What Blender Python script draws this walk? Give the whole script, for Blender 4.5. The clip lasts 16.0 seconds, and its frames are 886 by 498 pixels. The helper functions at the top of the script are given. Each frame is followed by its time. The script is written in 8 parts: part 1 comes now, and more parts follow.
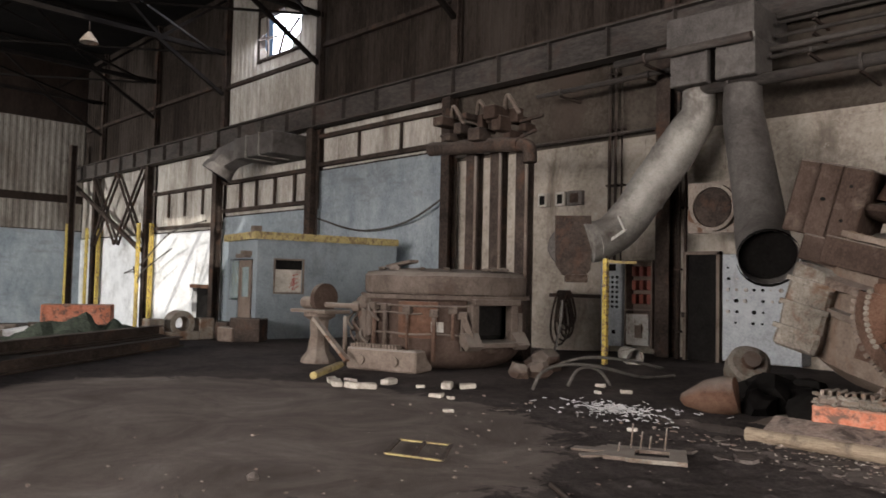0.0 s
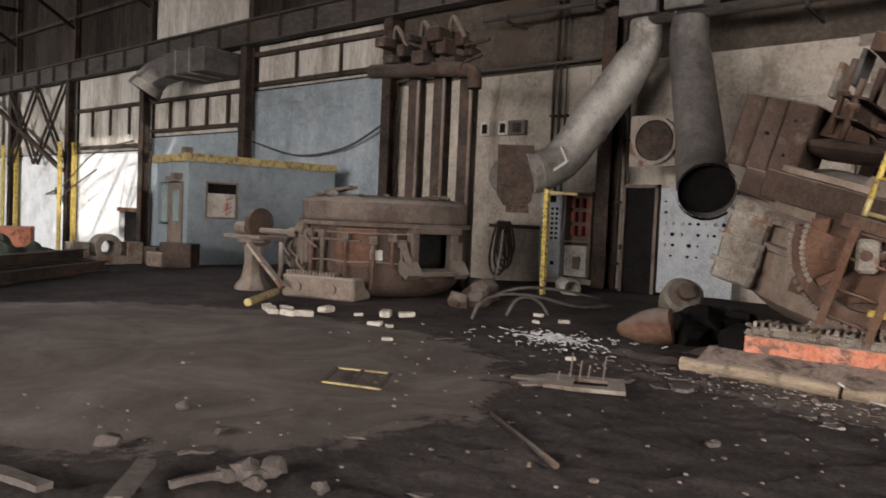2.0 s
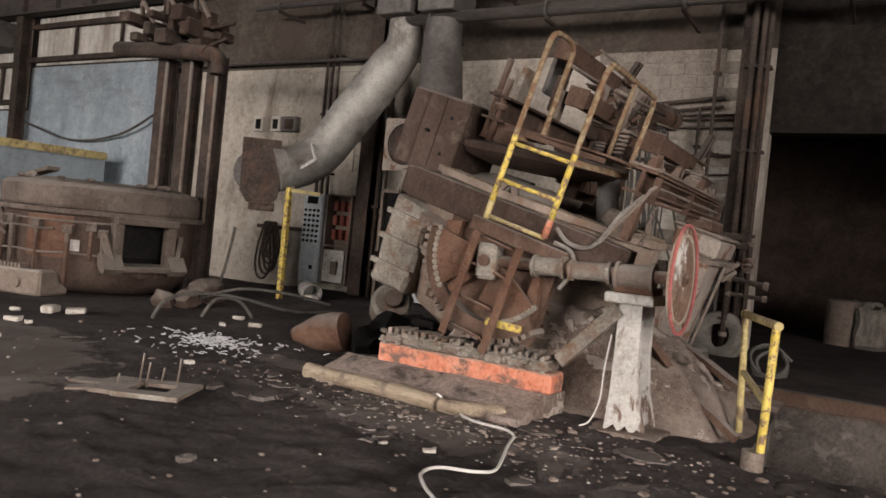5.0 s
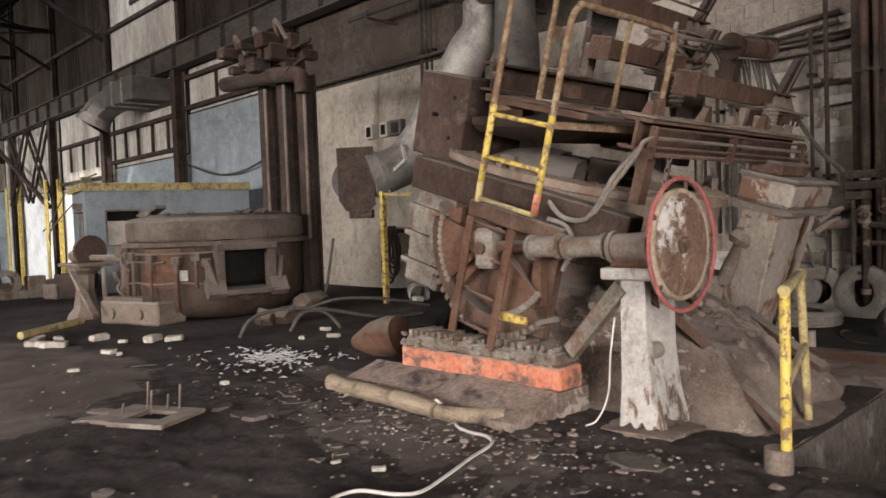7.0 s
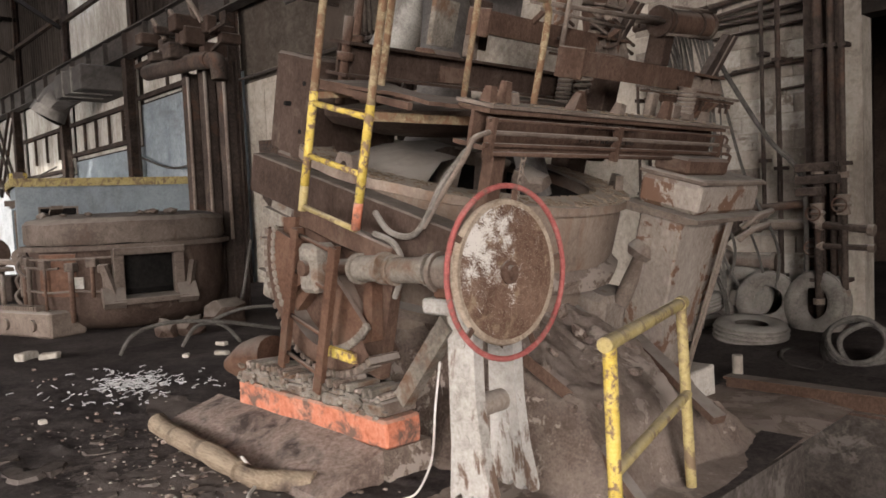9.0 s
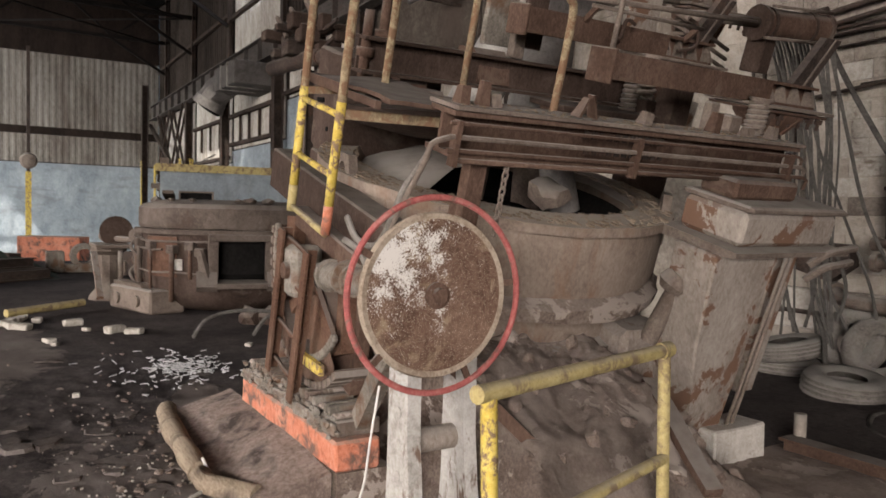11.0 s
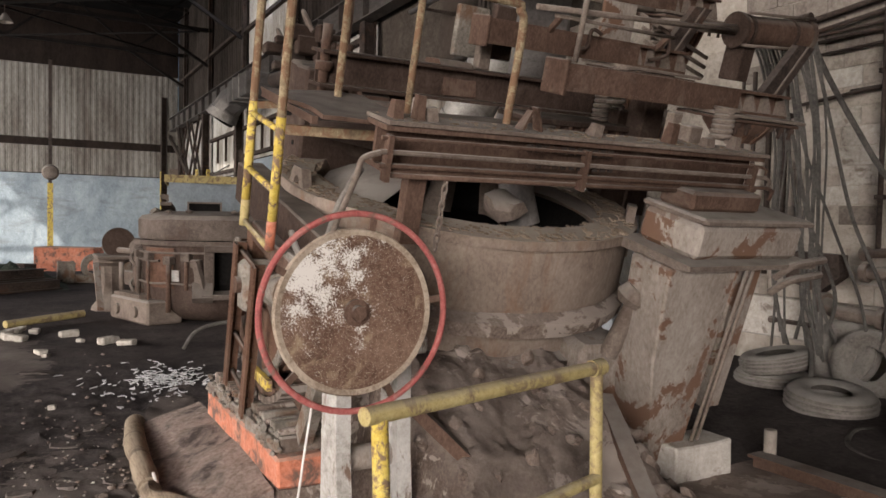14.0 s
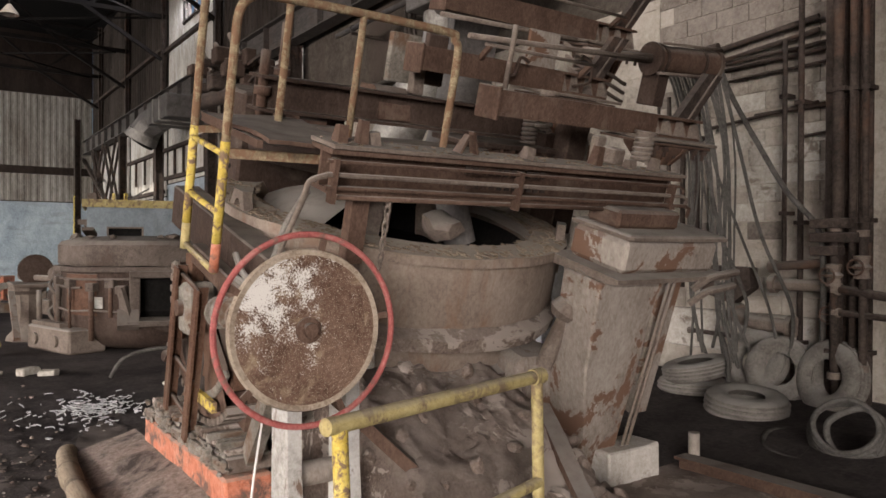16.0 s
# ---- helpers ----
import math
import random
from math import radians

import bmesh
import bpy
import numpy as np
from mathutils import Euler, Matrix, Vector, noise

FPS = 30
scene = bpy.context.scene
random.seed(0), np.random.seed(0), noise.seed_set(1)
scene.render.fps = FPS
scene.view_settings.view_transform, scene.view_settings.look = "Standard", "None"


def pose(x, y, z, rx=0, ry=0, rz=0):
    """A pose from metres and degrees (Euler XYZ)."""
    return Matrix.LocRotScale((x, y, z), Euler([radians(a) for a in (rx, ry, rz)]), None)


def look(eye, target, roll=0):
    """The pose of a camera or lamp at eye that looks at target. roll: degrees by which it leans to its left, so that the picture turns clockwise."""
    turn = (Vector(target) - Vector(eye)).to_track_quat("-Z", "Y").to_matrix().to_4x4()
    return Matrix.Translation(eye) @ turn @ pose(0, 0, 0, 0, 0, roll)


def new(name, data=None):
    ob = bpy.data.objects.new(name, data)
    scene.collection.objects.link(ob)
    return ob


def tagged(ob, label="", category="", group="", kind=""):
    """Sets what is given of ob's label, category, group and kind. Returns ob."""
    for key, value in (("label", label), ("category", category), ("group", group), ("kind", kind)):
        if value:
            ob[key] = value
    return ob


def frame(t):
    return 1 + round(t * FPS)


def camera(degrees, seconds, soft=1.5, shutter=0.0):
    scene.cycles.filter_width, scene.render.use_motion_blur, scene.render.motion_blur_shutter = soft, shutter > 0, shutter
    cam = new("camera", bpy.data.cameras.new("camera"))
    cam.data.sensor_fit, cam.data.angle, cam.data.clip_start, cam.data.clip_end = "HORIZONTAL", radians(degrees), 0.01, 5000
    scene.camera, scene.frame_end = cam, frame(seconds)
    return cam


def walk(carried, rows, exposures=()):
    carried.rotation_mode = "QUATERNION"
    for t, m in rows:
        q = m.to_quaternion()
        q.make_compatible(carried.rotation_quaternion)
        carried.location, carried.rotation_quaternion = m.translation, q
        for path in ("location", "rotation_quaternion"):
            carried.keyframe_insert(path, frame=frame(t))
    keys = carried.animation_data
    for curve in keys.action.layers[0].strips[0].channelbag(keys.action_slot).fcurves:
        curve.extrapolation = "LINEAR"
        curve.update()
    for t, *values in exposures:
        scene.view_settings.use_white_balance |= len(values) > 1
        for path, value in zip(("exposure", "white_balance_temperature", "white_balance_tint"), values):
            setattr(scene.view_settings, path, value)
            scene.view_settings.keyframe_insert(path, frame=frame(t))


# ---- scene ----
cam = camera(61.9, 16.0, soft=1.6, shutter=0.4)
PATH = [
    (0, (0.638, 0.357, 1.438), (-0.779, 1.766, 1.532), 1.3),
    (0.5, (0.614, 0.408, 1.451), (-0.749, 1.872, 1.501), 2.2),
    (1, (0.598, 0.431, 1.439), (-0.74, 1.918, 1.453), 2.4),
    (1.5, (0.562, 0.447, 1.446), (-0.787, 1.925, 1.445), 2.0),
    (2, (0.448, 0.499, 1.399), (-0.841, 2.026, 1.31), 2.5),
    (2.5, (0.468, 0.764, 1.37), (-0.74, 2.355, 1.274), 0.5),
    (3, (0.575, 1.169, 1.388), (-0.485, 2.865, 1.372), 2.9),
    (3.5, (0.694, 1.463, 1.297), (-0.075, 3.308, 1.221), 2.1),
    (4, (1.014, 1.913, 1.338), (0.303, 3.782, 1.289), -0.7),
    (4.2, (1.190, 2.043, 1.362), (0.412, 3.885, 1.344), 0.4),
    (6.3, (2.838, 3.168, 1.355), (1.534, 4.681, 1.256), 2.1),
    (6.5, (2.881, 3.363, 1.374), (1.489, 4.795, 1.276), -2.3),
    (7, (2.946, 3.833, 1.429), (1.504, 5.216, 1.352), -2.1),
    (7.5, (2.862, 4.308, 1.474), (1.43, 5.703, 1.42), -1.8),
    (8, (2.855, 4.685, 1.454), (1.445, 6.103, 1.452), -2.0),
    (8.5, (2.933, 5.072, 1.491), (1.484, 6.451, 1.453), -1.3),
    (8.7, (2.963, 5.221, 1.526), (1.528, 6.612, 1.447), -2.5),
    (10.8, (3.301, 6.374, 1.564), (1.604, 7.424, 1.433), 1.9),
    (11, (3.312, 6.454, 1.564), (1.602, 7.487, 1.47), 1.4),
    (11.5, (3.345, 6.593, 1.592), (1.548, 7.467, 1.507), -0.8),
    (12, (3.364, 6.745, 1.6), (1.487, 7.434, 1.573), 0.3),
    (12.5, (3.376, 6.851, 1.598), (1.562, 7.691, 1.565), -0.2),
    (13, (3.321, 6.896, 1.602), (1.592, 7.893, 1.477), -0.2),
    (13.5, (3.33, 6.888, 1.614), (1.622, 7.923, 1.509), 0.6),
    (14, (3.494, 6.839, 1.607), (1.751, 7.816, 1.533), 1.1),
    (14.5, (3.579, 6.747, 1.607), (1.85, 7.749, 1.53), 1.2),
    (15, (3.586, 6.678, 1.601), (1.926, 7.792, 1.548), 0.0),
    (15.5, (3.579, 6.677, 1.601), (1.938, 7.821, 1.585), 0.0),
    (16, (3.577, 6.681, 1.595), (1.939, 7.83, 1.581), 0.2),
]
EXPOSURES = [(0.0, -0.1), (3.0, 0.0), (6.5, 0.2), (11.0, 0.25), (16.0, 0.25)]
walk(cam, [(t, look(eye, target, roll)) for t, eye, target, roll in PATH], EXPOSURES)


# ---------------------------------------------------------------- light
world = bpy.data.worlds.new("world")
scene.world = world
world.use_nodes = True
wn = world.node_tree.nodes
sky = wn.new("ShaderNodeTexSky")
sky.sky_type, sky.sun_disc = "NISHITA", False
sky.sun_elevation, sky.sun_rotation = radians(39), radians(135)
wn["Background"].inputs["Strength"].default_value = 0.045
world.node_tree.links.new(sky.outputs["Color"], wn["Background"].inputs["Color"])


def area_lamp(name, m, sx, sy, power, color):
    data = bpy.data.lights.new(name, "AREA")
    data.shape, data.size, data.size_y, data.energy, data.color = "RECTANGLE", sx, sy, power, color
    ob = new(name, data)
    ob.matrix_world = m
    return ob


SUN = bpy.data.lights.new("sun", "SUN")
SUN.energy, SUN.angle, SUN.color = 5.0, radians(0.6), (1.0, 0.95, 0.88)
new("sun", SUN).matrix_world = look((5.5, -5.5, 6.3), (0, 0, 0))
# daylight fill lamps added at unseen gate and south windows; one at broken panes
area_lamp("fill_light_east", look((13.6, 0.5, 3.0), (0, 7.5, -0.2)), 12, 4.5, 2150, (1.0, 0.93, 0.905)).data.spread = radians(105)
area_lamp("fill_light_south", look((-9, -13.6, 4.2), (-8, 8, -1.6)), 22, 2.6, 2350, (1.0, 0.935, 0.915)).data.spread = radians(95)
area_lamp("fill_light_southwest", look((-31, -13.6, 5.0), (-39, 6, 1.0)), 10, 3.0, 3400, (0.98, 0.97, 0.97)).data.spread = radians(90)
area_lamp("window_light_clerestory", look((-21.7, 14.0, 10.2), (-21.6, 10, 6)), 2.6, 1.6, 420, (0.84, 0.88, 1.0))

# ---------------------------------------------------------------- materials


def ramp(nt, fac, stops):
    r = nt.nodes.new("ShaderNodeValToRGB")
    els = r.color_ramp.elements
    while len(els) < len(stops):
        els.new(0.5)
    for e, (p, c) in zip(els, stops):
        e.position, e.color = p, (*c, 1)
    nt.links.new(fac, r.inputs["Fac"])
    return r.outputs["Color"]


def tex_noise(nt, vec, scale, detail=6, rough=0.6, distort=0.0):
    n = nt.nodes.new("ShaderNodeTexNoise")
    n.inputs["Scale"].default_value, n.inputs["Detail"].default_value = scale, detail
    n.inputs["Roughness"].default_value, n.inputs["Distortion"].default_value = rough, distort
    nt.links.new(vec, n.inputs["Vector"])
    return n.outputs["Fac"]


def mix_col(nt, fac, a, b, mode="MIX"):
    m = nt.nodes.new("ShaderNodeMix")
    m.data_type, m.blend_type = "RGBA", mode
    for sock, val in ((m.inputs["Factor"], fac), (m.inputs["A"], a), (m.inputs["B"], b)):
        if isinstance(val, (int, float)):
            sock.default_value = val
        elif isinstance(val, tuple):
            sock.default_value = (*val, 1)
        else:
            nt.links.new(val, sock)
    return m.outputs["Result"]


def math_node(nt, op, a, b=0.5):
    m = nt.nodes.new("ShaderNodeMath")
    m.operation = op
    m.use_clamp = True
    for sock, val in zip(m.inputs, (a, b)):
        if isinstance(val, (int, float)):
            sock.default_value = val
        else:
            nt.links.new(val, sock)
    return m.outputs[0]


def surface(name, dark, mid, light, scale=1.5, fine=30.0, rough=0.8, metal=0.0, bump=0.3, stretch=(1, 1, 1),
            stain=None, stain_at=(0.55, 0.7), stain_scale=2.0, dust=None, dust_amount=0.6, speck=None, stain_stretch=(1, 1, 1), gloss=None):
    """A worn surface: large and fine colour variation, optional stains, dust on upward faces, and fine relief."""
    m = bpy.data.materials.new(name)
    m.use_nodes = True
    nt = m.node_tree
    bsdf = nt.nodes["Principled BSDF"]
    co = nt.nodes.new("ShaderNodeNewGeometry").outputs["Position"]
    mp = nt.nodes.new("ShaderNodeMapping")
    mp.inputs["Scale"].default_value = stretch
    nt.links.new(co, mp.inputs["Vector"])
    vec = mp.outputs["Vector"]
    big = tex_noise(nt, vec, scale, 8, 0.65, 0.3)
    small = tex_noise(nt, vec, fine, 5, 0.7)
    medium = tex_noise(nt, vec, scale * 6.5, 9, 0.8, 0.6)
    tiny = tex_noise(nt, vec, fine * 5.0, 4, 0.75)
    fac = math_node(nt, "ADD", math_node(nt, "ADD", math_node(nt, "MULTIPLY", big, 0.34), math_node(nt, "MULTIPLY", medium, 0.26)),
                    math_node(nt, "ADD", math_node(nt, "MULTIPLY", small, 0.24), math_node(nt, "MULTIPLY", tiny, 0.16)))
    deep, pale = tuple(0.62 * c for c in dark), tuple(min(0.85, 1.18 * c) for c in light)
    col = ramp(nt, fac, [(0.36, deep), (0.44, dark), (0.5, mid), (0.57, light), (0.66, pale)])
    if stain:
        sp = nt.nodes.new("ShaderNodeMapping")
        sp.inputs["Scale"].default_value = stain_stretch
        nt.links.new(co, sp.inputs["Vector"])
        sn = tex_noise(nt, sp.outputs["Vector"], stain_scale, 9, 0.7, 0.4)
        col = mix_col(nt, ramp(nt, sn, [(stain_at[0], (0, 0, 0)), (stain_at[1], (1, 1, 1))]), col, stain)
    if speck:
        sn = tex_noise(nt, co, speck[1], 4, 0.8)
        col = mix_col(nt, ramp(nt, sn, [(speck[2], (0, 0, 0)), (speck[2] + 0.05, (1, 1, 1))]), col, speck[0])
    if dust:
        geo = nt.nodes.new("ShaderNodeNewGeometry")
        sep = nt.nodes.new("ShaderNodeSeparateXYZ")
        nt.links.new(geo.outputs["Normal"], sep.inputs[0])
        up = ramp(nt, sep.outputs["Z"], [(0.25, (0, 0, 0)), (0.85, (1, 1, 1))])
        amount = math_node(nt, "MULTIPLY", up, math_node(nt, "MULTIPLY", tex_noise(nt, co, 6.0, 6), 2.0 * dust_amount))
        col = mix_col(nt, amount, col, dust)
    nt.links.new(col, bsdf.inputs["Base Color"])
    bsdf.inputs["Metallic"].default_value = metal
    # dust-caked surfaces scatter light and hardly shine
    bsdf.inputs["Specular IOR Level"].default_value = gloss if gloss is not None else (0.08 if rough > 0.78 else 0.25)
    rr = nt.nodes.new("ShaderNodeMapRange")
    rr.inputs["To Min"].default_value, rr.inputs["To Max"].default_value = max(0.05, rough - 0.15), min(1.0, rough + 0.15)
    nt.links.new(big, rr.inputs["Value"])
    nt.links.new(rr.outputs[0], bsdf.inputs["Roughness"])
    if bump:
        b = nt.nodes.new("ShaderNodeBump")
        b.inputs["Strength"].default_value, b.inputs["Distance"].default_value = min(1.0, bump * 1.3), 0.03
        nt.links.new(fac, b.inputs["Height"])
        nt.links.new(b.outputs[0], bsdf.inputs["Normal"])
    return m


DUST = (0.23, 0.205, 0.18)
M = {}
M["ground"] = surface("sooty_ground", (0.03416, 0.02867, 0.02684), (0.05734, 0.04819, 0.04514), (0.09028, 0.07686, 0.07076), 0.9, 26, 0.95, 0, 1.0,
                      stain=(0.062, 0.053, 0.048), stain_at=(0.55, 0.75), stain_scale=0.7, speck=((0.2, 0.18, 0.165), 38, 0.70))
M["dust_patch"] = surface("swept_concrete", (0.07, 0.058, 0.051), (0.105, 0.088, 0.078), (0.145, 0.125, 0.112), 0.8, 18, 0.95, 0, 0.35,
                          stain=(0.07, 0.061, 0.056), stain_at=(0.55, 0.7), stain_scale=1.1)
M["concrete"] = surface("old_concrete_wall", (0.225, 0.192, 0.158), (0.32, 0.278, 0.231), (0.4, 0.353, 0.298), 0.7, 14, 0.92, 0, 0.25,
                        stain=(0.14, 0.113, 0.09), stain_at=(0.53, 0.70), stain_scale=0.75, stain_stretch=(1.6, 1.6, 0.4), speck=((0.44, 0.405, 0.35), 2.2, 0.66))
M["concrete_pale"] = surface("limewashed_concrete", (0.3, 0.268, 0.225), (0.4, 0.36, 0.31), (0.5, 0.46, 0.405), 1.2, 30, 0.92, 0, 0.3,
                             stain=(0.2, 0.165, 0.135), stain_at=(0.56, 0.62), stain_scale=3.0)
M["concrete_worn"] = surface("bare_worn_concrete", (0.13, 0.107, 0.088), (0.19, 0.16, 0.134), (0.25, 0.215, 0.182), 1.6, 30, 0.95, 0, 0.4,
                             stain=(0.3, 0.262, 0.22), stain_at=(0.6, 0.66), stain_scale=4.0)
M["pit_concrete"] = surface("stained_pit_concrete", (0.05, 0.041, 0.035), (0.08, 0.067, 0.058), (0.12, 0.103, 0.09), 1.4, 30, 0.95, 0, 0.5,
                            stain=(0.15, 0.13, 0.112), stain_at=(0.56, 0.62), stain_scale=3.0)
# wall concrete with the shade round the wide doorway put into its colour
M["shaded_concrete"] = surface("shade_dark_concrete", (0.0096, 0.0075, 0.0063), (0.0168, 0.0132, 0.0108), (0.027, 0.0222, 0.0186), 0.7, 14, 0.95, 0, 0.2)
# streaked concrete, darkened throughout for the shade high on the wall
M["upper_shade_concrete"] = surface("upper_shade_concrete", (0.04125, 0.03225, 0.0255), (0.06375, 0.05175, 0.04125), (0.09, 0.075, 0.0615), 0.7, 14, 0.92, 0, 0.25,
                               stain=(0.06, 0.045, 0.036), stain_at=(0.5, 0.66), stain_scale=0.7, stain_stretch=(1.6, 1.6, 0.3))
M["siding"] = surface("weathered_siding", (0.30, 0.265, 0.225), (0.42, 0.385, 0.335), (0.52, 0.485, 0.43), 0.8, 20, 0.85, 0, 0.1, (1, 1, 0.25),
                      stain=(0.13, 0.10, 0.08), stain_at=(0.5, 0.72), stain_scale=0.55, stain_stretch=(1.5, 1.5, 0.25))
# sooty siding, darkened further to carry the shade high in the hall
M["siding_dark"] = surface("shaded_sooty_siding", (0.0154, 0.0112, 0.00875), (0.028, 0.021, 0.0168), (0.0476, 0.0378, 0.0315), 0.8, 20, 0.9, 0, 0.1, (1, 1, 0.25),
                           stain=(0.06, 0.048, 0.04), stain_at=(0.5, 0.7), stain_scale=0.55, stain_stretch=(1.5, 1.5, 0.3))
M["white_wall"] = surface("whitewashed_wall", (0.5, 0.5, 0.49), (0.66, 0.66, 0.65), (0.75, 0.75, 0.74), 1.0, 20, 0.85, 0, 0.15,
                          stain=(0.33, 0.30, 0.27), stain_at=(0.55, 0.75), stain_scale=0.8)
M["blue"] = surface("faded_blue_paint", (0.19, 0.215, 0.235), (0.255, 0.29, 0.31), (0.35, 0.38, 0.395), 0.9, 22, 0.75, 0, 0.12, (1, 1, 0.6),
                    stain=(0.145, 0.145, 0.145), stain_at=(0.52, 0.75), stain_scale=0.9, stain_stretch=(0.5, 0.5, 1.6))
M["booth"] = surface("booth_blue_paint", (0.15, 0.172, 0.186), (0.195, 0.222, 0.238), (0.24, 0.268, 0.28), 0.8, 25, 0.6, 0, 0.08,
                     stain=(0.10, 0.10, 0.10), stain_at=(0.55, 0.8), stain_scale=1.2, stain_stretch=(1, 1, 0.4))
# brick darkened to carry the shade of the back room
M["brick"] = surface("shaded_brick", (0.036, 0.027, 0.0228), (0.06, 0.042, 0.0342), (0.084, 0.06, 0.048), 2, 25, 0.95, 0, 0.3)
M["rust"] = surface("rusted_plate", (0.06, 0.036, 0.026), (0.088, 0.054, 0.039), (0.128, 0.083, 0.062), 1.6, 60, 0.85, 0.1, 0.3, (1, 1, 0.6),
                    stain=(0.145, 0.108, 0.085), stain_at=(0.56, 0.72), stain_scale=2.2, dust=DUST, dust_amount=0.75)
M["rust_red"] = surface("red_brown_rust", (0.06375, 0.03375, 0.0225), (0.0975, 0.0525, 0.0345), (0.135, 0.07875, 0.054), 2.0, 60, 0.88, 0.05, 0.35,
                        stain=(0.10, 0.068, 0.05), stain_at=(0.52, 0.7), stain_scale=3.0, dust=DUST, dust_amount=0.5)
M["rust_dark"] = surface("dark_rusted_plate", (0.0357, 0.0238, 0.0187), (0.0561, 0.0374, 0.0289), (0.0833, 0.05865, 0.04675), 1.6, 60, 0.85, 0.1, 0.35, (1, 1, 0.6),
                         stain=(0.13, 0.1, 0.08), stain_at=(0.56, 0.72), stain_scale=2.4, dust=(0.2, 0.175, 0.15), dust_amount=0.7)
M["siding_mid"] = surface("grimy_siding", (0.123, 0.105, 0.08692), (0.1927, 0.1706, 0.146), (0.2624, 0.2378, 0.205), 0.8, 20, 0.85, 0, 0.1, (1, 1, 0.25),
                          stain=(0.09, 0.07, 0.056), stain_at=(0.5, 0.7), stain_scale=0.45, stain_stretch=(1.5, 1.5, 0.25))
M["steel"] = surface("sooty_structural_steel", (0.026, 0.02, 0.017), (0.048, 0.036, 0.03), (0.082, 0.062, 0.05), 1.8, 30, 0.8, 0.1, 0.25,
                     stain=(0.10, 0.055, 0.037), stain_at=(0.55, 0.7), stain_scale=1.6, dust=DUST, dust_amount=0.25)
# structural steel darkened so that the trusses read as unlit
M["truss"] = surface("shaded_roof_steel", (0.006, 0.0048, 0.0042), (0.0108, 0.0084, 0.0072), (0.018, 0.0144, 0.012), 1.8, 30, 0.8, 0.1, 0.25)
M["girder"] = surface("crane_girder_steel", (0.036, 0.03024, 0.02664), (0.0648, 0.05544, 0.04896), (0.0972, 0.0828, 0.072), 1.2, 25, 0.75, 0.1, 0.15, (0.3, 1, 1),
                      stain=(0.06, 0.04, 0.032), stain_at=(0.52, 0.7), stain_scale=1.4, dust=DUST, dust_amount=0.4)
M["dusty"] = surface("dust_caked_steel", (0.105, 0.08, 0.065), (0.148, 0.116, 0.094), (0.205, 0.165, 0.135), 1.6, 50, 0.95, 0, 0.4,
                     stain=(0.085, 0.06, 0.046), stain_at=(0.56, 0.72), stain_scale=2.2, dust=(0.27, 0.24, 0.21), dust_amount=0.9)
M["furnace_dust"] = surface("dusty_furnace_steel", (0.066, 0.05, 0.041), (0.098, 0.077, 0.063), (0.138, 0.111, 0.092), 1.8, 50, 0.95, 0, 0.4,
                            stain=(0.07, 0.047, 0.035), stain_at=(0.55, 0.7), stain_scale=2.6, dust=(0.19, 0.165, 0.143), dust_amount=0.8)
M["grey_paint"] = surface("peeling_grey_paint", (0.165, 0.132, 0.108), (0.235, 0.196, 0.163), (0.3, 0.26, 0.22), 1.4, 45, 0.85, 0, 0.3, (1, 1, 0.5),
                          stain=(0.135, 0.078, 0.052), stain_at=(0.55, 0.565), stain_scale=2.3, dust=DUST, dust_amount=0.5)
M["white_paint"] = surface("chipped_white_paint", (0.258, 0.2365, 0.2064), (0.3698, 0.344, 0.3096), (0.4644, 0.4386, 0.3999), 2.0, 30, 0.8, 0, 0.35,
                           stain=(0.14, 0.095, 0.07), stain_at=(0.54, 0.60), stain_scale=7.0, stain_stretch=(1, 1, 0.3))
M["lamina"] = surface("crumpled_pale_panel", (0.117, 0.09906, 0.078), (0.1872, 0.1622, 0.1326), (0.273, 0.2434, 0.2044), 3.0, 40, 0.7, 0.1, 0.6,
                      stain=(0.13, 0.075, 0.045), stain_at=(0.5, 0.62), stain_scale=3.5, dust=DUST, dust_amount=0.4)
M["duct"] = surface("galvanized_duct", (0.20, 0.185, 0.165), (0.285, 0.265, 0.235), (0.37, 0.345, 0.305), 2.2, 40, 0.55, 0.35, 0.25,
                    stain=(0.12, 0.10, 0.085), stain_at=(0.5, 0.68), stain_scale=1.6, dust=DUST, dust_amount=0.3)
M["duct_dark"] = surface("smoked_duct", (0.075, 0.066, 0.06), (0.11, 0.098, 0.089), (0.15, 0.135, 0.122), 1.4, 30, 0.7, 0.2, 0.2,
                         stain=(0.06, 0.05, 0.045), stain_at=(0.5, 0.68), stain_scale=1.6)
M["yellow"] = surface("chipped_yellow_paint", (0.4, 0.28, 0.045), (0.52, 0.38, 0.075), (0.6, 0.47, 0.14), 3.0, 40, 0.7, 0, 0.3,
                      stain=(0.17, 0.11, 0.07), stain_at=(0.50, 0.56), stain_scale=16.0)
M["yellow_dusty"] = surface("dusty_yellow_pipe", (0.27, 0.21, 0.09), (0.36, 0.285, 0.125), (0.43, 0.35, 0.17), 3.0, 40, 0.85, 0, 0.35,
                            stain=(0.17, 0.12, 0.075), stain_at=(0.5, 0.6), stain_scale=8.0, dust=(0.36, 0.31, 0.23), dust_amount=0.5)
M["rust_yellow"] = surface("rust_eaten_yellow_paint", (0.14, 0.1, 0.065), (0.22, 0.165, 0.1), (0.33, 0.265, 0.165), 5.0, 60, 0.85, 0, 0.5,
                           stain=(0.17, 0.10, 0.06), stain_at=(0.46, 0.54), stain_scale=14.0)
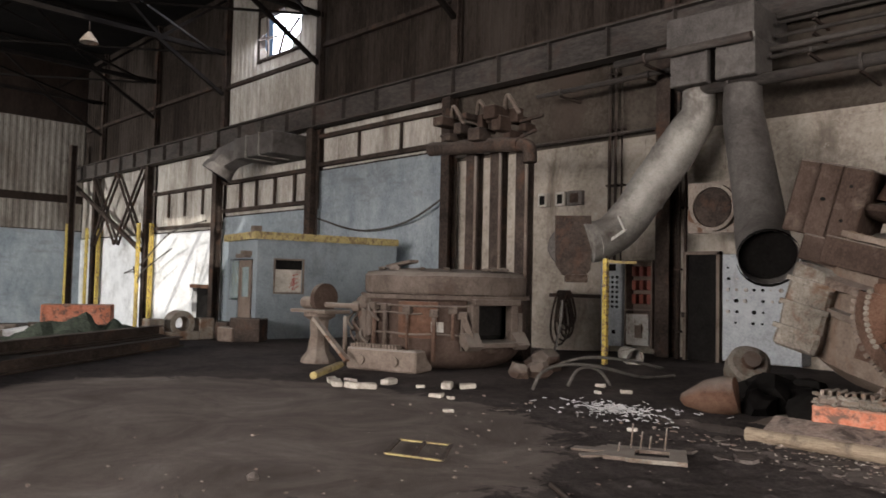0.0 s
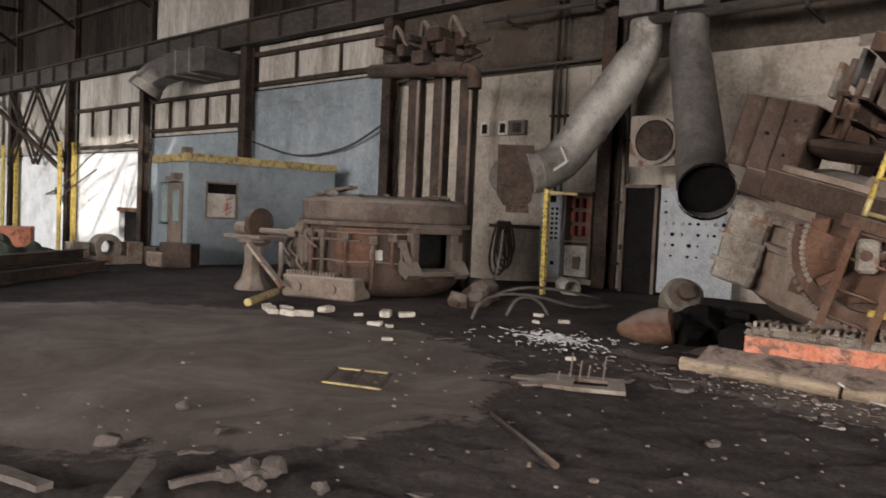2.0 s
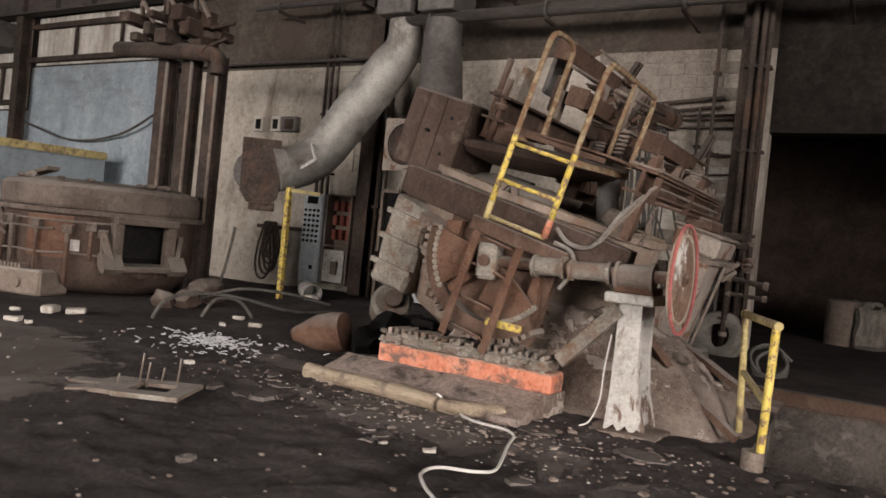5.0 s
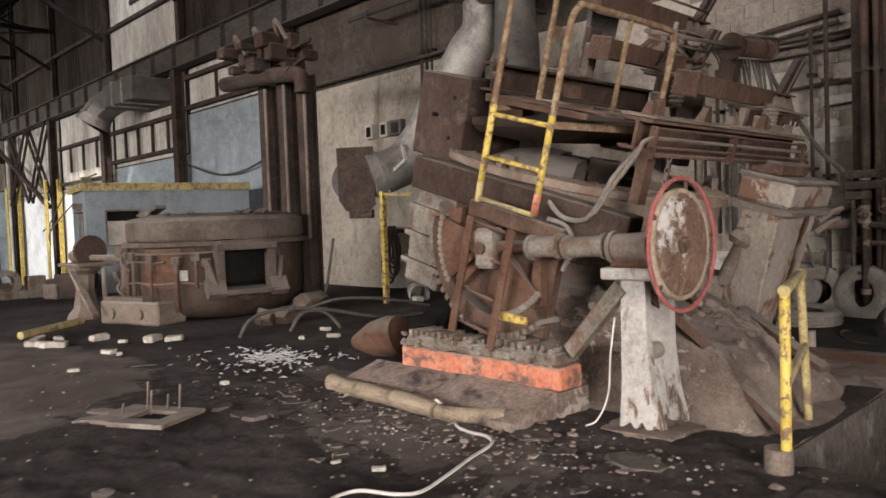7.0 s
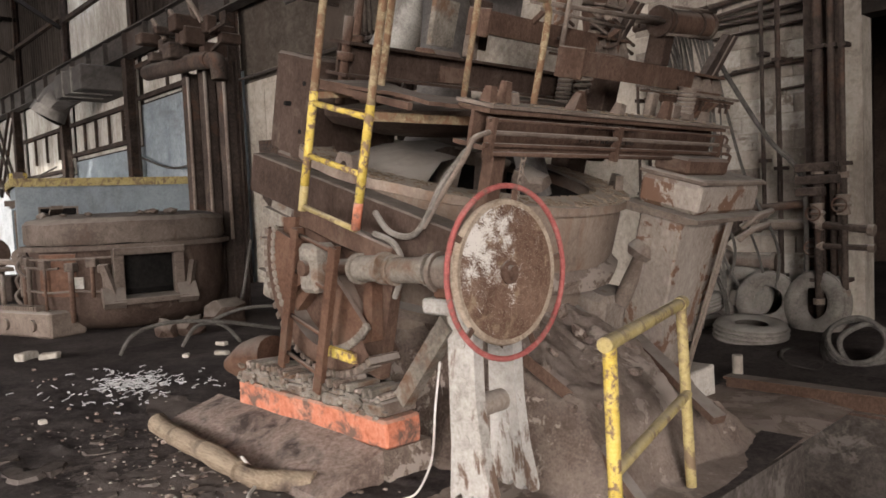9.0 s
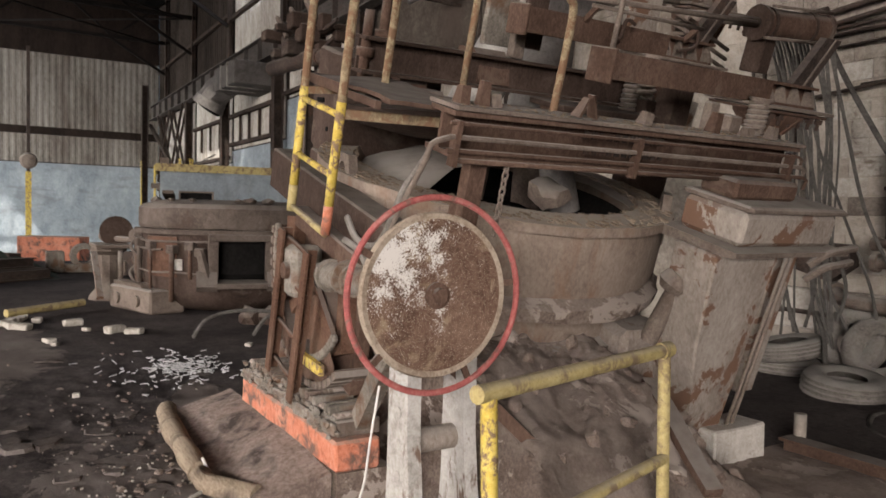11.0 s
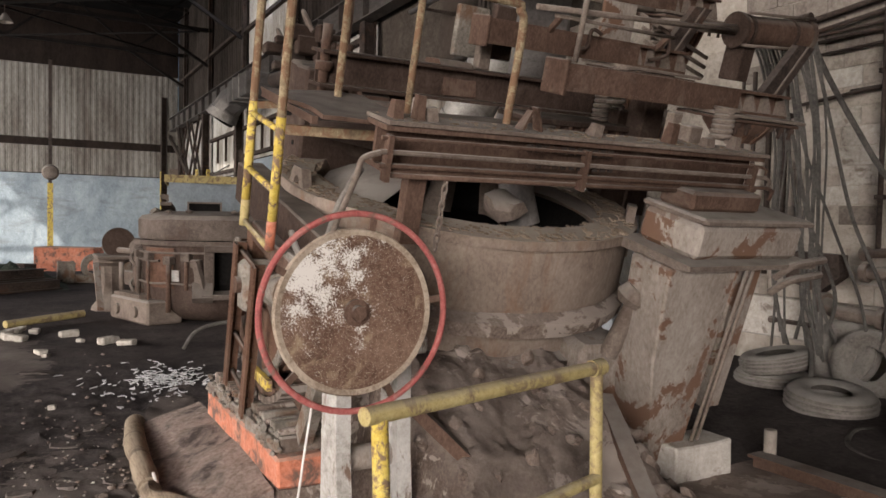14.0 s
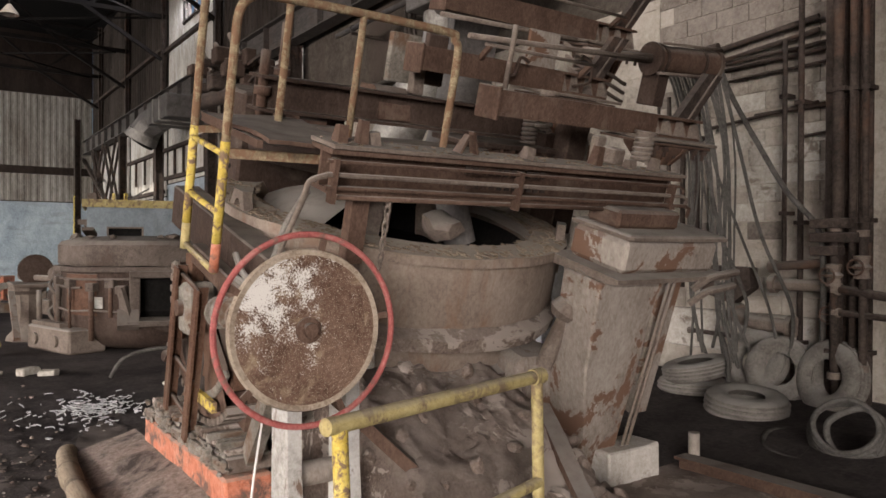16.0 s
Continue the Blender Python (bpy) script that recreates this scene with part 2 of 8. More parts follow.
M["orange"] = surface("orange_safety_paint", (0.36, 0.115, 0.06), (0.48, 0.17, 0.10), (0.52, 0.25, 0.17), 3.0, 30, 0.75, 0, 0.35,
                      stain=(0.13, 0.08, 0.06), stain_at=(0.5, 0.6), stain_scale=5.5, dust=(0.3, 0.24, 0.19), dust_amount=0.6)
M["red"] = surface("worn_red_paint", (0.22, 0.06, 0.055), (0.32, 0.085, 0.075), (0.36, 0.15, 0.13), 5.0, 60, 0.7, 0, 0.3,
                   stain=(0.16, 0.09, 0.07), stain_at=(0.55, 0.63), stain_scale=9.0)
M["disc"] = surface("flaking_disc", (0.075, 0.042, 0.028), (0.12, 0.072, 0.05), (0.18, 0.115, 0.08), 2.6, 60, 0.85, 0, 0.4,
                    stain=(0.27, 0.2, 0.13), stain_at=(0.53, 0.66), stain_scale=5.0, speck=((0.4, 0.33, 0.25), 170, 0.585))


def add_flaked_paint(mat, centre, reach, colour):
    """White paint that has held on round one spot and flaked off away from it."""
    nt = mat.node_tree
    bsdf = nt.nodes["Principled BSDF"]
    old = bsdf.inputs["Base Color"].links[0].from_socket
    geo = nt.nodes.new("ShaderNodeNewGeometry")
    dist = nt.nodes.new("ShaderNodeVectorMath")
    dist.operation = "DISTANCE"
    nt.links.new(geo.outputs["Position"], dist.inputs[0])
    dist.inputs[1].default_value = centre
    near = nt.nodes.new("ShaderNodeMapRange")
    near.inputs["From Max"].default_value, near.inputs["To Min"].default_value, near.inputs["To Max"].default_value = reach, 0.20, 0.0
    nt.links.new(dist.outputs["Value"], near.inputs["Value"])
    n = tex_noise(nt, geo.outputs["Position"], 120.0, 8, 0.8)
    patch = tex_noise(nt, geo.outputs["Position"], 9.0, 6, 0.65)
    n = math_node(nt, "ADD", math_node(nt, "MULTIPLY", n, 0.6), math_node(nt, "MULTIPLY", patch, 0.5))
    nt.links.new(mix_col(nt, ramp(nt, math_node(nt, "ADD", n, near.outputs[0]), [(0.70, (0, 0, 0)), (0.72, (1, 1, 1))]), old, colour), bsdf.inputs["Base Color"])


# centre, half-axes, turn and raggedness of the swept stretch and of a dusty streak
SWEPT = ((-6.5, 4.0), (4.05, 3.1), 15, 0.35)
STREAK = ((-2.65, 7.82), (1.8, 0.24), -12.8, 0.9)
CRUST = ((-0.75, 7.05), (2.1, 0.75), -4, 1.5)


def add_swept_floor(mat):
    """Paler trodden dust where the floor has been swept, with a ragged soft edge."""
    nt = mat.node_tree
    bsdf = nt.nodes["Principled BSDF"]
    old = bsdf.inputs["Base Color"].links[0].from_socket
    co = nt.nodes.new("ShaderNodeNewGeometry").outputs["Position"]
    rag = tex_noise(nt, co, 1.6, 10, 0.72, 0.6)
    masks = []
    for (cx, cy), (rx, ry), turn, soft in (SWEPT, STREAK, CRUST):
        mp = nt.nodes.new("ShaderNodeMapping")
        mp.vector_type = "TEXTURE"
        mp.inputs["Location"].default_value = (cx, cy, 0)
        mp.inputs["Rotation"].default_value = (0, 0, radians(turn))
        mp.inputs["Scale"].default_value = (rx, ry, 100)
        nt.links.new(co, mp.inputs["Vector"])
        ln = nt.nodes.new("ShaderNodeVectorMath")
        ln.operation = "LENGTH"
        nt.links.new(mp.outputs["Vector"], ln.inputs[0])
        half = math_node(nt, "MULTIPLY", ln.outputs["Value"], 0.5)
        masks.append(ramp(nt, math_node(nt, "ADD", half, math_node(nt, "MULTIPLY", math_node(nt, "SUBTRACT", rag, 0.35), soft)), [(0.515, (1, 1, 1)), (0.535, (0, 0, 0))]))
    fac = math_node(nt, "ADD", math_node(nt, "ADD", masks[0], masks[1]), math_node(nt, "MULTIPLY", masks[2], 0.75))
    tone = tex_noise(nt, co, 0.9, 10, 0.7, 0.8)
    dustcol = ramp(nt, tone, [(0.32, (0.095, 0.078, 0.068)), (0.46, (0.15, 0.124, 0.109)), (0.56, (0.195, 0.164, 0.146)), (0.68, (0.26, 0.225, 0.203))])
    dustcol = mix_col(nt, math_node(nt, "MULTIPLY", tex_noise(nt, co, 22.0, 6, 0.7), 0.5), dustcol, (0.07, 0.06, 0.055))
    nt.links.new(mix_col(nt, fac, old, dustcol), bsdf.inputs["Base Color"])


add_swept_floor(M["ground"])
add_flaked_paint(M["disc"], (0.71, 7.84, 1.42), 0.55, (0.56, 0.52, 0.47))
M["shell"] = surface("streaked_shell_plate", (0.14, 0.105, 0.082), (0.19, 0.146, 0.115), (0.245, 0.195, 0.157), 1.2, 45, 0.9, 0, 0.3, (1, 1, 0.7),
                     stain=(0.17, 0.1, 0.062), stain_at=(0.52, 0.7), stain_scale=2.6, stain_stretch=(1.3, 1.3, 0.2), dust=(0.29, 0.25, 0.205), dust_amount=0.9)
M["disc_rim"] = surface("worn_disc_rim", (0.20, 0.15, 0.11), (0.30, 0.24, 0.18), (0.38, 0.31, 0.24), 6.0, 60, 0.8, 0.1, 0.4)
M["rubber"] = surface("dusty_rubber", (0.11, 0.096, 0.082), (0.165, 0.147, 0.127), (0.21, 0.19, 0.165), 3.0, 40, 0.95, 0, 0.4,
                      dust=(0.26, 0.24, 0.215), dust_amount=0.8)
# near-black for buttons and sooty things, also painted where recesses lie in shade
M["black"] = surface("black_and_shade", (0.006, 0.005, 0.005), (0.010, 0.009, 0.008), (0.016, 0.014, 0.013), 1.5, 20, 0.95, 0, 0.1)
M["cable"] = surface("dusty_cable", (0.049, 0.0434, 0.0385), (0.077, 0.07, 0.0616), (0.112, 0.1022, 0.091), 4.0, 40, 0.85, 0, 0.2)
M["hose"] = surface("pale_hose", (0.40, 0.37, 0.33), (0.50, 0.47, 0.43), (0.57, 0.54, 0.50), 4.0, 40, 0.7, 0, 0.2)
M["timber"] = surface("charred_timber", (0.16, 0.12, 0.085), (0.27, 0.21, 0.15), (0.36, 0.29, 0.21), 2.0, 30, 0.9, 0, 0.7, (0.4, 3, 3),
                      stain=(0.08, 0.06, 0.05), stain_at=(0.52, 0.66), stain_scale=2.5)
M["slab"] = surface("stained_slab", (0.162, 0.1188, 0.0972), (0.27, 0.2093, 0.1755), (0.3645, 0.297, 0.2538), 2.5, 30, 0.95, 0, 0.9,
                    stain=(0.07, 0.055, 0.048), stain_at=(0.5, 0.66), stain_scale=2.5)
M["slag"] = surface("slag_rubble", (0.09522, 0.06771, 0.05396), (0.1693, 0.127, 0.1016), (0.2539, 0.2031, 0.1672), 3.0, 60, 0.98, 0, 0.9,
                    stain=(0.36, 0.3, 0.255), stain_at=(0.545, 0.56), stain_scale=2.6, dust=(0.24, 0.2, 0.172), dust_amount=0.5, speck=((0.45, 0.41, 0.36), 30, 0.70))
M["scale_crust"] = surface("ochre_crust", (0.15, 0.11, 0.078), (0.23, 0.175, 0.125), (0.32, 0.255, 0.19), 6.0, 50, 0.98, 0, 1.0)
M["rubble_pale"] = surface("pale_firebrick", (0.34, 0.31, 0.26), (0.45, 0.41, 0.35), (0.54, 0.50, 0.44), 4.0, 40, 0.95, 0, 0.6,
                           stain=(0.2, 0.17, 0.14), stain_at=(0.5, 0.7), stain_scale=3.0)
M["chips"] = surface("pale_chips", (0.36, 0.355, 0.345), (0.48, 0.475, 0.465), (0.58, 0.575, 0.565), 4.0, 40, 0.7, 0.1, 0.2)
M["panel_grey"] = surface("control_panel_grey", (0.247, 0.26, 0.2665), (0.338, 0.3536, 0.3614), (0.416, 0.429, 0.4355), 1.5, 30, 0.6, 0, 0.08,
                          stain=(0.2, 0.18, 0.16), stain_at=(0.55, 0.75), stain_scale=1.5, stain_stretch=(1, 1, 0.4))
M["insulator"] = surface("red_brown_bakelite", (0.10, 0.025, 0.018), (0.16, 0.04, 0.028), (0.2, 0.06, 0.04), 6, 40, 0.5, 0, 0.1)
# roof darkness is put into this near-black colour
M["roof"] = surface("shaded_roof_deck", (0.006, 0.005, 0.005), (0.010, 0.009, 0.008), (0.016, 0.014, 0.013), 1, 20, 0.95, 0, 0.1)
M["tarp"] = surface("dark_green_heap", (0.03, 0.036, 0.028), (0.05, 0.06, 0.046), (0.08, 0.09, 0.07), 3, 30, 0.9, 0, 0.7)
M["brown_band"] = surface("dark_band_panel", (0.012, 0.0081, 0.0066), (0.0204, 0.0138, 0.0108), (0.03, 0.0204, 0.0162), 1, 20, 0.8, 0, 0.1, (1, 1, 0.3))

glass = bpy.data.materials.new("dusty_glass")
glass.use_nodes = True
_b = glass.node_tree.nodes["Principled BSDF"]
_b.inputs["Base Color"].default_value = (0.62, 0.74, 0.70, 1)
_b.inputs["Roughness"].default_value = 0.12
_b.inputs["Transmission Weight"].default_value = 0.85
M["glass"] = glass

# ---------------------------------------------------------------- mesh helpers


def bm_new():
    return bmesh.new()


def box(bm, x0, y0, z0, x1, y1, z1, m=None, bevel=0.0):
    r = bmesh.ops.create_cube(bm, size=1.0)
    vs = r["verts"]
    for v in vs:
        v.co = Vector(((x0 + x1) / 2 + v.co.x * (x1 - x0), (y0 + y1) / 2 + v.co.y * (y1 - y0), (z0 + z1) / 2 + v.co.z * (z1 - z0)))
    if bevel:
        es = list({e for v in vs for e in v.link_edges})
        out = bmesh.ops.bevel(bm, geom=es, offset=bevel, segments=1, affect="EDGES", profile=0.5)
        vs = list({v for f in out["faces"] for v in f.verts} | {v for v in vs if v.is_valid})
    if m is not None:
        for v in vs:
            v.co = m @ v.co
    return vs


def tube(bm, pts, r, n=10, caps=True):
    """A round bar along a line of points; r may be one radius or one for each point."""
    pts = [Vector(p) for p in pts]
    rs = r if isinstance(r, (list, tuple)) else [r] * len(pts)
    rings = []
    up = None
    for i, p in enumerate(pts):
        d = (pts[min(i + 1, len(pts) - 1)] - pts[max(i - 1, 0)]).normalized()
        if up is None:
            up = Vector((0, 0, 1)) if abs(d.z) < 0.9 else Vector((1, 0, 0))
        a = d.cross(up).normalized()
        b = a.cross(d).normalized()
        up = b
        rings.append([bm.verts.new(p + rs[i] * (math.cos(k * math.tau / n) * a + math.sin(k * math.tau / n) * b)) for k in range(n)])
    for q, w in zip(rings, rings[1:]):
        for k in range(n):
            f = bm.faces.new((q[k], q[(k + 1) % n], w[(k + 1) % n], w[k]))
            f.smooth = True
    if caps:
        bm.faces.new(rings[0][::-1])
        bm.faces.new(rings[-1])
    return rings


def curve_pts(pts, steps=6):
    """A smooth line through the points."""
    pts = [Vector(p) for p in pts]
    out = []
    for i in range(len(pts) - 1):
        p0, p1, p2, p3 = pts[max(i - 1, 0)], pts[i], pts[i + 1], pts[min(i + 2, len(pts) - 1)]
        for s in range(steps):
            t = s / steps
            out.append(0.5 * ((2 * p1) + (p2 - p0) * t + (2 * p0 - 5 * p1 + 4 * p2 - p3) * t * t + (3 * p1 - p0 - 3 * p2 + p3) * t ** 3))
    return out + [pts[-1]]


def lathe(bm, prof, n=32, m=None, a0=0.0, a1=math.tau, close=True):
    """Turns a profile of (radius, height) round the z axis."""
    full = abs(a1 - a0 - math.tau) < 1e-6
    cols = []
    for k in range(n if full else n + 1):
        a = a0 + (a1 - a0) * k / n
        cols.append([bm.verts.new(Vector((max(r, 1e-4) * math.cos(a), max(r, 1e-4) * math.sin(a), h))) for r, h in prof])
    for k in range(n):
        q, w = cols[k], cols[(k + 1) % len(cols)]
        for i in range(len(prof) - 1):
            f = bm.faces.new((q[i], w[i], w[i + 1], q[i + 1]))
            f.smooth = True
    if m is not None:
        for c in cols:
            for v in c:
                v.co = m @ v.co
    return cols


def prism(bm, outline, y0, y1, m=None):
    """An outline in x and z, given thickness along y."""
    a = [bm.verts.new((x, y0, z)) for x, z in outline]
    b = [bm.verts.new((x, y1, z)) for x, z in outline]
    n = len(outline)
    bm.faces.new(a)
    bm.faces.new(b[::-1])
    for i in range(n):
        bm.faces.new((a[i], b[i], b[(i + 1) % n], a[(i + 1) % n]))
    if m is not None:
        for v in a + b:
            v.co = m @ v.co
    return a + b


def ibeam(bm, p, q, h, w, t=0.02, up=(0, 0, 1)):
    """A rolled beam from p to q with its web along up."""
    p, q = Vector(p), Vector(q)
    d = (q - p).normalized()
    s = d.cross(Vector(up)).normalized()
    u = s.cross(d).normalized()
    m = Matrix((s, d, u)).transposed().to_4x4()
    m.translation = p
    ln = (q - p).length
    a, c, e = w / 2, h / 2, t / 2
    prism(bm, [(-a, -c), (a, -c), (a, -c + t), (e, -c + t), (e, c - t), (a, c - t), (a, c), (-a, c), (-a, c - t), (-e, c - t), (-e, -c + t), (-a, -c + t)], 0, ln, m)


def bar(bm, p, q, w, h=None, up=(0, 0, 1)):
    """A square bar from p to q."""
    p, q = Vector(p), Vector(q)
    h = h or w
    d = (q - p).normalized()
    if abs(d.dot(Vector(up))) > 0.95:
        up = (1, 0, 0)
    s = d.cross(Vector(up)).normalized()
    u = s.cross(d).normalized()
    m = Matrix((s, d, u)).transposed().to_4x4()
    m.translation = p
    box(bm, -w / 2, 0, -h / 2, w / 2, (q - p).length, h / 2, m)


def rough_up(bm, amount, scale=3.0, seed=0.0):
    for v in bm.verts:
        v.co += amount * Vector(noise.noise_vector(v.co * scale + Vector((seed, seed * 2, 0))))


def lump(bm, c, r, seed, sq=(1, 1, 1), cut=2, amount=0.35):
    """An uneven stone-like lump."""
    vs = bmesh.ops.create_icosphere(bm, subdivisions=cut, radius=1.0)["verts"]
    s = Vector((seed * 3.1, seed * 1.7, seed))
    for v in vs:
        k = 1 + amount * noise.noise(v.co * 1.6 + s) + 0.5 * amount * noise.noise(v.co * 4 + s)
        v.co = Vector((v.co.x * sq[0] * r * k + c[0], v.co.y * sq[1] * r * k + c[1], v.co.z * sq[2] * r * k + c[2]))
        for f in v.link_faces:
            f.smooth = True
    return vs


def finish(name, bm, mat):
    bmesh.ops.recalc_face_normals(bm, faces=bm.faces[:])
    for e in bm.edges:
        if len(e.link_faces) == 2 and e.calc_face_angle(0) > 0.6:
            e.smooth = False
    me = bpy.data.meshes.new(name)
    bm.to_mesh(me)
    bm.free()
    me.materials.append(M[mat] if isinstance(mat, str) else mat)
    return me


def part(name, bm, mat, parent=None, label="", kind=""):
    ob = new(name, finish(name, bm, mat))
    if parent is not None:
        ob.parent = parent
    return tagged(ob, label, kind=kind)


def thing(name, label, category, m=None, group=""):
    ob = new(name)
    ob.empty_display_size = 0.1
    if m is not None:
        ob.matrix_world = m
    return tagged(ob, label, category, group)


def solid(name, bm, mat, label, category="", group="", kind=""):
    """A thing of one mesh."""
    return tagged(new(name, finish(name, bm, mat)), label, category, group, kind)


def structure(name, bm, mat, label=""):
    return tagged(new(name, finish(name, bm, mat)), label, kind="structure")

# ---------------------------------------------------------------- setting
WY = 14.1          # inner face of the long wall
EX = -40.0         # inner face of the far end wall
HY = -14.0         # inner face of the wall behind
RX = 14.0          # inner face of the near end wall
TOP = 12.5
COLS = [0.08, -6.62, -12.74, -18.86, -24.98, -31.1, -37.2]
# unseen roof openings, added where sun patches on the far walls need them
SUN_OPENINGS = [(-37.4, -34.4, -7.4, -3.6), (-32.4, -27.6, -10.6, -2.4), (-22.8, -15.4, 3.0, 6.6)]
SKY_GLOW = bpy.data.materials.new("sky_glow")
SKY_GLOW.use_nodes = True
SKY_GLOW.node_tree.nodes["Principled BSDF"].inputs["Emission Color"].default_value = (0.75, 0.82, 1.0, 1)
SKY_GLOW.node_tree.nodes["Principled BSDF"].inputs["Emission Strength"].default_value = 14.0
PIT = (1.22, 8.02, 5.2, 11.12)   # x0, y0, x1, y1
PIT_ARM = (0.25, 10.1, 1.22, 11.12)   # narrow arm of the pit beside the furnace leg


def swept(x, y):
    """1 on the swept stretch, falling to 0 outside."""
    (cx, cy), (rx, ry), turn, soft = SWEPT
    c, n = math.cos(radians(turn)), math.sin(radians(turn))
    u, v = ((x - cx) * c + (y - cy) * n) / rx, ((y - cy) * c - (x - cx) * n) / ry
    return max(0.0, min(1.0, (1.1 - math.hypot(u, v)) / 0.2))


def ground_height(x, y):
    """The sooty floor: nearly flat, a low sunken yard at the far end, humps of dirt by the furnaces."""
    h = 0.018 * noise.noise(Vector((x * 0.7, y * 0.7, 0))) + 0.008 * noise.noise(Vector((x * 3, y * 3, 5)))
    far = min(max((-20.0 - x) / 4.0, 0), 1)
    h -= 0.95 * far * far * (3 - 2 * far)
    k = min(max((y - 9.5) / 3.0, 0), 1)
    if x > -9.5:
        h += 0.10 * k * min(1, (x + 9.5) / 2)
    if -5.5 < x < 4.5 and 0.5 < y < 9.0:
        # trodden clods of dirt outside the swept stretch
        w = min(1.0, (x + 5.5), (4.5 - x), (y - 0.5), (9.0 - y)) * (1 - swept(x, y))
        c = 0.6 * noise.noise(Vector((x * 4.2, y * 4.2, 2))) + 0.7 * abs(noise.noise(Vector((x * 8.5, y * 8.5, 7))))
        h += 0.034 * w * (c + 0.6 * noise.noise(Vector((x * 15, y * 15, 4))))
    return h


def build_ground():
    bm = bm_new()
    def axis(a, b, fine0, fine1):
        out, v = [], a
        while v < b:
            out.append(v)
            v += 0.05 if fine0 <= v < fine1 else 0.7
        return out + [b]
    xs = sorted(set(axis(-40.2, 14.2, -5.6, 4.6) + [PIT[0], PIT[2], PIT_ARM[0]]))
    ys = sorted(set(axis(-14.2, 22.0, 0.8, 9.5) + [PIT[1], PIT[3], PIT_ARM[1]]))
    grid = [[bm.verts.new((x, y, ground_height(x, y))) for y in ys] for x in xs]
    for i in range(len(xs) - 1):
        for j in range(len(ys) - 1):
            cx, cy = (xs[i] + xs[i + 1]) / 2, (ys[j] + ys[j + 1]) / 2
            if any(p[0] < cx < p[2] and p[1] < cy < p[3] for p in (PIT, PIT_ARM)):
                continue
            f = bm.faces.new((grid[i][j], grid[i + 1][j], grid[i + 1][j + 1], grid[i][j + 1]))
            f.smooth = True
    structure("ground", bm, "ground", "dark sooty dirt-covered concrete floor strewn with grit")
    # the open pit
    x0, y0, x1, y1 = PIT
    ax, ay = PIT_ARM[:2]
    # pit floor coloured black for the shade down there
    bm = bm_new()
    box(bm, ax - 0.15, y0 - 0.15, -1.45, x1 + 0.15, y1 + 0.15, -1.3)
    structure("pit_bottom", bm, "black", "bottom of the open pit, its shade put in as black")
    bm = bm_new()
    box(bm, x0 - 0.15, y0 - 0.15, -1.3, x0, ay - 0.15, -0.02)
    box(bm, ax - 0.15, ay - 0.15, -1.3, x0, ay, -0.02)
    box(bm, ax - 0.15, ay, -1.3, ax, y1 + 0.15, -0.02)
    box(bm, x1, y0 - 0.15, -1.3, x1 + 0.15, y1 + 0.15, -0.02)
    box(bm, x0, y0 - 0.15, -1.3, x1, y0, -0.02)
    box(bm, ax, y1, -1.3, x1, y1 + 0.15, -0.02)
    structure("pit", bm, "pit_concrete", "worn stained concrete sides of the open pit")


build_ground()


def wall_box(name, x0, y0, z0, x1, y1, z1, mat, label):
    bm = bm_new()
    box(bm, x0, y0, z0, x1, y1, z1)
    return structure(name, bm, mat, label)


def corrugated(bm, x0, x1, z0, z1, y, depth=0.03, pitch=0.22, axis="x"):
    """A sheet with trapezoid ribs, running along x (or along y at x = y)."""
    pts, x = [], x0
    while x < x1:
        for k, d in ((0, 0), (0.35, 0), (0.5, 1), (0.85, 1)):
            if x + k * pitch < x1:
                pts.append((x + k * pitch, d * depth))
        x += pitch
    pts.append((x1, 0))
    lo, hi = [], []
    for p, d in pts:
        lo.append(bm.verts.new((p, y - d, z0) if axis == "x" else (y + d, p, z0)))
        hi.append(bm.verts.new((p, y - d, z1) if axis == "x" else (y + d, p, z1)))
    for i in range(len(pts) - 1):
        bm.faces.new((lo[i], lo[i + 1], hi[i + 1], hi[i]))


def build_blocks(wall):
    """Painted blocks of the blue bay, in running bond."""
    bm = bm_new()
    box(bm, -0.194, -0.012, -0.094, 0.194, 0.02, 0.094, None, 0.004)
    block = part("block", bm, "blue", wall)
    first = True
    for row in range(14):
        for k in range(15):
            x = -18.62 + 0.4 * k + (0.2 if row % 2 else 0)
            if x > -12.95:
                continue
            ob = block if first else new("block", block.data)
            ob.parent = wall
            ob.location = (x, WY + 0.012, 2.12 + 0.2 * row)
            first = False


def build_bay_blocks(wall):
    """Limewashed blocks of the last concrete bay, in running bond, some with their wash gone, all darker above 3.5 m.
    """
    rng = random.Random(41)
    meshes = {}
    for mat in ("concrete", "concrete_pale", "concrete_worn"):
        bm = bm_new()
        box(bm, -0.196, -0.012, -0.096, 0.196, 0.006, 0.096, None, 0.005)
        meshes[mat] = finish("block", bm, mat)
    for row in range(19):
        for k in range(6):
            x = -2.15 + 0.4 * k + (0.2 if row % 2 else 0)
            if x > -0.15:
                continue
            z = 0.95 + 0.2 * row
            pale = noise.noise(Vector((x * 1.3, z * 0.9, 4))) + 0.3 * x + 0.45
            mat = "concrete_worn" if z > 3.5 else "concrete_pale" if pale > 0.2 and x > -1.3 and z < 3.2 else "concrete_worn" if rng.random() < 0.1 else "concrete"
            ob = new("block", meshes[mat])
            ob.parent = wall
            ob.location = (x, WY - 0.006, z)


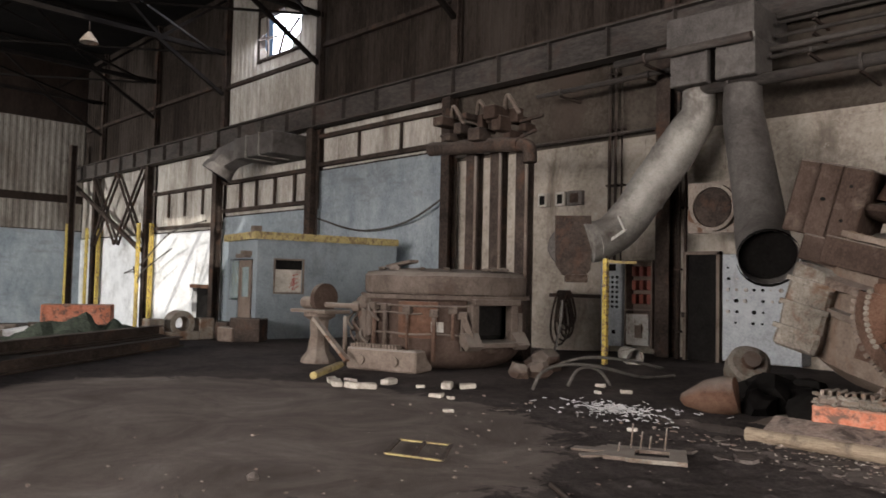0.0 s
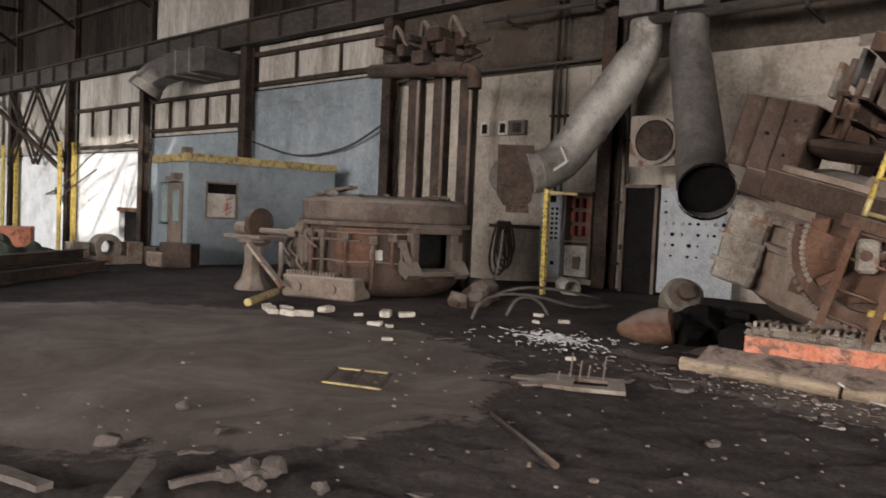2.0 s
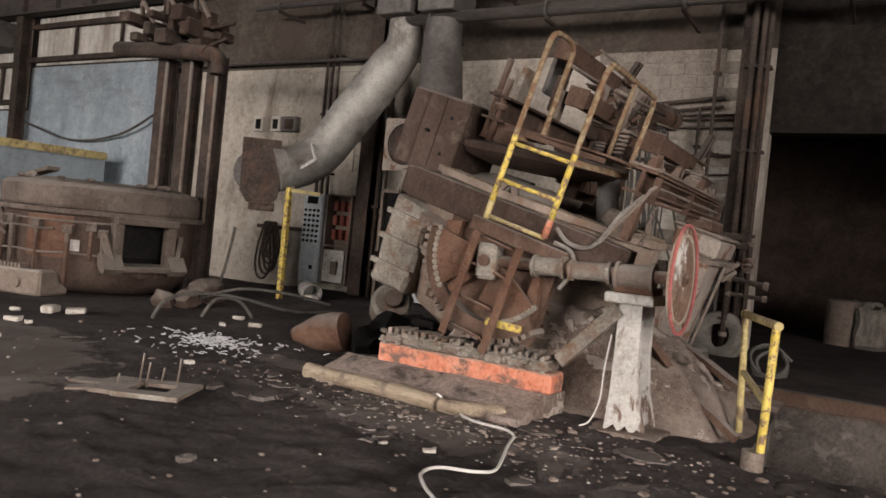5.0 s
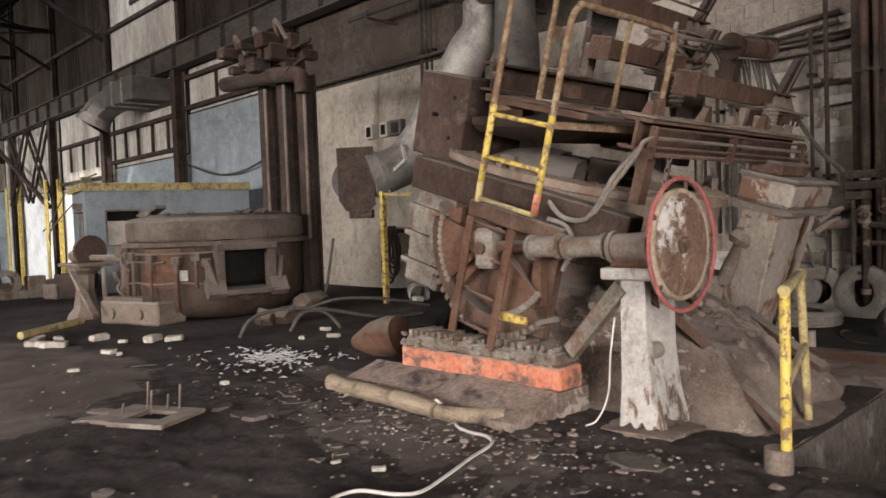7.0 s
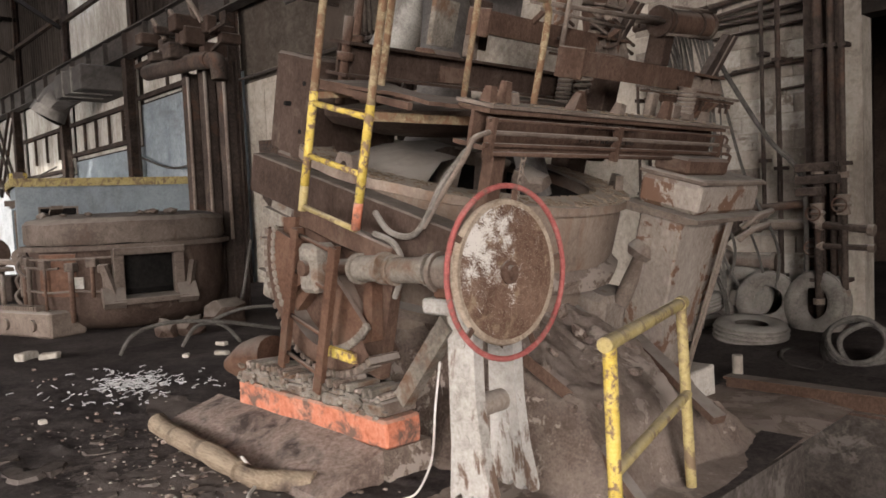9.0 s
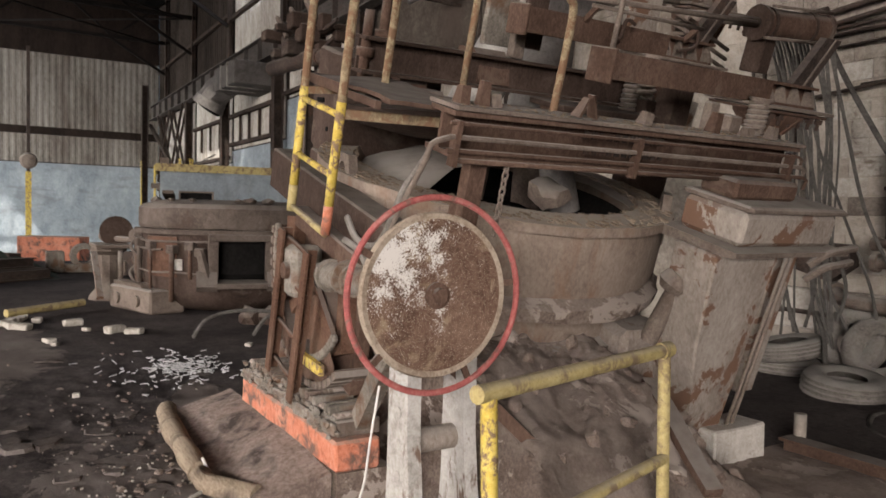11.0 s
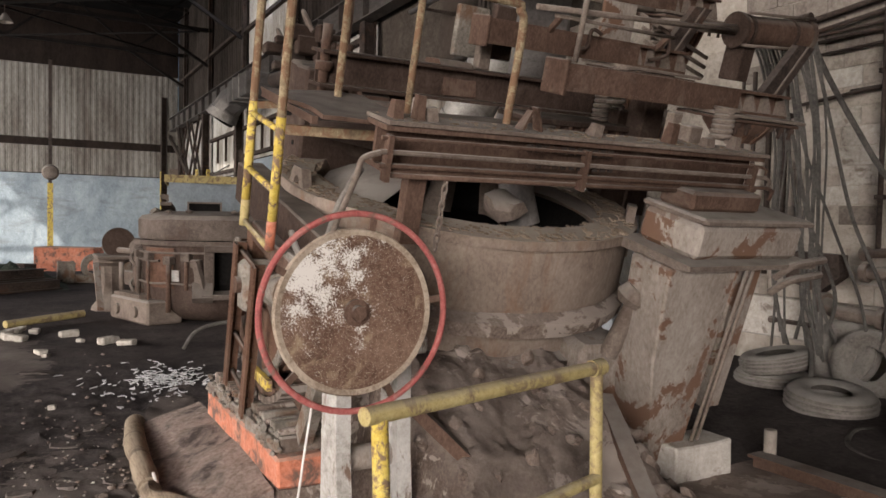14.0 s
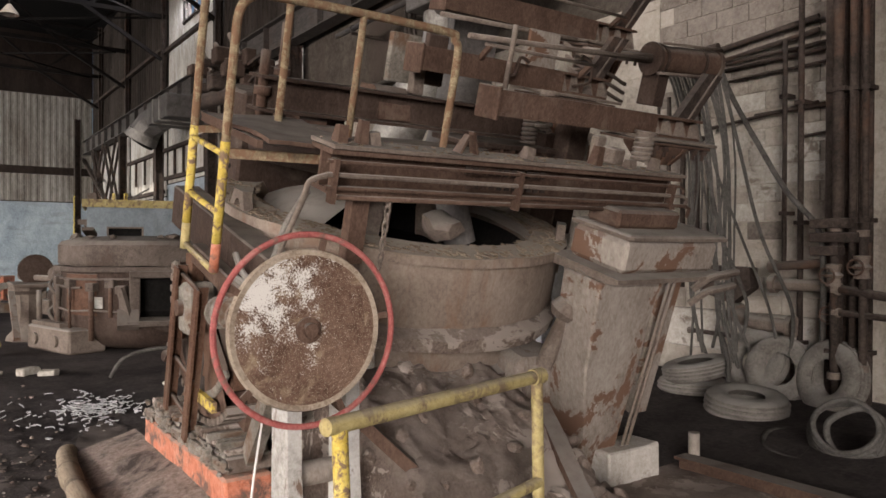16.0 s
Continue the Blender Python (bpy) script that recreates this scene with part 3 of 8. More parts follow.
def build_walls():
    # long wall, right-hand concrete bays, with the big doorway
    bm = bm_new()
    box(bm, -12.74, WY, -0.3, 0.35, WY + 0.3, 4.62)
    build_bay_blocks(structure("wall_north", bm, "concrete", "stained old concrete wall with water streaks"))
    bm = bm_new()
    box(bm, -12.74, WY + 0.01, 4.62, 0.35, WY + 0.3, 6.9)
    structure("wall_north_shade_band", bm, "upper_shade_concrete", "stained upper band of the concrete wall, darkened for shade")
    # bays round the doorway, coloured dark for the shade they lie in
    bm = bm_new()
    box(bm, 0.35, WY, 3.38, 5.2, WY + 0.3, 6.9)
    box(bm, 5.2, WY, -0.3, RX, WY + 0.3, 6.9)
    structure("wall_north_shaded", bm, "shaded_concrete", "concrete wall above the wide doorway, shade put into its colour")
    # recessed panel frames on the concrete
    bm = bm_new()
    for x0, x1, z0, z1 in ((-11.9, -7.3, 2.5, 4.5), (-5.6, -2.4, 3.7, 4.5)):
        for a in (z0, z1):
            box(bm, x0, WY - 0.02, a, x1, WY, a + 0.05)
        for a in (x0, x1):
            box(bm, a, WY - 0.02, z0, a + 0.05, WY, z1 + 0.05)
    structure("trim", bm, "concrete", "raised joints on the concrete wall")
    # left-hand bays
    wall_box("wall_north_base", -18.86, WY, -0.3, -12.74, WY + 0.3, 2.0, "blue", "faded blue painted wall base")
    blue = wall_box("wall_north_blue", -18.86, WY + 0.012, 2.0, -12.74, WY + 0.3, 4.95, "blue", "faded blue painted block wall")
    build_blocks(blue)
    wall_box("wall_north_lower", -24.98, WY, -1.3, -18.86, WY + 0.3, 3.75, "blue", "faded blue painted block wall")
    bm = bm_new()
    box(bm, EX - 0.3, WY, -1.3, -27.3, WY + 0.3, 3.3)
    box(bm, -25.5, WY, -1.3, -24.98, WY + 0.3, 3.3)
    box(bm, -27.3, WY, 1.05, -25.5, WY + 0.3, 3.3)
    structure("wall_north_far", bm, "white_wall", "whitewashed wall with a low doorway")
    bm = bm_new()
    box(bm, EX - 0.3, WY + 0.06, 3.3, -24.98, WY + 0.3, 6.9)
    box(bm, -24.98, WY + 0.06, 3.75, -18.86, WY + 0.3, 6.9)
    box(bm, -18.86, WY + 0.06, 4.95, -12.74, WY + 0.3, 6.9)
    structure("wall_north_backing", bm, "siding_dark", "sooty wall backing")
    bm = bm_new()
    corrugated(bm, -31.0, -25.1, 3.35, 6.3, WY + 0.03)
    corrugated(bm, -40.0, -31.2, 3.35, 6.3, WY + 0.03)
    corrugated(bm, -24.9, -19.0, 3.8, 6.3, WY + 0.03)
    corrugated(bm, -18.7, -12.9, 5.0, 6.3, WY + 0.03)
    structure("wall_north_siding", bm, "siding", "weathered pale corrugated wall siding")
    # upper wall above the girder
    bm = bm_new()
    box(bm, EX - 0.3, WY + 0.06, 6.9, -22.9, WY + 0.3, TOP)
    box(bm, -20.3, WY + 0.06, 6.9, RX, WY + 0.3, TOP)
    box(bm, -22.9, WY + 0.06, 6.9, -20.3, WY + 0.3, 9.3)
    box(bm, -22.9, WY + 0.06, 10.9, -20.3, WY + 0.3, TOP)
    structure("wall_north_upper", bm, "siding_dark", "sooty upper wall with a broken window, darkened for shade")
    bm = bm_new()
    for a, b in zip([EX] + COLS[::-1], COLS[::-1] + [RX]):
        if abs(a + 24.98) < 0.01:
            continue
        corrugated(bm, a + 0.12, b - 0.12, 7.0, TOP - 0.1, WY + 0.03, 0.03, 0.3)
    structure("wall_north_upper_siding", bm, "siding_dark", "sooty corrugated upper siding, darkened for shade")
    # paler siding in this bay stands for the light from the window
    bm = bm_new()
    corrugated(bm, -24.86, -18.98, 6.95, 9.2, WY + 0.03, 0.03, 0.3)
    corrugated(bm, -24.86, -23.0, 9.2, TOP - 0.1, WY + 0.03, 0.03, 0.3)
    corrugated(bm, -20.2, -18.98, 9.2, TOP - 0.1, WY + 0.03, 0.03, 0.3)
    structure("wall_north_window_lit_panel", bm, "siding", "streaked corrugated panel, window light put into its pale colour")
    # far end wall: blue below, siding above, dark band between
    bm = bm_new()
    box(bm, EX - 0.3, HY, -1.3, EX, WY, 3.7)
    structure("wall_west", bm, "blue", "faded blue painted end wall")
    bm = bm_new()
    box(bm, EX - 0.3, HY, 3.7, EX - 0.05, WY, TOP)
    structure("wall_west_backing", bm, "siding_dark", "sooty end wall backing")
    bm = bm_new()
    corrugated(bm, HY, WY, 3.75, 5.15, EX - 0.03, 0.016, 0.3, "y")
    corrugated(bm, HY, WY, 5.55, 9.3, EX - 0.03, 0.016, 0.3, "y")
    structure("wall_west_siding", bm, "siding_mid", "weathered pale corrugated siding on the end wall")
    wall_box("trim_band", EX - 0.05, HY, 5.15, EX + 0.06, WY, 5.55, "brown_band", "dark horizontal girt on the end wall")
    # shade above the lit part of the end wall, put in as colour
    wall_box("trim_band_upper", EX - 0.05, HY, 9.3, EX + 0.02, WY, TOP, "brown_band", "top of the end wall, darkened for the shade under the roof")
    # unseen walls added behind and at the near end, with window bands
    bm = bm_new()
    box(bm, EX, HY - 0.3, -1.3, RX, HY, 3.6)
    box(bm, EX, HY - 0.3, 9.4, RX, HY, TOP)
    for x in (EX, -30, -20, -10, 0, 10):
        box(bm, x, HY - 0.3, 3.6, x + 1.0, HY, 9.4)
    structure("wall_south", bm, "siding_dark", "unseen closing wall with an added window band")
    bm = bm_new()
    box(bm, EX, HY - 0.2, 3.6, RX, HY - 0.16, 9.4)
    structure("added_window_panes", bm, "white_wall", "added opaque panes in the unseen window band")
    bm = bm_new()
    box(bm, RX, HY, -0.3, RX + 0.3, -6.0, TOP)
    box(bm, RX, 7.0, -0.3, RX + 0.3, WY, TOP)
    box(bm, RX, -6.0, 6.4, RX + 0.3, 7.0, TOP)
    structure("wall_east", bm, "siding_dark", "unseen closing end wall with an added gate")
    bm = bm_new()
    box(bm, RX + 0.12, -6.0, -0.3, RX + 0.2, 7.0, 6.4)
    structure("added_gate_panel", bm, "white_wall", "added pale panel closing the unseen gate")
    # glowing sky outside the broken window
    bm = bm_new()
    box(bm, -24.5, WY + 1.6, 8.2, -18.5, WY + 1.65, 12.2)
    structure("backdrop", bm, SKY_GLOW, "bright overcast sky outside the window")
    # jagged leftovers of the panes
    t = thing("broken_window", "broken window with bent glazing bars and jagged panes", "window")
    for p, q in (((-22.9, 9.3), (-20.3, 9.3)), ((-22.9, 10.9), (-20.3, 10.9)), ((-22.2, 9.3), (-22.3, 10.9)), ((-21.5, 9.3), (-21.1, 10.2)), ((-22.9, 10.1), (-21.6, 9.95)), ((-20.9, 9.9), (-20.3, 10.3))):
        bm = bm_new()
        bar(bm, (p[0], WY, p[1]), (q[0], WY, q[1]), 0.07)
        part("glazing_bar", bm, "steel", t)
    for out in ([(-22.9, 10.9), (-22.3, 10.9), (-22.5, 10.3), (-22.9, 10.2)], [(-22.9, 9.3), (-22.25, 9.3), (-22.6, 9.75), (-22.9, 9.8)], [(-20.3, 9.3), (-20.3, 9.9), (-20.8, 9.6), (-20.9, 9.3)], [(-21.4, 10.9), (-20.3, 10.9), (-20.3, 10.5), (-20.9, 10.6)]):
        bm = bm_new()
        prism(bm, out, WY + 0.08, WY + 0.1)
        part("pane", bm, "siding", t)
    # roof with unseen openings added to let sun onto the far walls
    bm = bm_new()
    xs = sorted({EX - 0.3, RX + 0.3} | {v for s in SUN_OPENINGS for v in s[:2]})
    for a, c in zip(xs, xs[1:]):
        hole = [s for s in SUN_OPENINGS if s[0] <= a and c <= s[1]]
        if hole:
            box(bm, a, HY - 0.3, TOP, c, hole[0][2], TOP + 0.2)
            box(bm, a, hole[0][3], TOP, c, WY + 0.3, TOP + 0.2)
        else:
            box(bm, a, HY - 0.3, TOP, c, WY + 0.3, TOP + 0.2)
    structure("ceiling", bm, "roof", "roof deck with added sun openings, shade put into its colour")
    # the room behind the big doorway, its darkness put into brick and ceiling colours
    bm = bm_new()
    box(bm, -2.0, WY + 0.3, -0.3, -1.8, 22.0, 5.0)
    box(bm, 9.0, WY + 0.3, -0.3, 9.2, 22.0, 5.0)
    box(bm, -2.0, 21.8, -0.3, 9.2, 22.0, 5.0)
    structure("wall_back_room", bm, "brick", "brick back room walls, shade put into their colour")
    wall_box("ceiling_back_room", -2.0, WY + 0.3, 5.0, 9.2, 22.0, 5.15, "roof", "back room ceiling in a shade-black colour")
    # black sheet across the low doorway stands for the dark beyond
    wall_box("doorway_shade", -27.3, WY + 0.2, -1.3, -25.5, WY + 0.28, 1.05, "black", "black sheet for the shade in the low doorway")
    wall_box("trim_door", -27.45, WY - 0.04, 1.05, -25.35, WY + 0.02, 1.2, "rust_red", "red-brown lintel over the low doorway")


build_walls()


def build_steel():
    # crane girder on its columns
    t = thing("crane_girder", "long sooty riveted steel crane girder on wall columns", "girder")
    bm = bm_new()
    ibeam(bm, (EX + 0.2, 13.72, 6.62), (RX - 0.2, 13.72, 6.62), 0.72, 0.34, 0.035)
    part("beam", bm, "girder", t)
    bm = bm_new()
    box(bm, EX + 0.2, 13.68, 6.985, RX - 0.2, 13.76, 7.06)
    part("rail", bm, "steel", t)
    for x in np.arange(EX + 1.5, RX - 1, 1.53):
        bm = bm_new()
        box(bm, x - 0.012, 13.56, 6.29, x + 0.012, 13.70, 6.94)
        part("stiffener", bm, "girder", t)
    for x in COLS:
        c = thing("wall_column", "dark rusty steel H-column against the wall", "column", group="columns along the wall")
        base = -1.2 if x < -22 else -0.2
        bm = bm_new()
        ibeam(bm, (x, 13.80, base), (x, 13.80, 6.25), 0.30, 0.30, 0.03, up=(0, 1, 0))
        part("shaft", bm, "steel", c)
        bm = bm_new()
        ibeam(bm, (x, 13.97, 6.26), (x, 13.97, TOP), 0.16, 0.24, 0.025, up=(0, 1, 0))
        part("upper_shaft", bm, "steel", c)
        if x < -30:
            bm = bm_new()
            box(bm, x - 0.16, 13.40, base, x + 0.14, 13.46, 3.75)
            box(bm, x + 0.2, 13.80, base, x + 0.36, 13.95, 3.75)
            part("guard_plate", bm, "yellow", c, "yellow painted guard plate")
    # corner post with yellow guard
    c = thing("corner_post", "yellow painted steel post near the hall corner", "post")
    bm = bm_new()
    ibeam(bm, (-38.9, 13.2, -1.2), (-38.9, 13.2, 8.0), 0.3, 0.3, 0.03, up=(0, 1, 0))
    part("shaft", bm, "steel", c)
    bm = bm_new()
    box(bm, -39.05, 13.02, -1.2, -38.75, 13.05, 4.0)
    part("guard_plate", bm, "yellow", c, "yellow painted guard plate")
    # lattice bracing under the girder in the last bay
    t = thing("lattice_brace", "rusty steel lattice bracing below the girder", "brace")
    for x0 in (-37.0, -34.1):
        for a, b in (((x0, 6.2), (x0 + 2.9, 2.9)), ((x0, 2.9), (x0 + 2.9, 6.2))):
            for dy in (0, 0.18):
                bm = bm_new()
                bar(bm, (a[0], 13.55 + dy, a[1]), (b[0], 13.55 + dy, b[1]), 0.09)
                part("diagonal", bm, "steel", t)
    bm = bm_new()
    bar(bm, (-39.6, 13.6, 6.0), (-31.3, 13.6, 2.6), 0.16)
    part("knee", bm, "steel", t)
    # girts and window mullions on the far bays
    t = thing("wall_girts", "rusty horizontal girts and mullions across the siding", "girt")
    for x0, x1, z in ((-31, -25.1, 4.95), (-31, -25.1, 3.45), (-24.9, -19, 4.95), (-24.9, -19, 3.9), (-18.7, -12.9, 5.05), (-18.7, -12.9, 5.95),
                      (-24.9, -19, 8.6), (-18.7, -12.9, 8.9), (-12.6, -6.8, 8.9), (-39.5, -25.2, 8.8)):
        bm = bm_new()
        box(bm, x0, 13.92, z, x1, 14.06, z + 0.13)
        part("girt", bm, "steel", t)
    for x in (-29.6, -28.1, -26.6, -23.7, -22.6, -21.4, -20.2):
        bm = bm_new()
        box(bm, x, 13.98, 3.95, x + 0.09, 14.06, 4.95)
        part("mullion", bm, "steel", t)
    for x in (-16.8, -14.9):
        bm = bm_new()
        box(bm, x, 13.98, 5.18, x + 0.06, 14.06, 5.95)
        part("mullion", bm, "steel", t)
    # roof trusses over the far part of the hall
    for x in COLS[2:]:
        t = thing("roof_truss", "riveted steel roof truss, darkened for the roof shade", "truss", group="roof trusses")
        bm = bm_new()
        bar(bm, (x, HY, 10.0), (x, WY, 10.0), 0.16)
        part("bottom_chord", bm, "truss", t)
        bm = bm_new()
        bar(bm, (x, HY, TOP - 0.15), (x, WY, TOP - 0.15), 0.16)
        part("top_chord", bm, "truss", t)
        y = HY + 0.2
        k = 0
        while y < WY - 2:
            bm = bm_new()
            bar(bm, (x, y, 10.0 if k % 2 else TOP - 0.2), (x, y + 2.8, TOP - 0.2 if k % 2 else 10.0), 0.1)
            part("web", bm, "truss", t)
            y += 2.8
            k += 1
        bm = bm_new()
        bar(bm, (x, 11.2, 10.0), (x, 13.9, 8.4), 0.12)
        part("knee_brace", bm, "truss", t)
    t = thing("roof_bracing", "crossed rods below the roof trusses", "brace")
    for a, b in zip(COLS[2:], COLS[3:]):
        for y0, y1 in ((-2, 5.5), (5.5, 13.5)):
            for p, q in (((a, y0), (b, y1)), ((a, y1), (b, y0))):
                bm = bm_new()
                bar(bm, (*p, 9.9), (*q, 9.9), 0.07)
                part("rod", bm, "truss", t)


build_steel()


def build_end_wall_things():
    t = thing("yellow_pillar", "tall yellow steel pillar before the end wall", "post")
    bm = bm_new()
    box(bm, -37.1, 7.6, -1.0, -36.85, 7.85, 3.1)
    part("shaft", bm, "yellow", t)
    bm = bm_new()
    box(bm, -37.05, 7.65, 3.1, -36.9, 7.8, 9.0)
    part("upper_shaft", bm, "steel", t)
    bm = bm_new()
    lathe(bm, [(0, -0.3), (0.3, -0.25), (0.38, 0.0), (0.3, 0.25), (0, 0.3)], 16, pose(-36.6, 7.72, 3.6, 0, 90, 0))
    part("lamp_head", bm, "dusty", t)
    t = thing("junction_cabinet", "pale blue junction cabinet on the end wall", "cabinet")
    bm = bm_new()
    box(bm, EX, 3.5, 1.7, EX + 0.4, 4.7, 4.3, None, 0.03)
    part("body", bm, "blue", t)
    bm = bm_new()
    box(bm, EX + 0.4, 3.6, 1.8, EX + 0.43, 4.6, 4.2, None, 0.01)
    part("door", bm, "blue", t)


build_end_wall_things()

# ---------------------------------------------------------------- operator booth


def build_booth():
    m = pose(-15.16, 9.75, 0, 0, 0, -10.5)
    t = thing("control_booth", "blue painted operator booth with yellow roof edge", "booth", m)
    W, D, H = 2.15, 3.9, 2.44   # along -x, along +y
    for v in ((-0.08, 0, 0, 0, 0.42, H), (-0.08, 0.42, 0, 0, 1.22, 1.12), (-0.08, 0.42, 1.95, 0, 1.22, H), (-0.08, 1.22, 0, 0, D, H), (-W, 0, 0, -2.0, 0.08, H), (-0.28, 0, 0, -0.08, 0.08, H),
              (-2.0, 0, 1.95, -0.28, 0.08, H), (-2.0, 0, 0, -1.35, 0.08, 0.9), (-W, 0.08, 0, -W + 0.08, D, H), (-W + 0.08, D - 0.08, 0, -0.08, D, H)):
        bm = bm_new()
        box(bm, *v)
        part("wall_panel", bm, "booth", t)
    bm = bm_new()
    box(bm, -W - 0.06, -0.06, H, 0.06, D, H + 0.05)
    part("roof", bm, "dusty", t)
    bm = bm_new()
    box(bm, 0.06, -0.1, H - 0.02, 0.1, D, H + 0.16)
    box(bm, -W - 0.1, -0.1, H - 0.02, 0.06, -0.06, H + 0.16)
    part("fascia", bm, "yellow_dusty", t, "faded yellow roof edge board")
    d = part("door", _door_panel(), "dusty", t, "brown-grey door with a glazed upper half")
    bm = bm_new()
    box(bm, -1.12, 0.03, 1.0, -0.58, 0.04, 1.75)
    part("pane", bm, "glass", d)
    bm = bm_new()
    box(bm, -1.92, 0.03, 0.95, -1.42, 0.04, 1.92)
    part("side_window", bm, "glass", t)
    bm = bm_new()
    for a in (0.42, 1.18):
        box(bm, 0.0, a, 1.12, 0.03, a + 0.04, 1.95)
    for a in (1.10, 1.93):
        box(bm, 0.0, 0.42, a, 0.03, 1.22, a + 0.04)
    part("window_frame", bm, "dusty", t)
    bm = bm_new()
    box(bm, -0.07, 0.46, 1.13, -0.06, 1.18, 1.94)
    part("window_board", bm, "rubble_pale", t, "faded board behind the window")
    bm = bm_new()
    box(bm, -0.075, 0.46, 1.70, -0.03, 1.18, 1.94)
    part("window_shade", bm, "black", t)
    bm = bm_new()
    for k in range(4):
        tube(bm, curve_pts([(-0.055, 0.86 + 0.03 * k, 1.25 + 0.1 * k), (-0.052, 1.0, 1.38 + 0.06 * k), (-0.055, 0.95, 1.2 + 0.12 * k), (-0.055, 1.1, 1.3 + 0.1 * k)]), 0.012, 5)
    part("graffiti", bm, "red", t, "red scrawled paint")
    bm = bm_new()
    box(bm, -1.35, -0.07, 1.98, -0.45, 0, 2.08)
    box(bm, -0.62, -0.2, 2.02, -0.35, 0, 2.14)
    part("door_lamp", bm, "dusty", t)
    bm = bm_new()
    box(bm, -0.5, 0.0, H + 0.05, -0.28, 0.2, H + 0.32)
    part("roof_box", bm, "dusty", t)
    # junk by the booth door
    for k, (x, y, s) in enumerate(((-15.4, 9.2, 0.28), (-15.0, 9.0, 0.22), (-14.75, 9.35, 0.36), (-15.9, 9.2, 0.24))):
        bm = bm_new()
        box(bm, -s, -s * 0.8, 0, s, s * 0.8, s * 1.5, None, 0.02)
        rough_up(bm, 0.02, 4, k)
        ob = solid("crate", bm, "dusty" if k % 2 else "steel", "dusty steel junk box beside the booth", "box", "boxes beside the booth")
        ob.matrix_world = pose(x, y, 0, 0, 0, 20 * k)


def _door_panel():
    bm = bm_new()
    box(bm, -1.30, 0.01, 0.02, -0.40, 0.06, 1.0)
    box(bm, -1.30, 0.01, 1.75, -0.40, 0.06, 1.92)
    box(bm, -1.30, 0.01, 1.0, -1.12, 0.06, 1.75)
    box(bm, -0.58, 0.01, 1.0, -0.40, 0.06, 1.75)
    return bm


build_booth()

# ---------------------------------------------------------------- ducts on the wall


def build_ducts():
    t = thing("exhaust_duct", "dented galvanized exhaust duct with elbow and flat hood", "duct")
    bm = bm_new()
    line = curve_pts([(-5.6, 13.1, 5.1), (-5.63, 13.12, 4.62), (-5.85, 13.0, 4.2), (-6.3, 12.85, 3.5), (-6.74, 12.65, 2.78), (-6.93, 12.48, 2.5), (-7.06, 12.2, 2.34), (-7.22, 11.9, 2.24)], 5)
    tube(bm, line, [0.29 + 0.09 * min(1.0, i / 12) for i in range(len(line))], 22)
    rough_up(bm, 0.02, 3)
    part("pipe", bm, "duct", t)
    for p, d in (((-5.64, 13.11, 4.55), (-0.15, -0.04, -0.4)), ((-6.08, 12.93, 3.85), (-0.45, -0.17, -0.7)), ((-6.5, 12.76, 3.17), (-0.45, -0.2, -0.7)), ((-7.14, 12.05, 2.29), (-0.16, -0.3, -0.1))):
        bm = bm_new()
        dv = Vector(d).normalized()
        tube(bm, [Vector(p) - dv * 0.03, Vector(p) + dv * 0.03], 0.31 if p[2] > 4.4 else 0.4, 20)
        part("band", bm, "duct", t)
    bm = bm_new()
    HM = pose(-7.36, 11.66, 2.2, 0, 0, 35)
    prism(bm, [(-0.31, 0.55), (0.35, 0.55), (0.37, 0.10), (0.35, -0.44), (0.26, -0.55), (-0.16, -0.55), (-0.29, -0.36)], -0.03, 0.0, HM)
    rough_up(bm, 0.008, 4)
    hood = part("hood", bm, "steel", t, "flat dark steel hood plate")
    bm = bm_new()
    lathe(bm, [(0.0, 0.0), (0.36, 0.0), (0.38, 0.03), (0.38, 0.1), (0.34, 0.16), (0.0, 0.16)], 28, HM @ pose(-0.06, 0.02, -0.02, -90, 0, 0))
    part("flange", bm, "duct_dark", hood)
    bm = bm_new()
    box(bm, -0.12, -0.03, -0.68, 0.3, 0.1, -0.53, HM, 0.01)
    part("lip", bm, "rust_dark", hood)
    bm = bm_new()
    bar(bm, (-6.7, 12.2, 2.75), (-6.5, 12.1, 2.48), 0.05)
    bar(bm, (-6.5, 12.1, 2.48), (-6.85, 12.02, 2.25), 0.05)
    bar(bm, (-6.75, 12.2, 2.6), (-6.9, 12.05, 1.95), 0.05)
    part("bracket", bm, "white_paint", t)
    t = thing("dropped_duct", "smoke-grey duct hanging down with an open black mouth", "duct")
    bm = bm_new()
    line = curve_pts([(-4.75, 13.0, 5.0), (-4.74, 12.98, 4.55), (-4.62, 12.85, 4.1), (-4.2, 12.3, 2.85), (-3.95, 11.85, 2.25), (-3.64, 11.3, 1.92)], 5)
    tube(bm, line, [0.31 + 0.11 * i / (len(line) - 1) for i in range(len(line))], 22, False)
    part("pipe", bm, "duct_dark", t)
    # shade inside the duct mouth is painted as black rings and plug
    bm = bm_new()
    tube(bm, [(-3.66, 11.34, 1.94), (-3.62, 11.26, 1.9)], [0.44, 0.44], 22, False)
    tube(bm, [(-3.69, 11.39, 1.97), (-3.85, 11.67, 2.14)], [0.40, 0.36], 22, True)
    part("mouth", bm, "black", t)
    t = thing("duct_plenum", "boxy galvanized duct plenum high on the wall", "duct")
    for v in ((-6.0, 12.6, 5.75, -4.4, WY, 6.35), (-5.95, 12.65, 5.1, -5.25, 13.4, 5.75), (-5.1, 12.65, 5.1, -4.4, 13.4, 5.75)):
        bm = bm_new()
        box(bm, *v, None, 0.02)
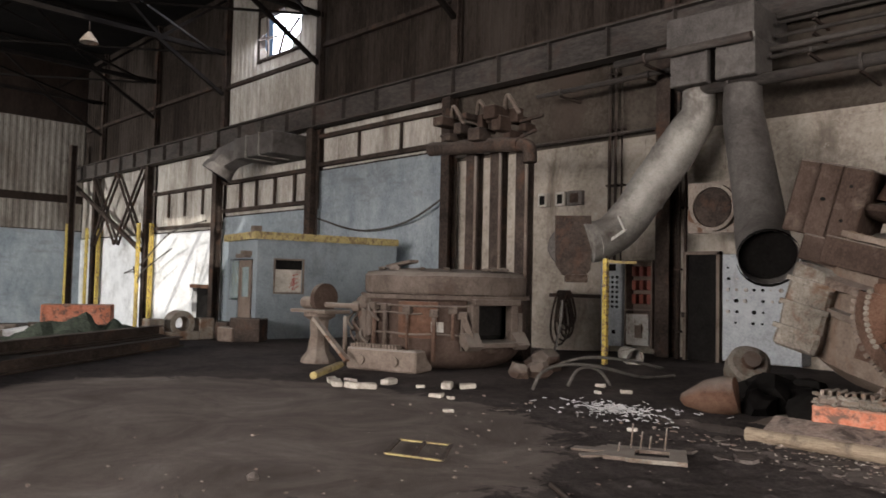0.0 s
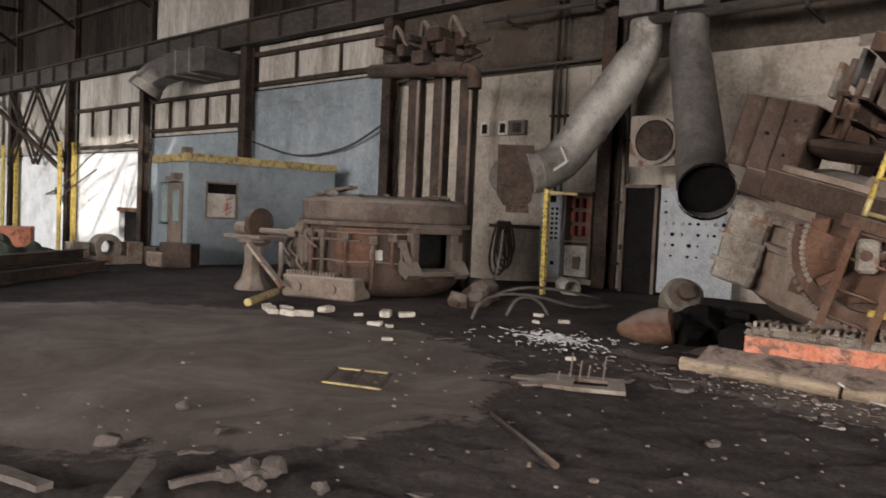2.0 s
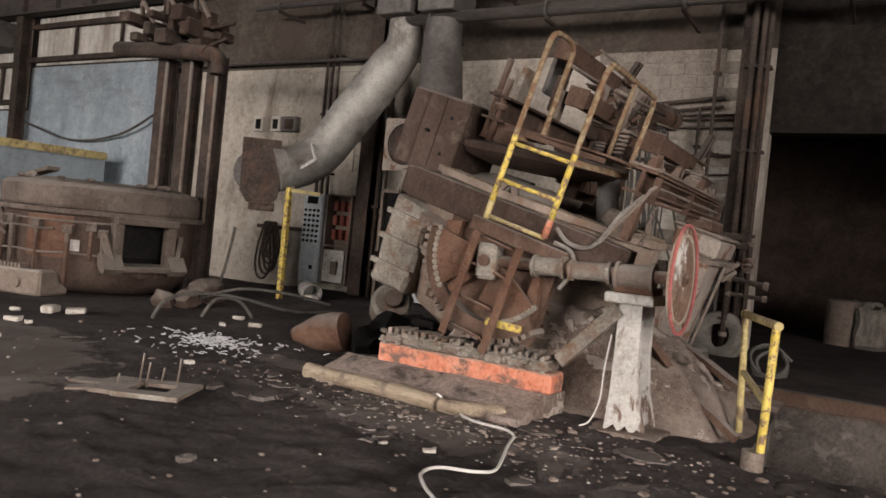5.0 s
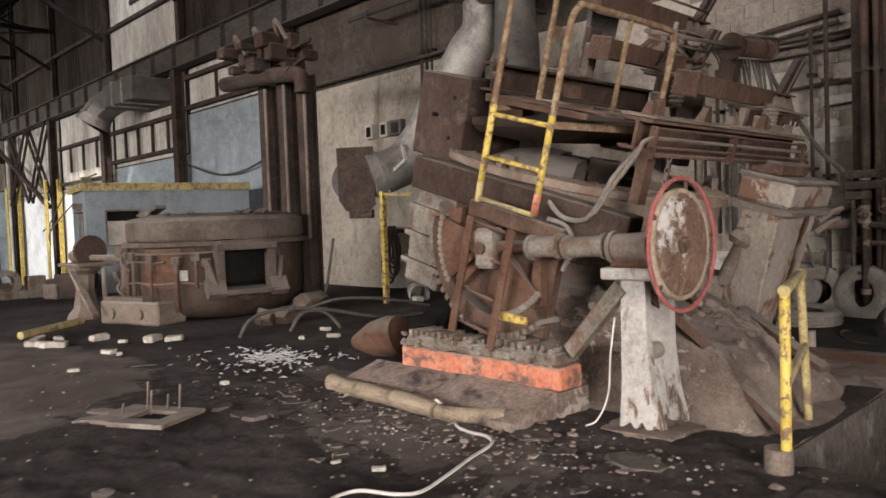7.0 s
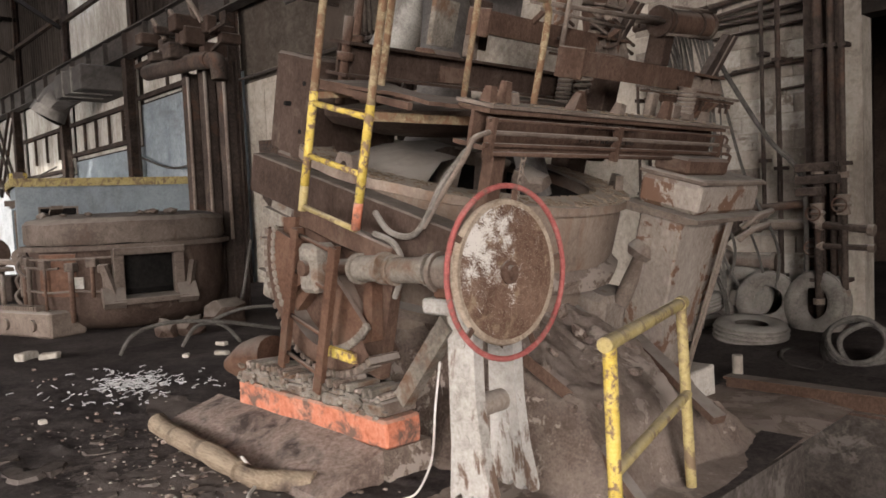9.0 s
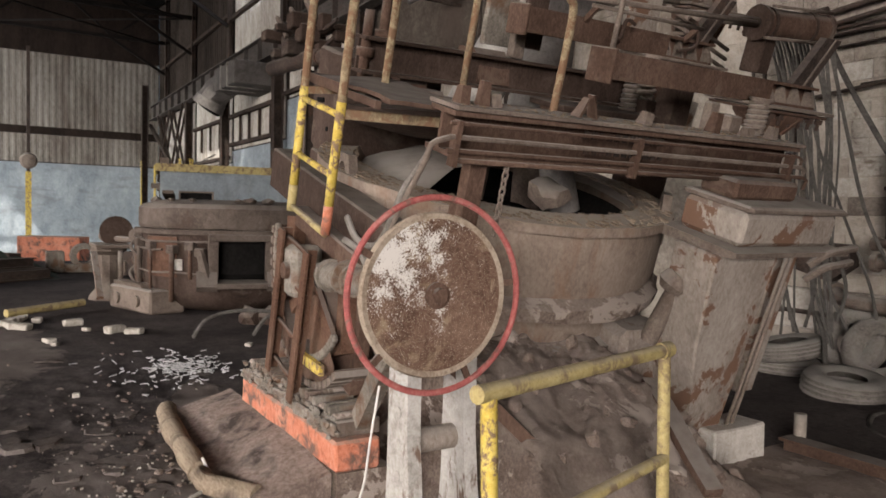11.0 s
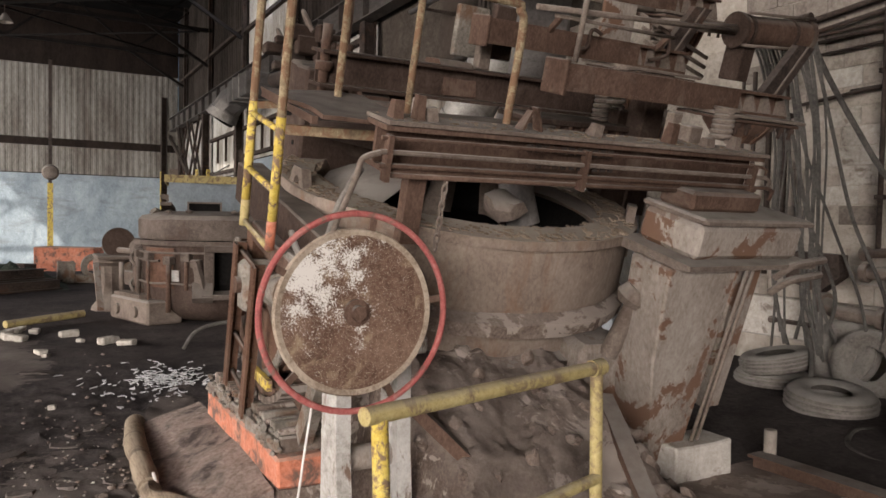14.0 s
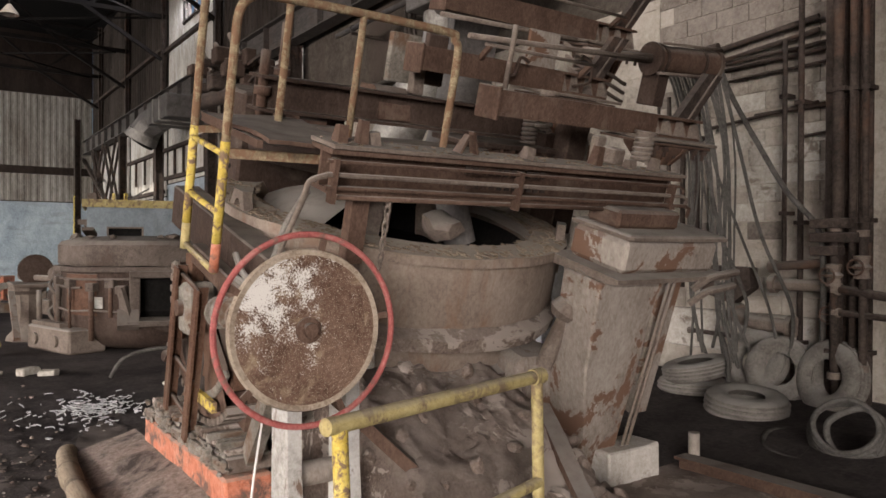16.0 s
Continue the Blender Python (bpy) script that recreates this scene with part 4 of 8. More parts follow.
        part("box_section", bm, "duct_dark", t)
    bm = bm_new()
    box(bm, -6.03, 12.57, 5.70, -4.37, 12.6, 5.78)
    part("seam", bm, "duct", t)
    t = thing("wall_vent", "square plate with a round dark vent hole", "vent")
    bm = bm_new()
    lathe(bm, [(0.36, 0), (0.36, 0.1), (0.42, 0.1), (0.42, 0.0)], 28, pose(-5.25, 13.0, 2.9, 90, 0, 0))
    box(bm, -5.75, 13.0, 2.45, -4.8, 13.06, 3.36)
    part("plate", bm, "grey_paint", t)
    # dark steel disc paints the depth of the vent hole
    bm = bm_new()
    lathe(bm, [(0.0, 0.06), (0.34, 0.06), (0.36, 0.0)], 28, pose(-5.25, 12.98, 2.9, 90, 0, 0))
    part("hole", bm, "steel", t)
    bm = bm_new()
    tube(bm, [(-5.25, 13.05, 2.9), (-5.25, WY, 2.9)], 0.3, 16)
    part("sleeve", bm, "duct_dark", t)
    # hanging hood by the far columns
    t = thing("hanging_hood", "angular dark sheet-metal exhaust hood hanging from the wall", "hood")
    bm = bm_new()
    box(bm, -21.7, 12.6, 5.4, -19.3, WY + 0.02, 6.1, None, 0.02)
    part("run", bm, "duct_dark", t)
    for x in (-20.9, -20.1):
        bm = bm_new()
        box(bm, x, 12.57, 5.37, x + 0.06, 13.72, 6.13)
        part("seam", bm, "duct", t)
    bm = bm_new()
    tube(bm, [(-21.6, 13.1, 5.75), (-22.2, 13.08, 5.74), (-22.65, 12.95, 5.6), (-22.9, 12.8, 5.3)], [0.45, 0.47, 0.48, 0.48], 8)
    part("elbow", bm, "duct_dark", t)
    bm = bm_new()
    tube(bm, [(-22.88, 12.8, 5.32), (-22.97, 12.68, 5.06)], [0.52, 0.56], 18)
    part("collar", bm, "duct_dark", t)
    # black disc paints the shade inside the hood's collar
    bm = bm_new()
    tube(bm, [(-22.965, 12.685, 5.07), (-22.978, 12.67, 5.045)], [0.49, 0.49], 18)
    part("opening", bm, "black", t)


build_ducts()


def build_wall_boxes():
    for x, w in ((-9.83, 0.1), (-9.33, 0.1), (-8.94, 0.16)):
        t = thing("meter_box", "small square steel meter box on the concrete wall", "box", None, "meter boxes on the wall")
        bm = bm_new()
        box(bm, x - w - 0.03, WY - 0.14, 3.26, x + w + 0.03, WY, 3.58, None, 0.01)
        b = part("case", bm, "duct_dark" if w > 0.12 else "siding", t)
        bm = bm_new()
        box(bm, x - w * 0.7, WY - 0.152, 3.31, x + w * 0.7, WY - 0.14, 3.52)
        part("face", bm, "rust_dark" if w > 0.12 else "black", b)
    t = thing("hung_cable_loops", "dark cable loops hung on a wall bracket", "cable")
    bm = bm_new()
    box(bm, -9.6, WY - 0.12, 1.2, -8.0, WY, 1.28)
    part("bracket", bm, "steel", t)
    rng = random.Random(2)
    for k in range(6):
        cx, w, h = -9.3 + 0.07 * k, rng.uniform(0.1, 0.2), rng.uniform(0.35, 0.62)
        bm = bm_new()
        tube(bm, [(cx + w * math.cos(a) * (1 - 0.5 * math.sin(a)), WY - 0.16 - 0.02 * k, 1.34 - h + h * math.sin(a)) for a in np.linspace(0, math.tau, 25)], 0.024, 6, False)
        part("loop", bm, "steel", t)


build_wall_boxes()


def build_wall_pipes():
    rng = random.Random(5)
    t = thing("wall_pipes", "bundle of long rusty pipes running along the wall", "pipe")
    for z, y, r, x0, x1 in ((5.65, 13.3, 0.05, -9.5, 3.0), (5.05, 12.95, 0.10, -5.6, 5.5), (5.45, 13.1, 0.035, -4.3, 5.0), (5.85, 13.3, 0.035, -4.3, 5.0), (6.1, 13.35, 0.03, -4.3, 5.0), (4.7, 13.9, 0.03, -12.6, -6.8), (5.7, 12.5, 0.07, -7.0, -4.4)):
        bm = bm_new()
        tube(bm, [(x0, y, z), (x1, y, z)], r, 10)
        part("pipe", bm, "girder", t)
        for x in np.arange(x0 + 0.6, x1, 2.1):
            bm = bm_new()
            tube(bm, [(x, y, z), (x + 0.07, y, z)], r * 1.4, 10)
            part("coupling", bm, "girder", t)
            if y < 13.7:
                bm = bm_new()
                box(bm, x - 0.02, y, z - r - 0.05, x + 0.02, WY, z - r)
                part("bracket", bm, "steel", t)
    t = thing("wall_conduits", "vertical rusty conduits fixed to the wall", "conduit")
    for x, z0, z1, y, r in ((-8.05, 1.9, 6.2, 13.98, 0.035), (-7.9, 1.9, 6.2, 13.98, 0.03), (-7.75, 1.9, 5.8, 13.98, 0.02), (-6.3, 0.1, 6.0, 13.7, 0.045), (-6.18, 0.1, 6.0, 13.75, 0.03),
                            (-0.42, 0.1, 6.2, 13.85, 0.03), (-0.62, 1.4, 3.7, 13.9, 0.025), (0.1, 0.1, 6.1, 13.55, 0.05), (0.22, 0.1, 6.1, 13.58, 0.035), (0.31, 0.1, 6.1, 13.62, 0.03),
                            (-1.7, 1.1, 3.4, 13.95, 0.03), (-1.9, 1.1, 3.4, 13.95, 0.03), (-2.1, 1.1, 3.35, 13.95, 0.025), (-2.25, 1.1, 3.3, 13.95, 0.02)):
        bm = bm_new()
        tube(bm, [(x, y, z0), (x, y, z1)], r, 8)
        part("conduit", bm, "steel", t)
        for z in np.arange(z0 + 0.5, z1, 1.2):
            bm = bm_new()
            box(bm, x - r * 1.8, y - r * 1.2, z, x + r * 1.8, y + 0.12, z + 0.04)
            part("clamp", bm, "steel", t)


build_wall_pipes()


def build_cabinets():
    # tall switch cabinet with rows of buttons
    t = thing("switch_cabinet", "pale grey control cabinet with rows of black buttons", "cabinet")
    bm = bm_new()
    box(bm, -7.95, 13.55, 0.25, -7.45, WY, 1.98, None, 0.01)
    part("body", bm, "panel_grey", t)
    bm = bm_new()
    box(bm, -7.93, 13.53, 0.3, -7.47, 13.55, 1.95, None, 0.006)
    d = part("door", bm, "panel_grey", t)
    for i in range(4):
        for j in range(7):
            bm = bm_new()
            tube(bm, [(-7.86 + 0.105 * i, 13.53, 1.05 + 0.1 * j), (-7.86 + 0.105 * i, 13.505, 1.05 + 0.1 * j)], 0.03, 8)
            part("button", bm, "black", d)
    bm = bm_new()
    box(bm, -7.84, 13.52, 1.78, -7.58, 13.53, 1.92)
    part("meter", bm, "black", d)
    bm = bm_new()
    box(bm, -7.66, 13.52, 0.5, -7.58, 13.53, 0.58)
    part("lock", bm, "black", d)
    # open breaker cabinet
    t = thing("breaker_cabinet", "open breaker cabinet with rows of red-brown insulators", "cabinet")
    bm = bm_new()
    box(bm, -7.42, 13.9, 0.25, -6.80, WY, 2.0)
    box(bm, -7.42, 13.6, 0.25, -7.39, 13.9, 2.0)
    box(bm, -6.83, 13.6, 0.25, -6.80, 13.9, 2.0)
    box(bm, -7.39, 13.6, 1.97, -6.83, 13.9, 2.0)
    box(bm, -7.39, 13.6, 0.98, -6.83, 13.9, 1.01)
    part("body", bm, "dusty", t)
    for i in range(3):
        for j in range(3):
            bm = bm_new()
            box(bm, -7.32 + 0.17 * i, 13.7, 1.12 + 0.28 * j, -7.22 + 0.17 * i, 13.9, 1.32 + 0.28 * j, None, 0.015)
            part("breaker", bm, "insulator", t)
    bm = bm_new()
    box(bm, -7.36, 13.58, 0.3, -6.86, 13.62, 0.92)
    p = part("lower_door", bm, "white_paint", t)
    bm = bm_new()
    box(bm, -7.15, 13.55, 0.45, -7.0, 13.58, 0.7)
    part("switch", bm, "dusty", p)
    # doorway with open door and a panel full of gauges beside it
    t = thing("dark_doorway", "narrow black doorway with a steel frame", "doorway")
    # thin black sheet paints the dark inside the doorway
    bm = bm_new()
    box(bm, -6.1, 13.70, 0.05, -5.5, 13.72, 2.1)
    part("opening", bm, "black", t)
    bm = bm_new()
    box(bm, -6.16, 13.62, 0.05, -6.1, 13.75, 2.16)
    box(bm, -5.5, 13.62, 0.05, -5.44, 13.75, 2.16)
    box(bm, -6.16, 13.62, 2.1, -5.44, 13.75, 2.16)
    part("frame", bm, "dusty", t)
    bm = bm_new()
    box(bm, -6.16, 13.56, 0.9, -6.12, 13.62, 1.0)
    part("latch", bm, "steel", t)
    t = thing("gauge_panel", "grey-blue control panel covered with dials and knobs", "control panel")
    bm = bm_new()
    box(bm, -5.4, 13.66, 0.15, -4.0, WY, 2.1, None, 0.01)
    part("body", bm, "panel_grey", t)
    rng = random.Random(3)
    for i in range(8):
        for j in range(6):
            if rng.random() < 0.25:
                continue
            x, z = -5.28 + 0.155 * i + rng.uniform(-0.02, 0.02), 0.85 + 0.2 * j
            bm = bm_new()
            r = rng.choice((0.018, 0.026, 0.036))
            tube(bm, [(x, 13.66, z), (x, 13.63, z)], r, 12)
            part("dial", bm, rng.choice(("black", "white_paint", "black")), t)
    # yellow post with arm
    t = thing("yellow_post", "yellow painted steel post with a short arm", "post")
    bm = bm_new()
    box(bm, -6.66, 11.62, 0.0, -6.58, 11.70, 1.95)
    part("post", bm, "yellow", t)
    bm = bm_new()
    bar(bm, (-6.58, 11.66, 1.9), (-6.15, 11.9, 1.88), 0.05)
    part("arm", bm, "yellow_dusty", t)


build_cabinets()

# ---------------------------------------------------------------- the tilted furnace
PIVOT = (-0.87, 9.5, 1.25)
TILT = 16.0
FM = pose(*PIVOT, 0, TILT, 0)


def bolt_ring(parent, n, r, m, size, mat):
    for k in range(n):
        a = k * math.tau / n
        bm = bm_new()
        lathe(bm, [(0, 0), (size, 0), (size, size * 0.9), (0, size * 0.9)], 6, m @ pose(r * math.cos(a), r * math.sin(a), 0))
        part("bolt", bm, mat, parent)


def helix(bm, c, r, h, turns, wire):
    pts = [(c[0] + r * math.cos(t), c[1] + r * math.sin(t), c[2] + h * t / (turns * math.tau)) for t in np.linspace(0, turns * math.tau, int(turns * 12))]
    tube(bm, pts, wire, 6)


def build_furnace():
    t = thing("tilted_furnace", "rusted dust-caked arc furnace tilted on toothed rockers", "furnace", FM)
    # shell
    bm = bm_new()
    C = pose(-0.33, 0, 0)
    lathe(bm, [(0.0, -1.0), (0.75, -0.98), (1.0, -0.85), (1.08, -0.55), (1.12, 0.02), (1.20, 0.06), (1.22, 0.10), (1.22, 0.46), (1.26, 0.47), (1.26, 0.53), (1.02, 0.54), (0.98, 0.45), (0.95, 0.0)], 56, C)
    rough_up(bm, 0.012, 5)
    shell = part("shell", bm, "shell", t)
    bm = bm_new()
    lathe(bm, [(1.10, -0.08), (1.27, -0.06), (1.28, 0.02), (1.20, 0.07), (1.12, 0.05)], 56, C)
    rough_up(bm, 0.025, 7, 2)
    part("slag_band", bm, "slag", shell, "crusted slag band round the shell")
    bm = bm_new()
    lathe(bm, [(1.10, -0.36), (1.19, -0.34), (1.19, -0.28), (1.10, -0.26)], 56, C)
    part("lower_band", bm, "dusty", shell)
    for a in (-70, -40, -12, 15, 40):
        bm = bm_new()
        box(bm, 1.06, -0.05, -0.75, 1.20, 0.05, -0.28, C @ pose(0, 0, 0, 0, 0, a))
        part("bracket_plate", bm, "dusty", shell)
    # lifting lugs on the rim
    for a, tilt in ((50, 0), (-85, 0)):
        mm = C @ pose(0, 0, 0, 0, 0, a) @ pose(1.2, 0, 0.3)
        bm = bm_new()
        r = []
        prof = [(-0.11, 0), (-0.11, 0.22), (-0.06, 0.34), (0.06, 0.34), (0.11, 0.22), (0.11, 0)]
        hole = [(0.045 * math.cos(k * math.tau / 10), 0.22 + 0.07 * math.sin(k * math.tau / 10)) for k in range(10)]
        for y0 in (-0.03, 0.03):
            r.append(([bm.verts.new(mm @ Vector((y0, x, z))) for x, z in prof], [bm.verts.new(mm @ Vector((y0, x, z))) for x, z in hole]))
        for o, h in r:
            es = [bm.edges.new((o[i], o[(i + 1) % 6])) for i in range(6)] + [bm.edges.new((h[i], h[(i + 1) % 10])) for i in range(10)]
            bmesh.ops.triangle_fill(bm, edges=es, use_beauty=True)
        for i in range(6):
            bm.faces.new((r[0][0][i], r[0][0][(i + 1) % 6], r[1][0][(i + 1) % 6], r[1][0][i]))
        for i in range(10):
            bm.faces.new((r[0][1][i], r[0][1][(i + 1) % 10], r[1][1][(i + 1) % 10], r[1][1][i]))
        part("lifting_lug", bm, "dusty", shell)
    # debris on the rim
    rng = random.Random(8)
    bm = bm_new()
    for k in range(800):
        a = rng.uniform(-2.2, 1.6)
        q = C @ Vector(((rr := rng.uniform(0.98, 1.24)) * math.cos(a), rr * math.sin(a), 0.535))
        lump(bm, q, rng.uniform(0.008, 0.016) * (1.8 if k % 9 == 0 else 1), k, (1.5, 1.1, 0.5), 1)
    part("rim_debris", bm, "scale_crust", t, "ochre scale and crumbs on the rim", "stuff")
    # black bowl for the shade inside the rim, dusty shelves of old lining to either side
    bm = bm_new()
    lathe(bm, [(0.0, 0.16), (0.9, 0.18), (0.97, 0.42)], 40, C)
    part("cavity", bm, "black", t, "furnace cavity, its shade put in as black")
    for a0, a1, top in ((165, 296, 0.62), (38, 128, 0.60)):
        bm = bm_new()
        lathe(bm, [(1.0, 0.36), (1.0, 0.47), (0.9, 0.53), (0.62, top), (0.3, top + 0.02), (0.27, top - 0.08), (0.3, 0.3)], 30, C @ pose(0.02, 0.05, 0), radians(a0), radians(a1))
        rough_up(bm, 0.03, 4, a0)
        part("lining_shelf", bm, "dusty", t, "dust-covered shelf of broken lining")
    bm = bm_new()
    tube(bm, [(0.3, 0.15, 0.45), (0.16, 0.0, 0.98)], 0.11, 18)
    part("electrode_stub", bm, "duct_dark", t, "grey graphite electrode stub")
    bm = bm_new()
    lump(bm, (0.42, -0.12, 0.60), 0.12, 5, (1.2, 1, 0.8))
    part("slag_lump", bm, "dusty", t)
    bm = bm_new()
    lathe(bm, [(0.0, 0.80), (0.45, 0.76), (0.8, 0.84), (0.86, 0.90), (0.86, 0.96), (0.78, 0.96), (0.4, 1.0), (0.0, 1.02)], 48, C @ pose(-0.1, -0.1, 0.0, 4, -7, 0))
    part("lid", bm, "rust_dark", t, "red-brown rusted furnace lid raised above the rim")
    # sloping front plates below the rim
    # dark rust here also carries the shade on the furnace flank
    bm = bm_new()
    box(bm, -1.15, -1.36, 0.18, 1.05, -1.18, 0.46, None, 0.01)
    part("front_plate", bm, "rust_dark", t)
    bm = bm_new()
    box(bm, -0.35, -1.44, 0.13, 0.6, -1.36, 0.26, None, 0.01)
    part("ladder_shelf", bm, "rust", t)
    # gantry: the front beam with its pipes
    g = thing_part("gantry_beam", t)
    bm = bm_new()
    ibeam(bm, (0.86, -1.22, 1.0), (0.86, 1.42, 1.0), 0.22, 0.24, 0.025)
    part("beam", bm, "rust", g)
    bm = bm_new()
    box(bm, 0.72, -1.22, 1.115, 1.0, 1.44, 1.135)
    part("cover_strip", bm, "dusty", g)
    for k, (x, z, r) in enumerate(((1.0, 1.055, 0.010), (1.005, 0.99, 0.013), (1.005, 0.925, 0.013), (0.965, 0.872, 0.014))):
        bm = bm_new()
        e = 1.44 + 0.05 * k
        pts = [(x, -1.25, z), (x, e - 0.05, z), (x, e, z - 0.02), (x - 0.01, e + 0.005, z - 0.08)] if k < 3 else [(x, -1.16, z), (x, 1.38, z)]
        tube(bm, pts, r, 8)
        part("pipe", bm, "rust" if k != 1 else "dusty", g)
    bm = bm_new()
    tube(bm, curve_pts([(1.005, -1.25, 0.985), (1.0, -1.33, 0.95), (0.97, -1.34, 0.85), (0.86, -1.36, 0.62), (0.78, -1.38, 0.42)]), 0.015, 8)
    part("riser", bm, "dusty", g)
    for y, x in ((-1.22, 1.0), (-0.05, 1.0), (1.30, 1.0)):
        bm = bm_new()
        box(bm, x - 0.03, y, 0.85, x + 0.028, y + 0.025, 1.07)
        part("pipe_clip", bm, "rust", g)
    bm = bm_new()
    for k in range(11):
        box(bm, 0.976, -0.42 + 0.055 * k, 1.035, 0.982, -0.385 + 0.055 * k, 1.075)
        box(bm, 0.976, -0.40 + 0.055 * k, 0.955, 0.982, -0.365 + 0.055 * k, 0.99)
    part("worn_lettering", bm, "steel", g, "worn illegible raised lettering", "stuff")
    for y in (-1.02, 1.12):
        bm = bm_new()
        box(bm, 0.80, y, 0.5, 0.88, y + 0.1, 0.9)
        part("hanger_post", bm, "rust", g)
    for y, x in ((-0.85, 0.95), (1.2, 0.98)):
        for k in range(9):
            bm = bm_new()
            a = 90 * (k % 2)
            pts = [(0.016 * math.cos(u), 0, 0.028 * math.sin(u)) for u in np.linspace(0, math.tau, 9)]
            tube(bm, [pose(x, y, 0.85 - 0.042 * k, 0, 0, a) @ Vector(p) for p in pts], 0.006, 5)
            part("chain_link", bm, "dusty", g)
    # brackets and loose plates on top of the beam
    for y, h, lean, w in ((-1.14, 0.11, 0, 0.05), (-1.02, 0.15, 0, 0.04), (-0.95, 0.08, 8, 0.05), (-0.42, 0.14, -25, 0.012), (-0.30, 0.16, 20, 0.012), (0.08, 0.09, -10, 0.05), (0.66, 0.15, 0, 0.05), (0.98, 0.07, 5, 0.06), (1.22, 0.1, 0, 0.04)):
        bm = bm_new()
        prism(bm, [(-0.04, 0), (0.04, 0), (0.03, h * 0.8), (-0.015, h * 0.8)], -w * 0.55, w * 0.55, pose(0.88, y, 1.135, lean, 0, 0))
        rough_up(bm, 0.006, 9, y)
        part("bracket", bm, "rust" if h > 0.1 else "dusty", g)
    bm = bm_new()
    for k in range(150):
        lump(bm, (rng.uniform(0.75, 0.98), rng.uniform(-1.2, 1.4), 1.138), rng.uniform(0.004, 0.012), k, (1.5, 1.2, 0.5), 1)
    part("flange_grit", bm, "scale_crust", g, "ochre crumbs along the flange", "stuff")
    # second beam, higher and further back
    bm = bm_new()
    ibeam(bm, (-0.74, -1.0, 1.215), (-0.74, 1.45, 1.215), 0.24, 0.24, 0.022)
    part("inner_beam", bm, "rust_dark", t, "deep dark rusted rolled beam")
    bm = bm_new()
    box(bm, -0.70, 0.45, 1.04, -0.28, 1.42, 1.085, None, 0.008)
    part("rib_plate", bm, "rust_dark", t)
    for k in range(8):
        bm = bm_new()
        prism(bm, [(-0.62, 1.04), (-0.30, 1.04), (-0.26, 0.72), (-0.56, 0.72)], 0.5 + 0.115 * k, 0.53 + 0.115 * k)
        part("cooling_rib", bm, "rust", t)
    bm = bm_new()
    helix(bm, (-0.55, 1.33, 1.06), 0.062, 0.26, 7, 0.017)
    part("spring", bm, "dusty", t)
    bm = bm_new()
    box(bm, -0.4, 1.45, 0.62, -0.2, 1.66, 1.4, None, 0.01)
    part("mast_plate", bm, "rust_dark", t)
    bm = bm_new()
    prism(bm, [(1.62, 0.70), (2.06, 0.70), (2.1, 1.22), (1.66, 1.28)], 0.52, 0.56, pose(0, 0, 0, 0, 0, 90))
    part("shield_plate", bm, "grey_paint", t, "pale painted steel shield plate")
    bm = bm_new()
    tube(bm, curve_pts([(-0.49, 1.66, 0.95), (-0.49, 1.7, 1.14), (-0.49, 1.78, 1.18), (-0.49, 1.9, 1.18), (-0.49, 1.96, 1.12), (-0.49, 1.97, 0.75)], 5), 0.012, 6)
    part("shield_handle", bm, "dusty", t)
    # walkway plate with bent edge
    bm = bm_new()
    box(bm, -0.35, -1.46, 1.07, 0.74, -0.80, 1.09)
    bmesh.ops.subdivide_edges(bm, edges=bm.edges[:], cuts=6, use_grid_fill=True)
    rough_up(bm, 0.03, 2.5, 1)
    part("walkway_plate", bm, "rust", t, "buckled rusty walkway plate")
    bm = bm_new()
    box(bm, -0.35, -1.45, 1.03, 0.6, -1.42, 1.07)
    part("walkway_angle", bm, "rust", t)
    # yellow ladder and its hoops
    lad = thing_part("ladder", t)
    for x, base in ((-0.17, 0.30), (0.39, 0.33)):
        bm = bm_new()
        tube(bm, [(x, -1.54, base + 0.14), (x, -1.54, 1.02)], 0.026, 10)
        part("rail", bm, "yellow", lad)
        bm = bm_new()
        top = 1.78
        ln = 0.50 if x < 0 else 1.36
        top = 1.92 if x < 0 else 1.78
        tube(bm, curve_pts([(x, -1.54, 1.02), (x, -1.54, 1.5), (x, -1.53, top - 0.1), (x, -1.47, top - 0.02), (x, -1.36, top), (x, -1.54 + ln - 0.14, top), (x, -1.54 + ln - 0.04, top - 0.04), (x, -1.54 + ln, top - 0.14), (x, -1.54 + ln, 1.09)], 5), 0.024, 10)
        part("handrail", bm, "rust_yellow", lad, "rust-eaten handrail hoop")
        bm = bm_new()
        tube(bm, [(x, -1.54, base - 0.02), (x, -1.54, base + 0.14)], 0.027, 10)
        part("rail_foot", bm, "orange" if x > 0 else "yellow_dusty", lad, "orange painted ladder foot" if x > 0 else "dusty ladder foot")
    bm = bm_new()
    tube(bm, [(0.39, -0.84, 1.09), (0.39, -0.84, 1.78)], 0.02, 10)
    part("mid_post", bm, "rust_yellow", lad)
    for k, z in enumerate((0.31, 0.63, 0.95)):
        bm = bm_new()
        tube(bm, [(-0.17, -1.54, z), (0.39, -1.54, z)], 0.018, 8)
        part("rung", bm, "yellow" if k else "yellow_dusty", lad)
    bm = bm_new()
    bar(bm, (0.39, -1.52, 0.96), (0.62, -0.85, 1.0), 0.03, 0.05)
    part("stay", bm, "rust_yellow", lad)
    bm = bm_new()
    bar(bm, (-0.17, -1.52, 1.0), (-0.1, -1.1, 1.05), 0.04)
    part("stay", bm, "rust_yellow", lad)
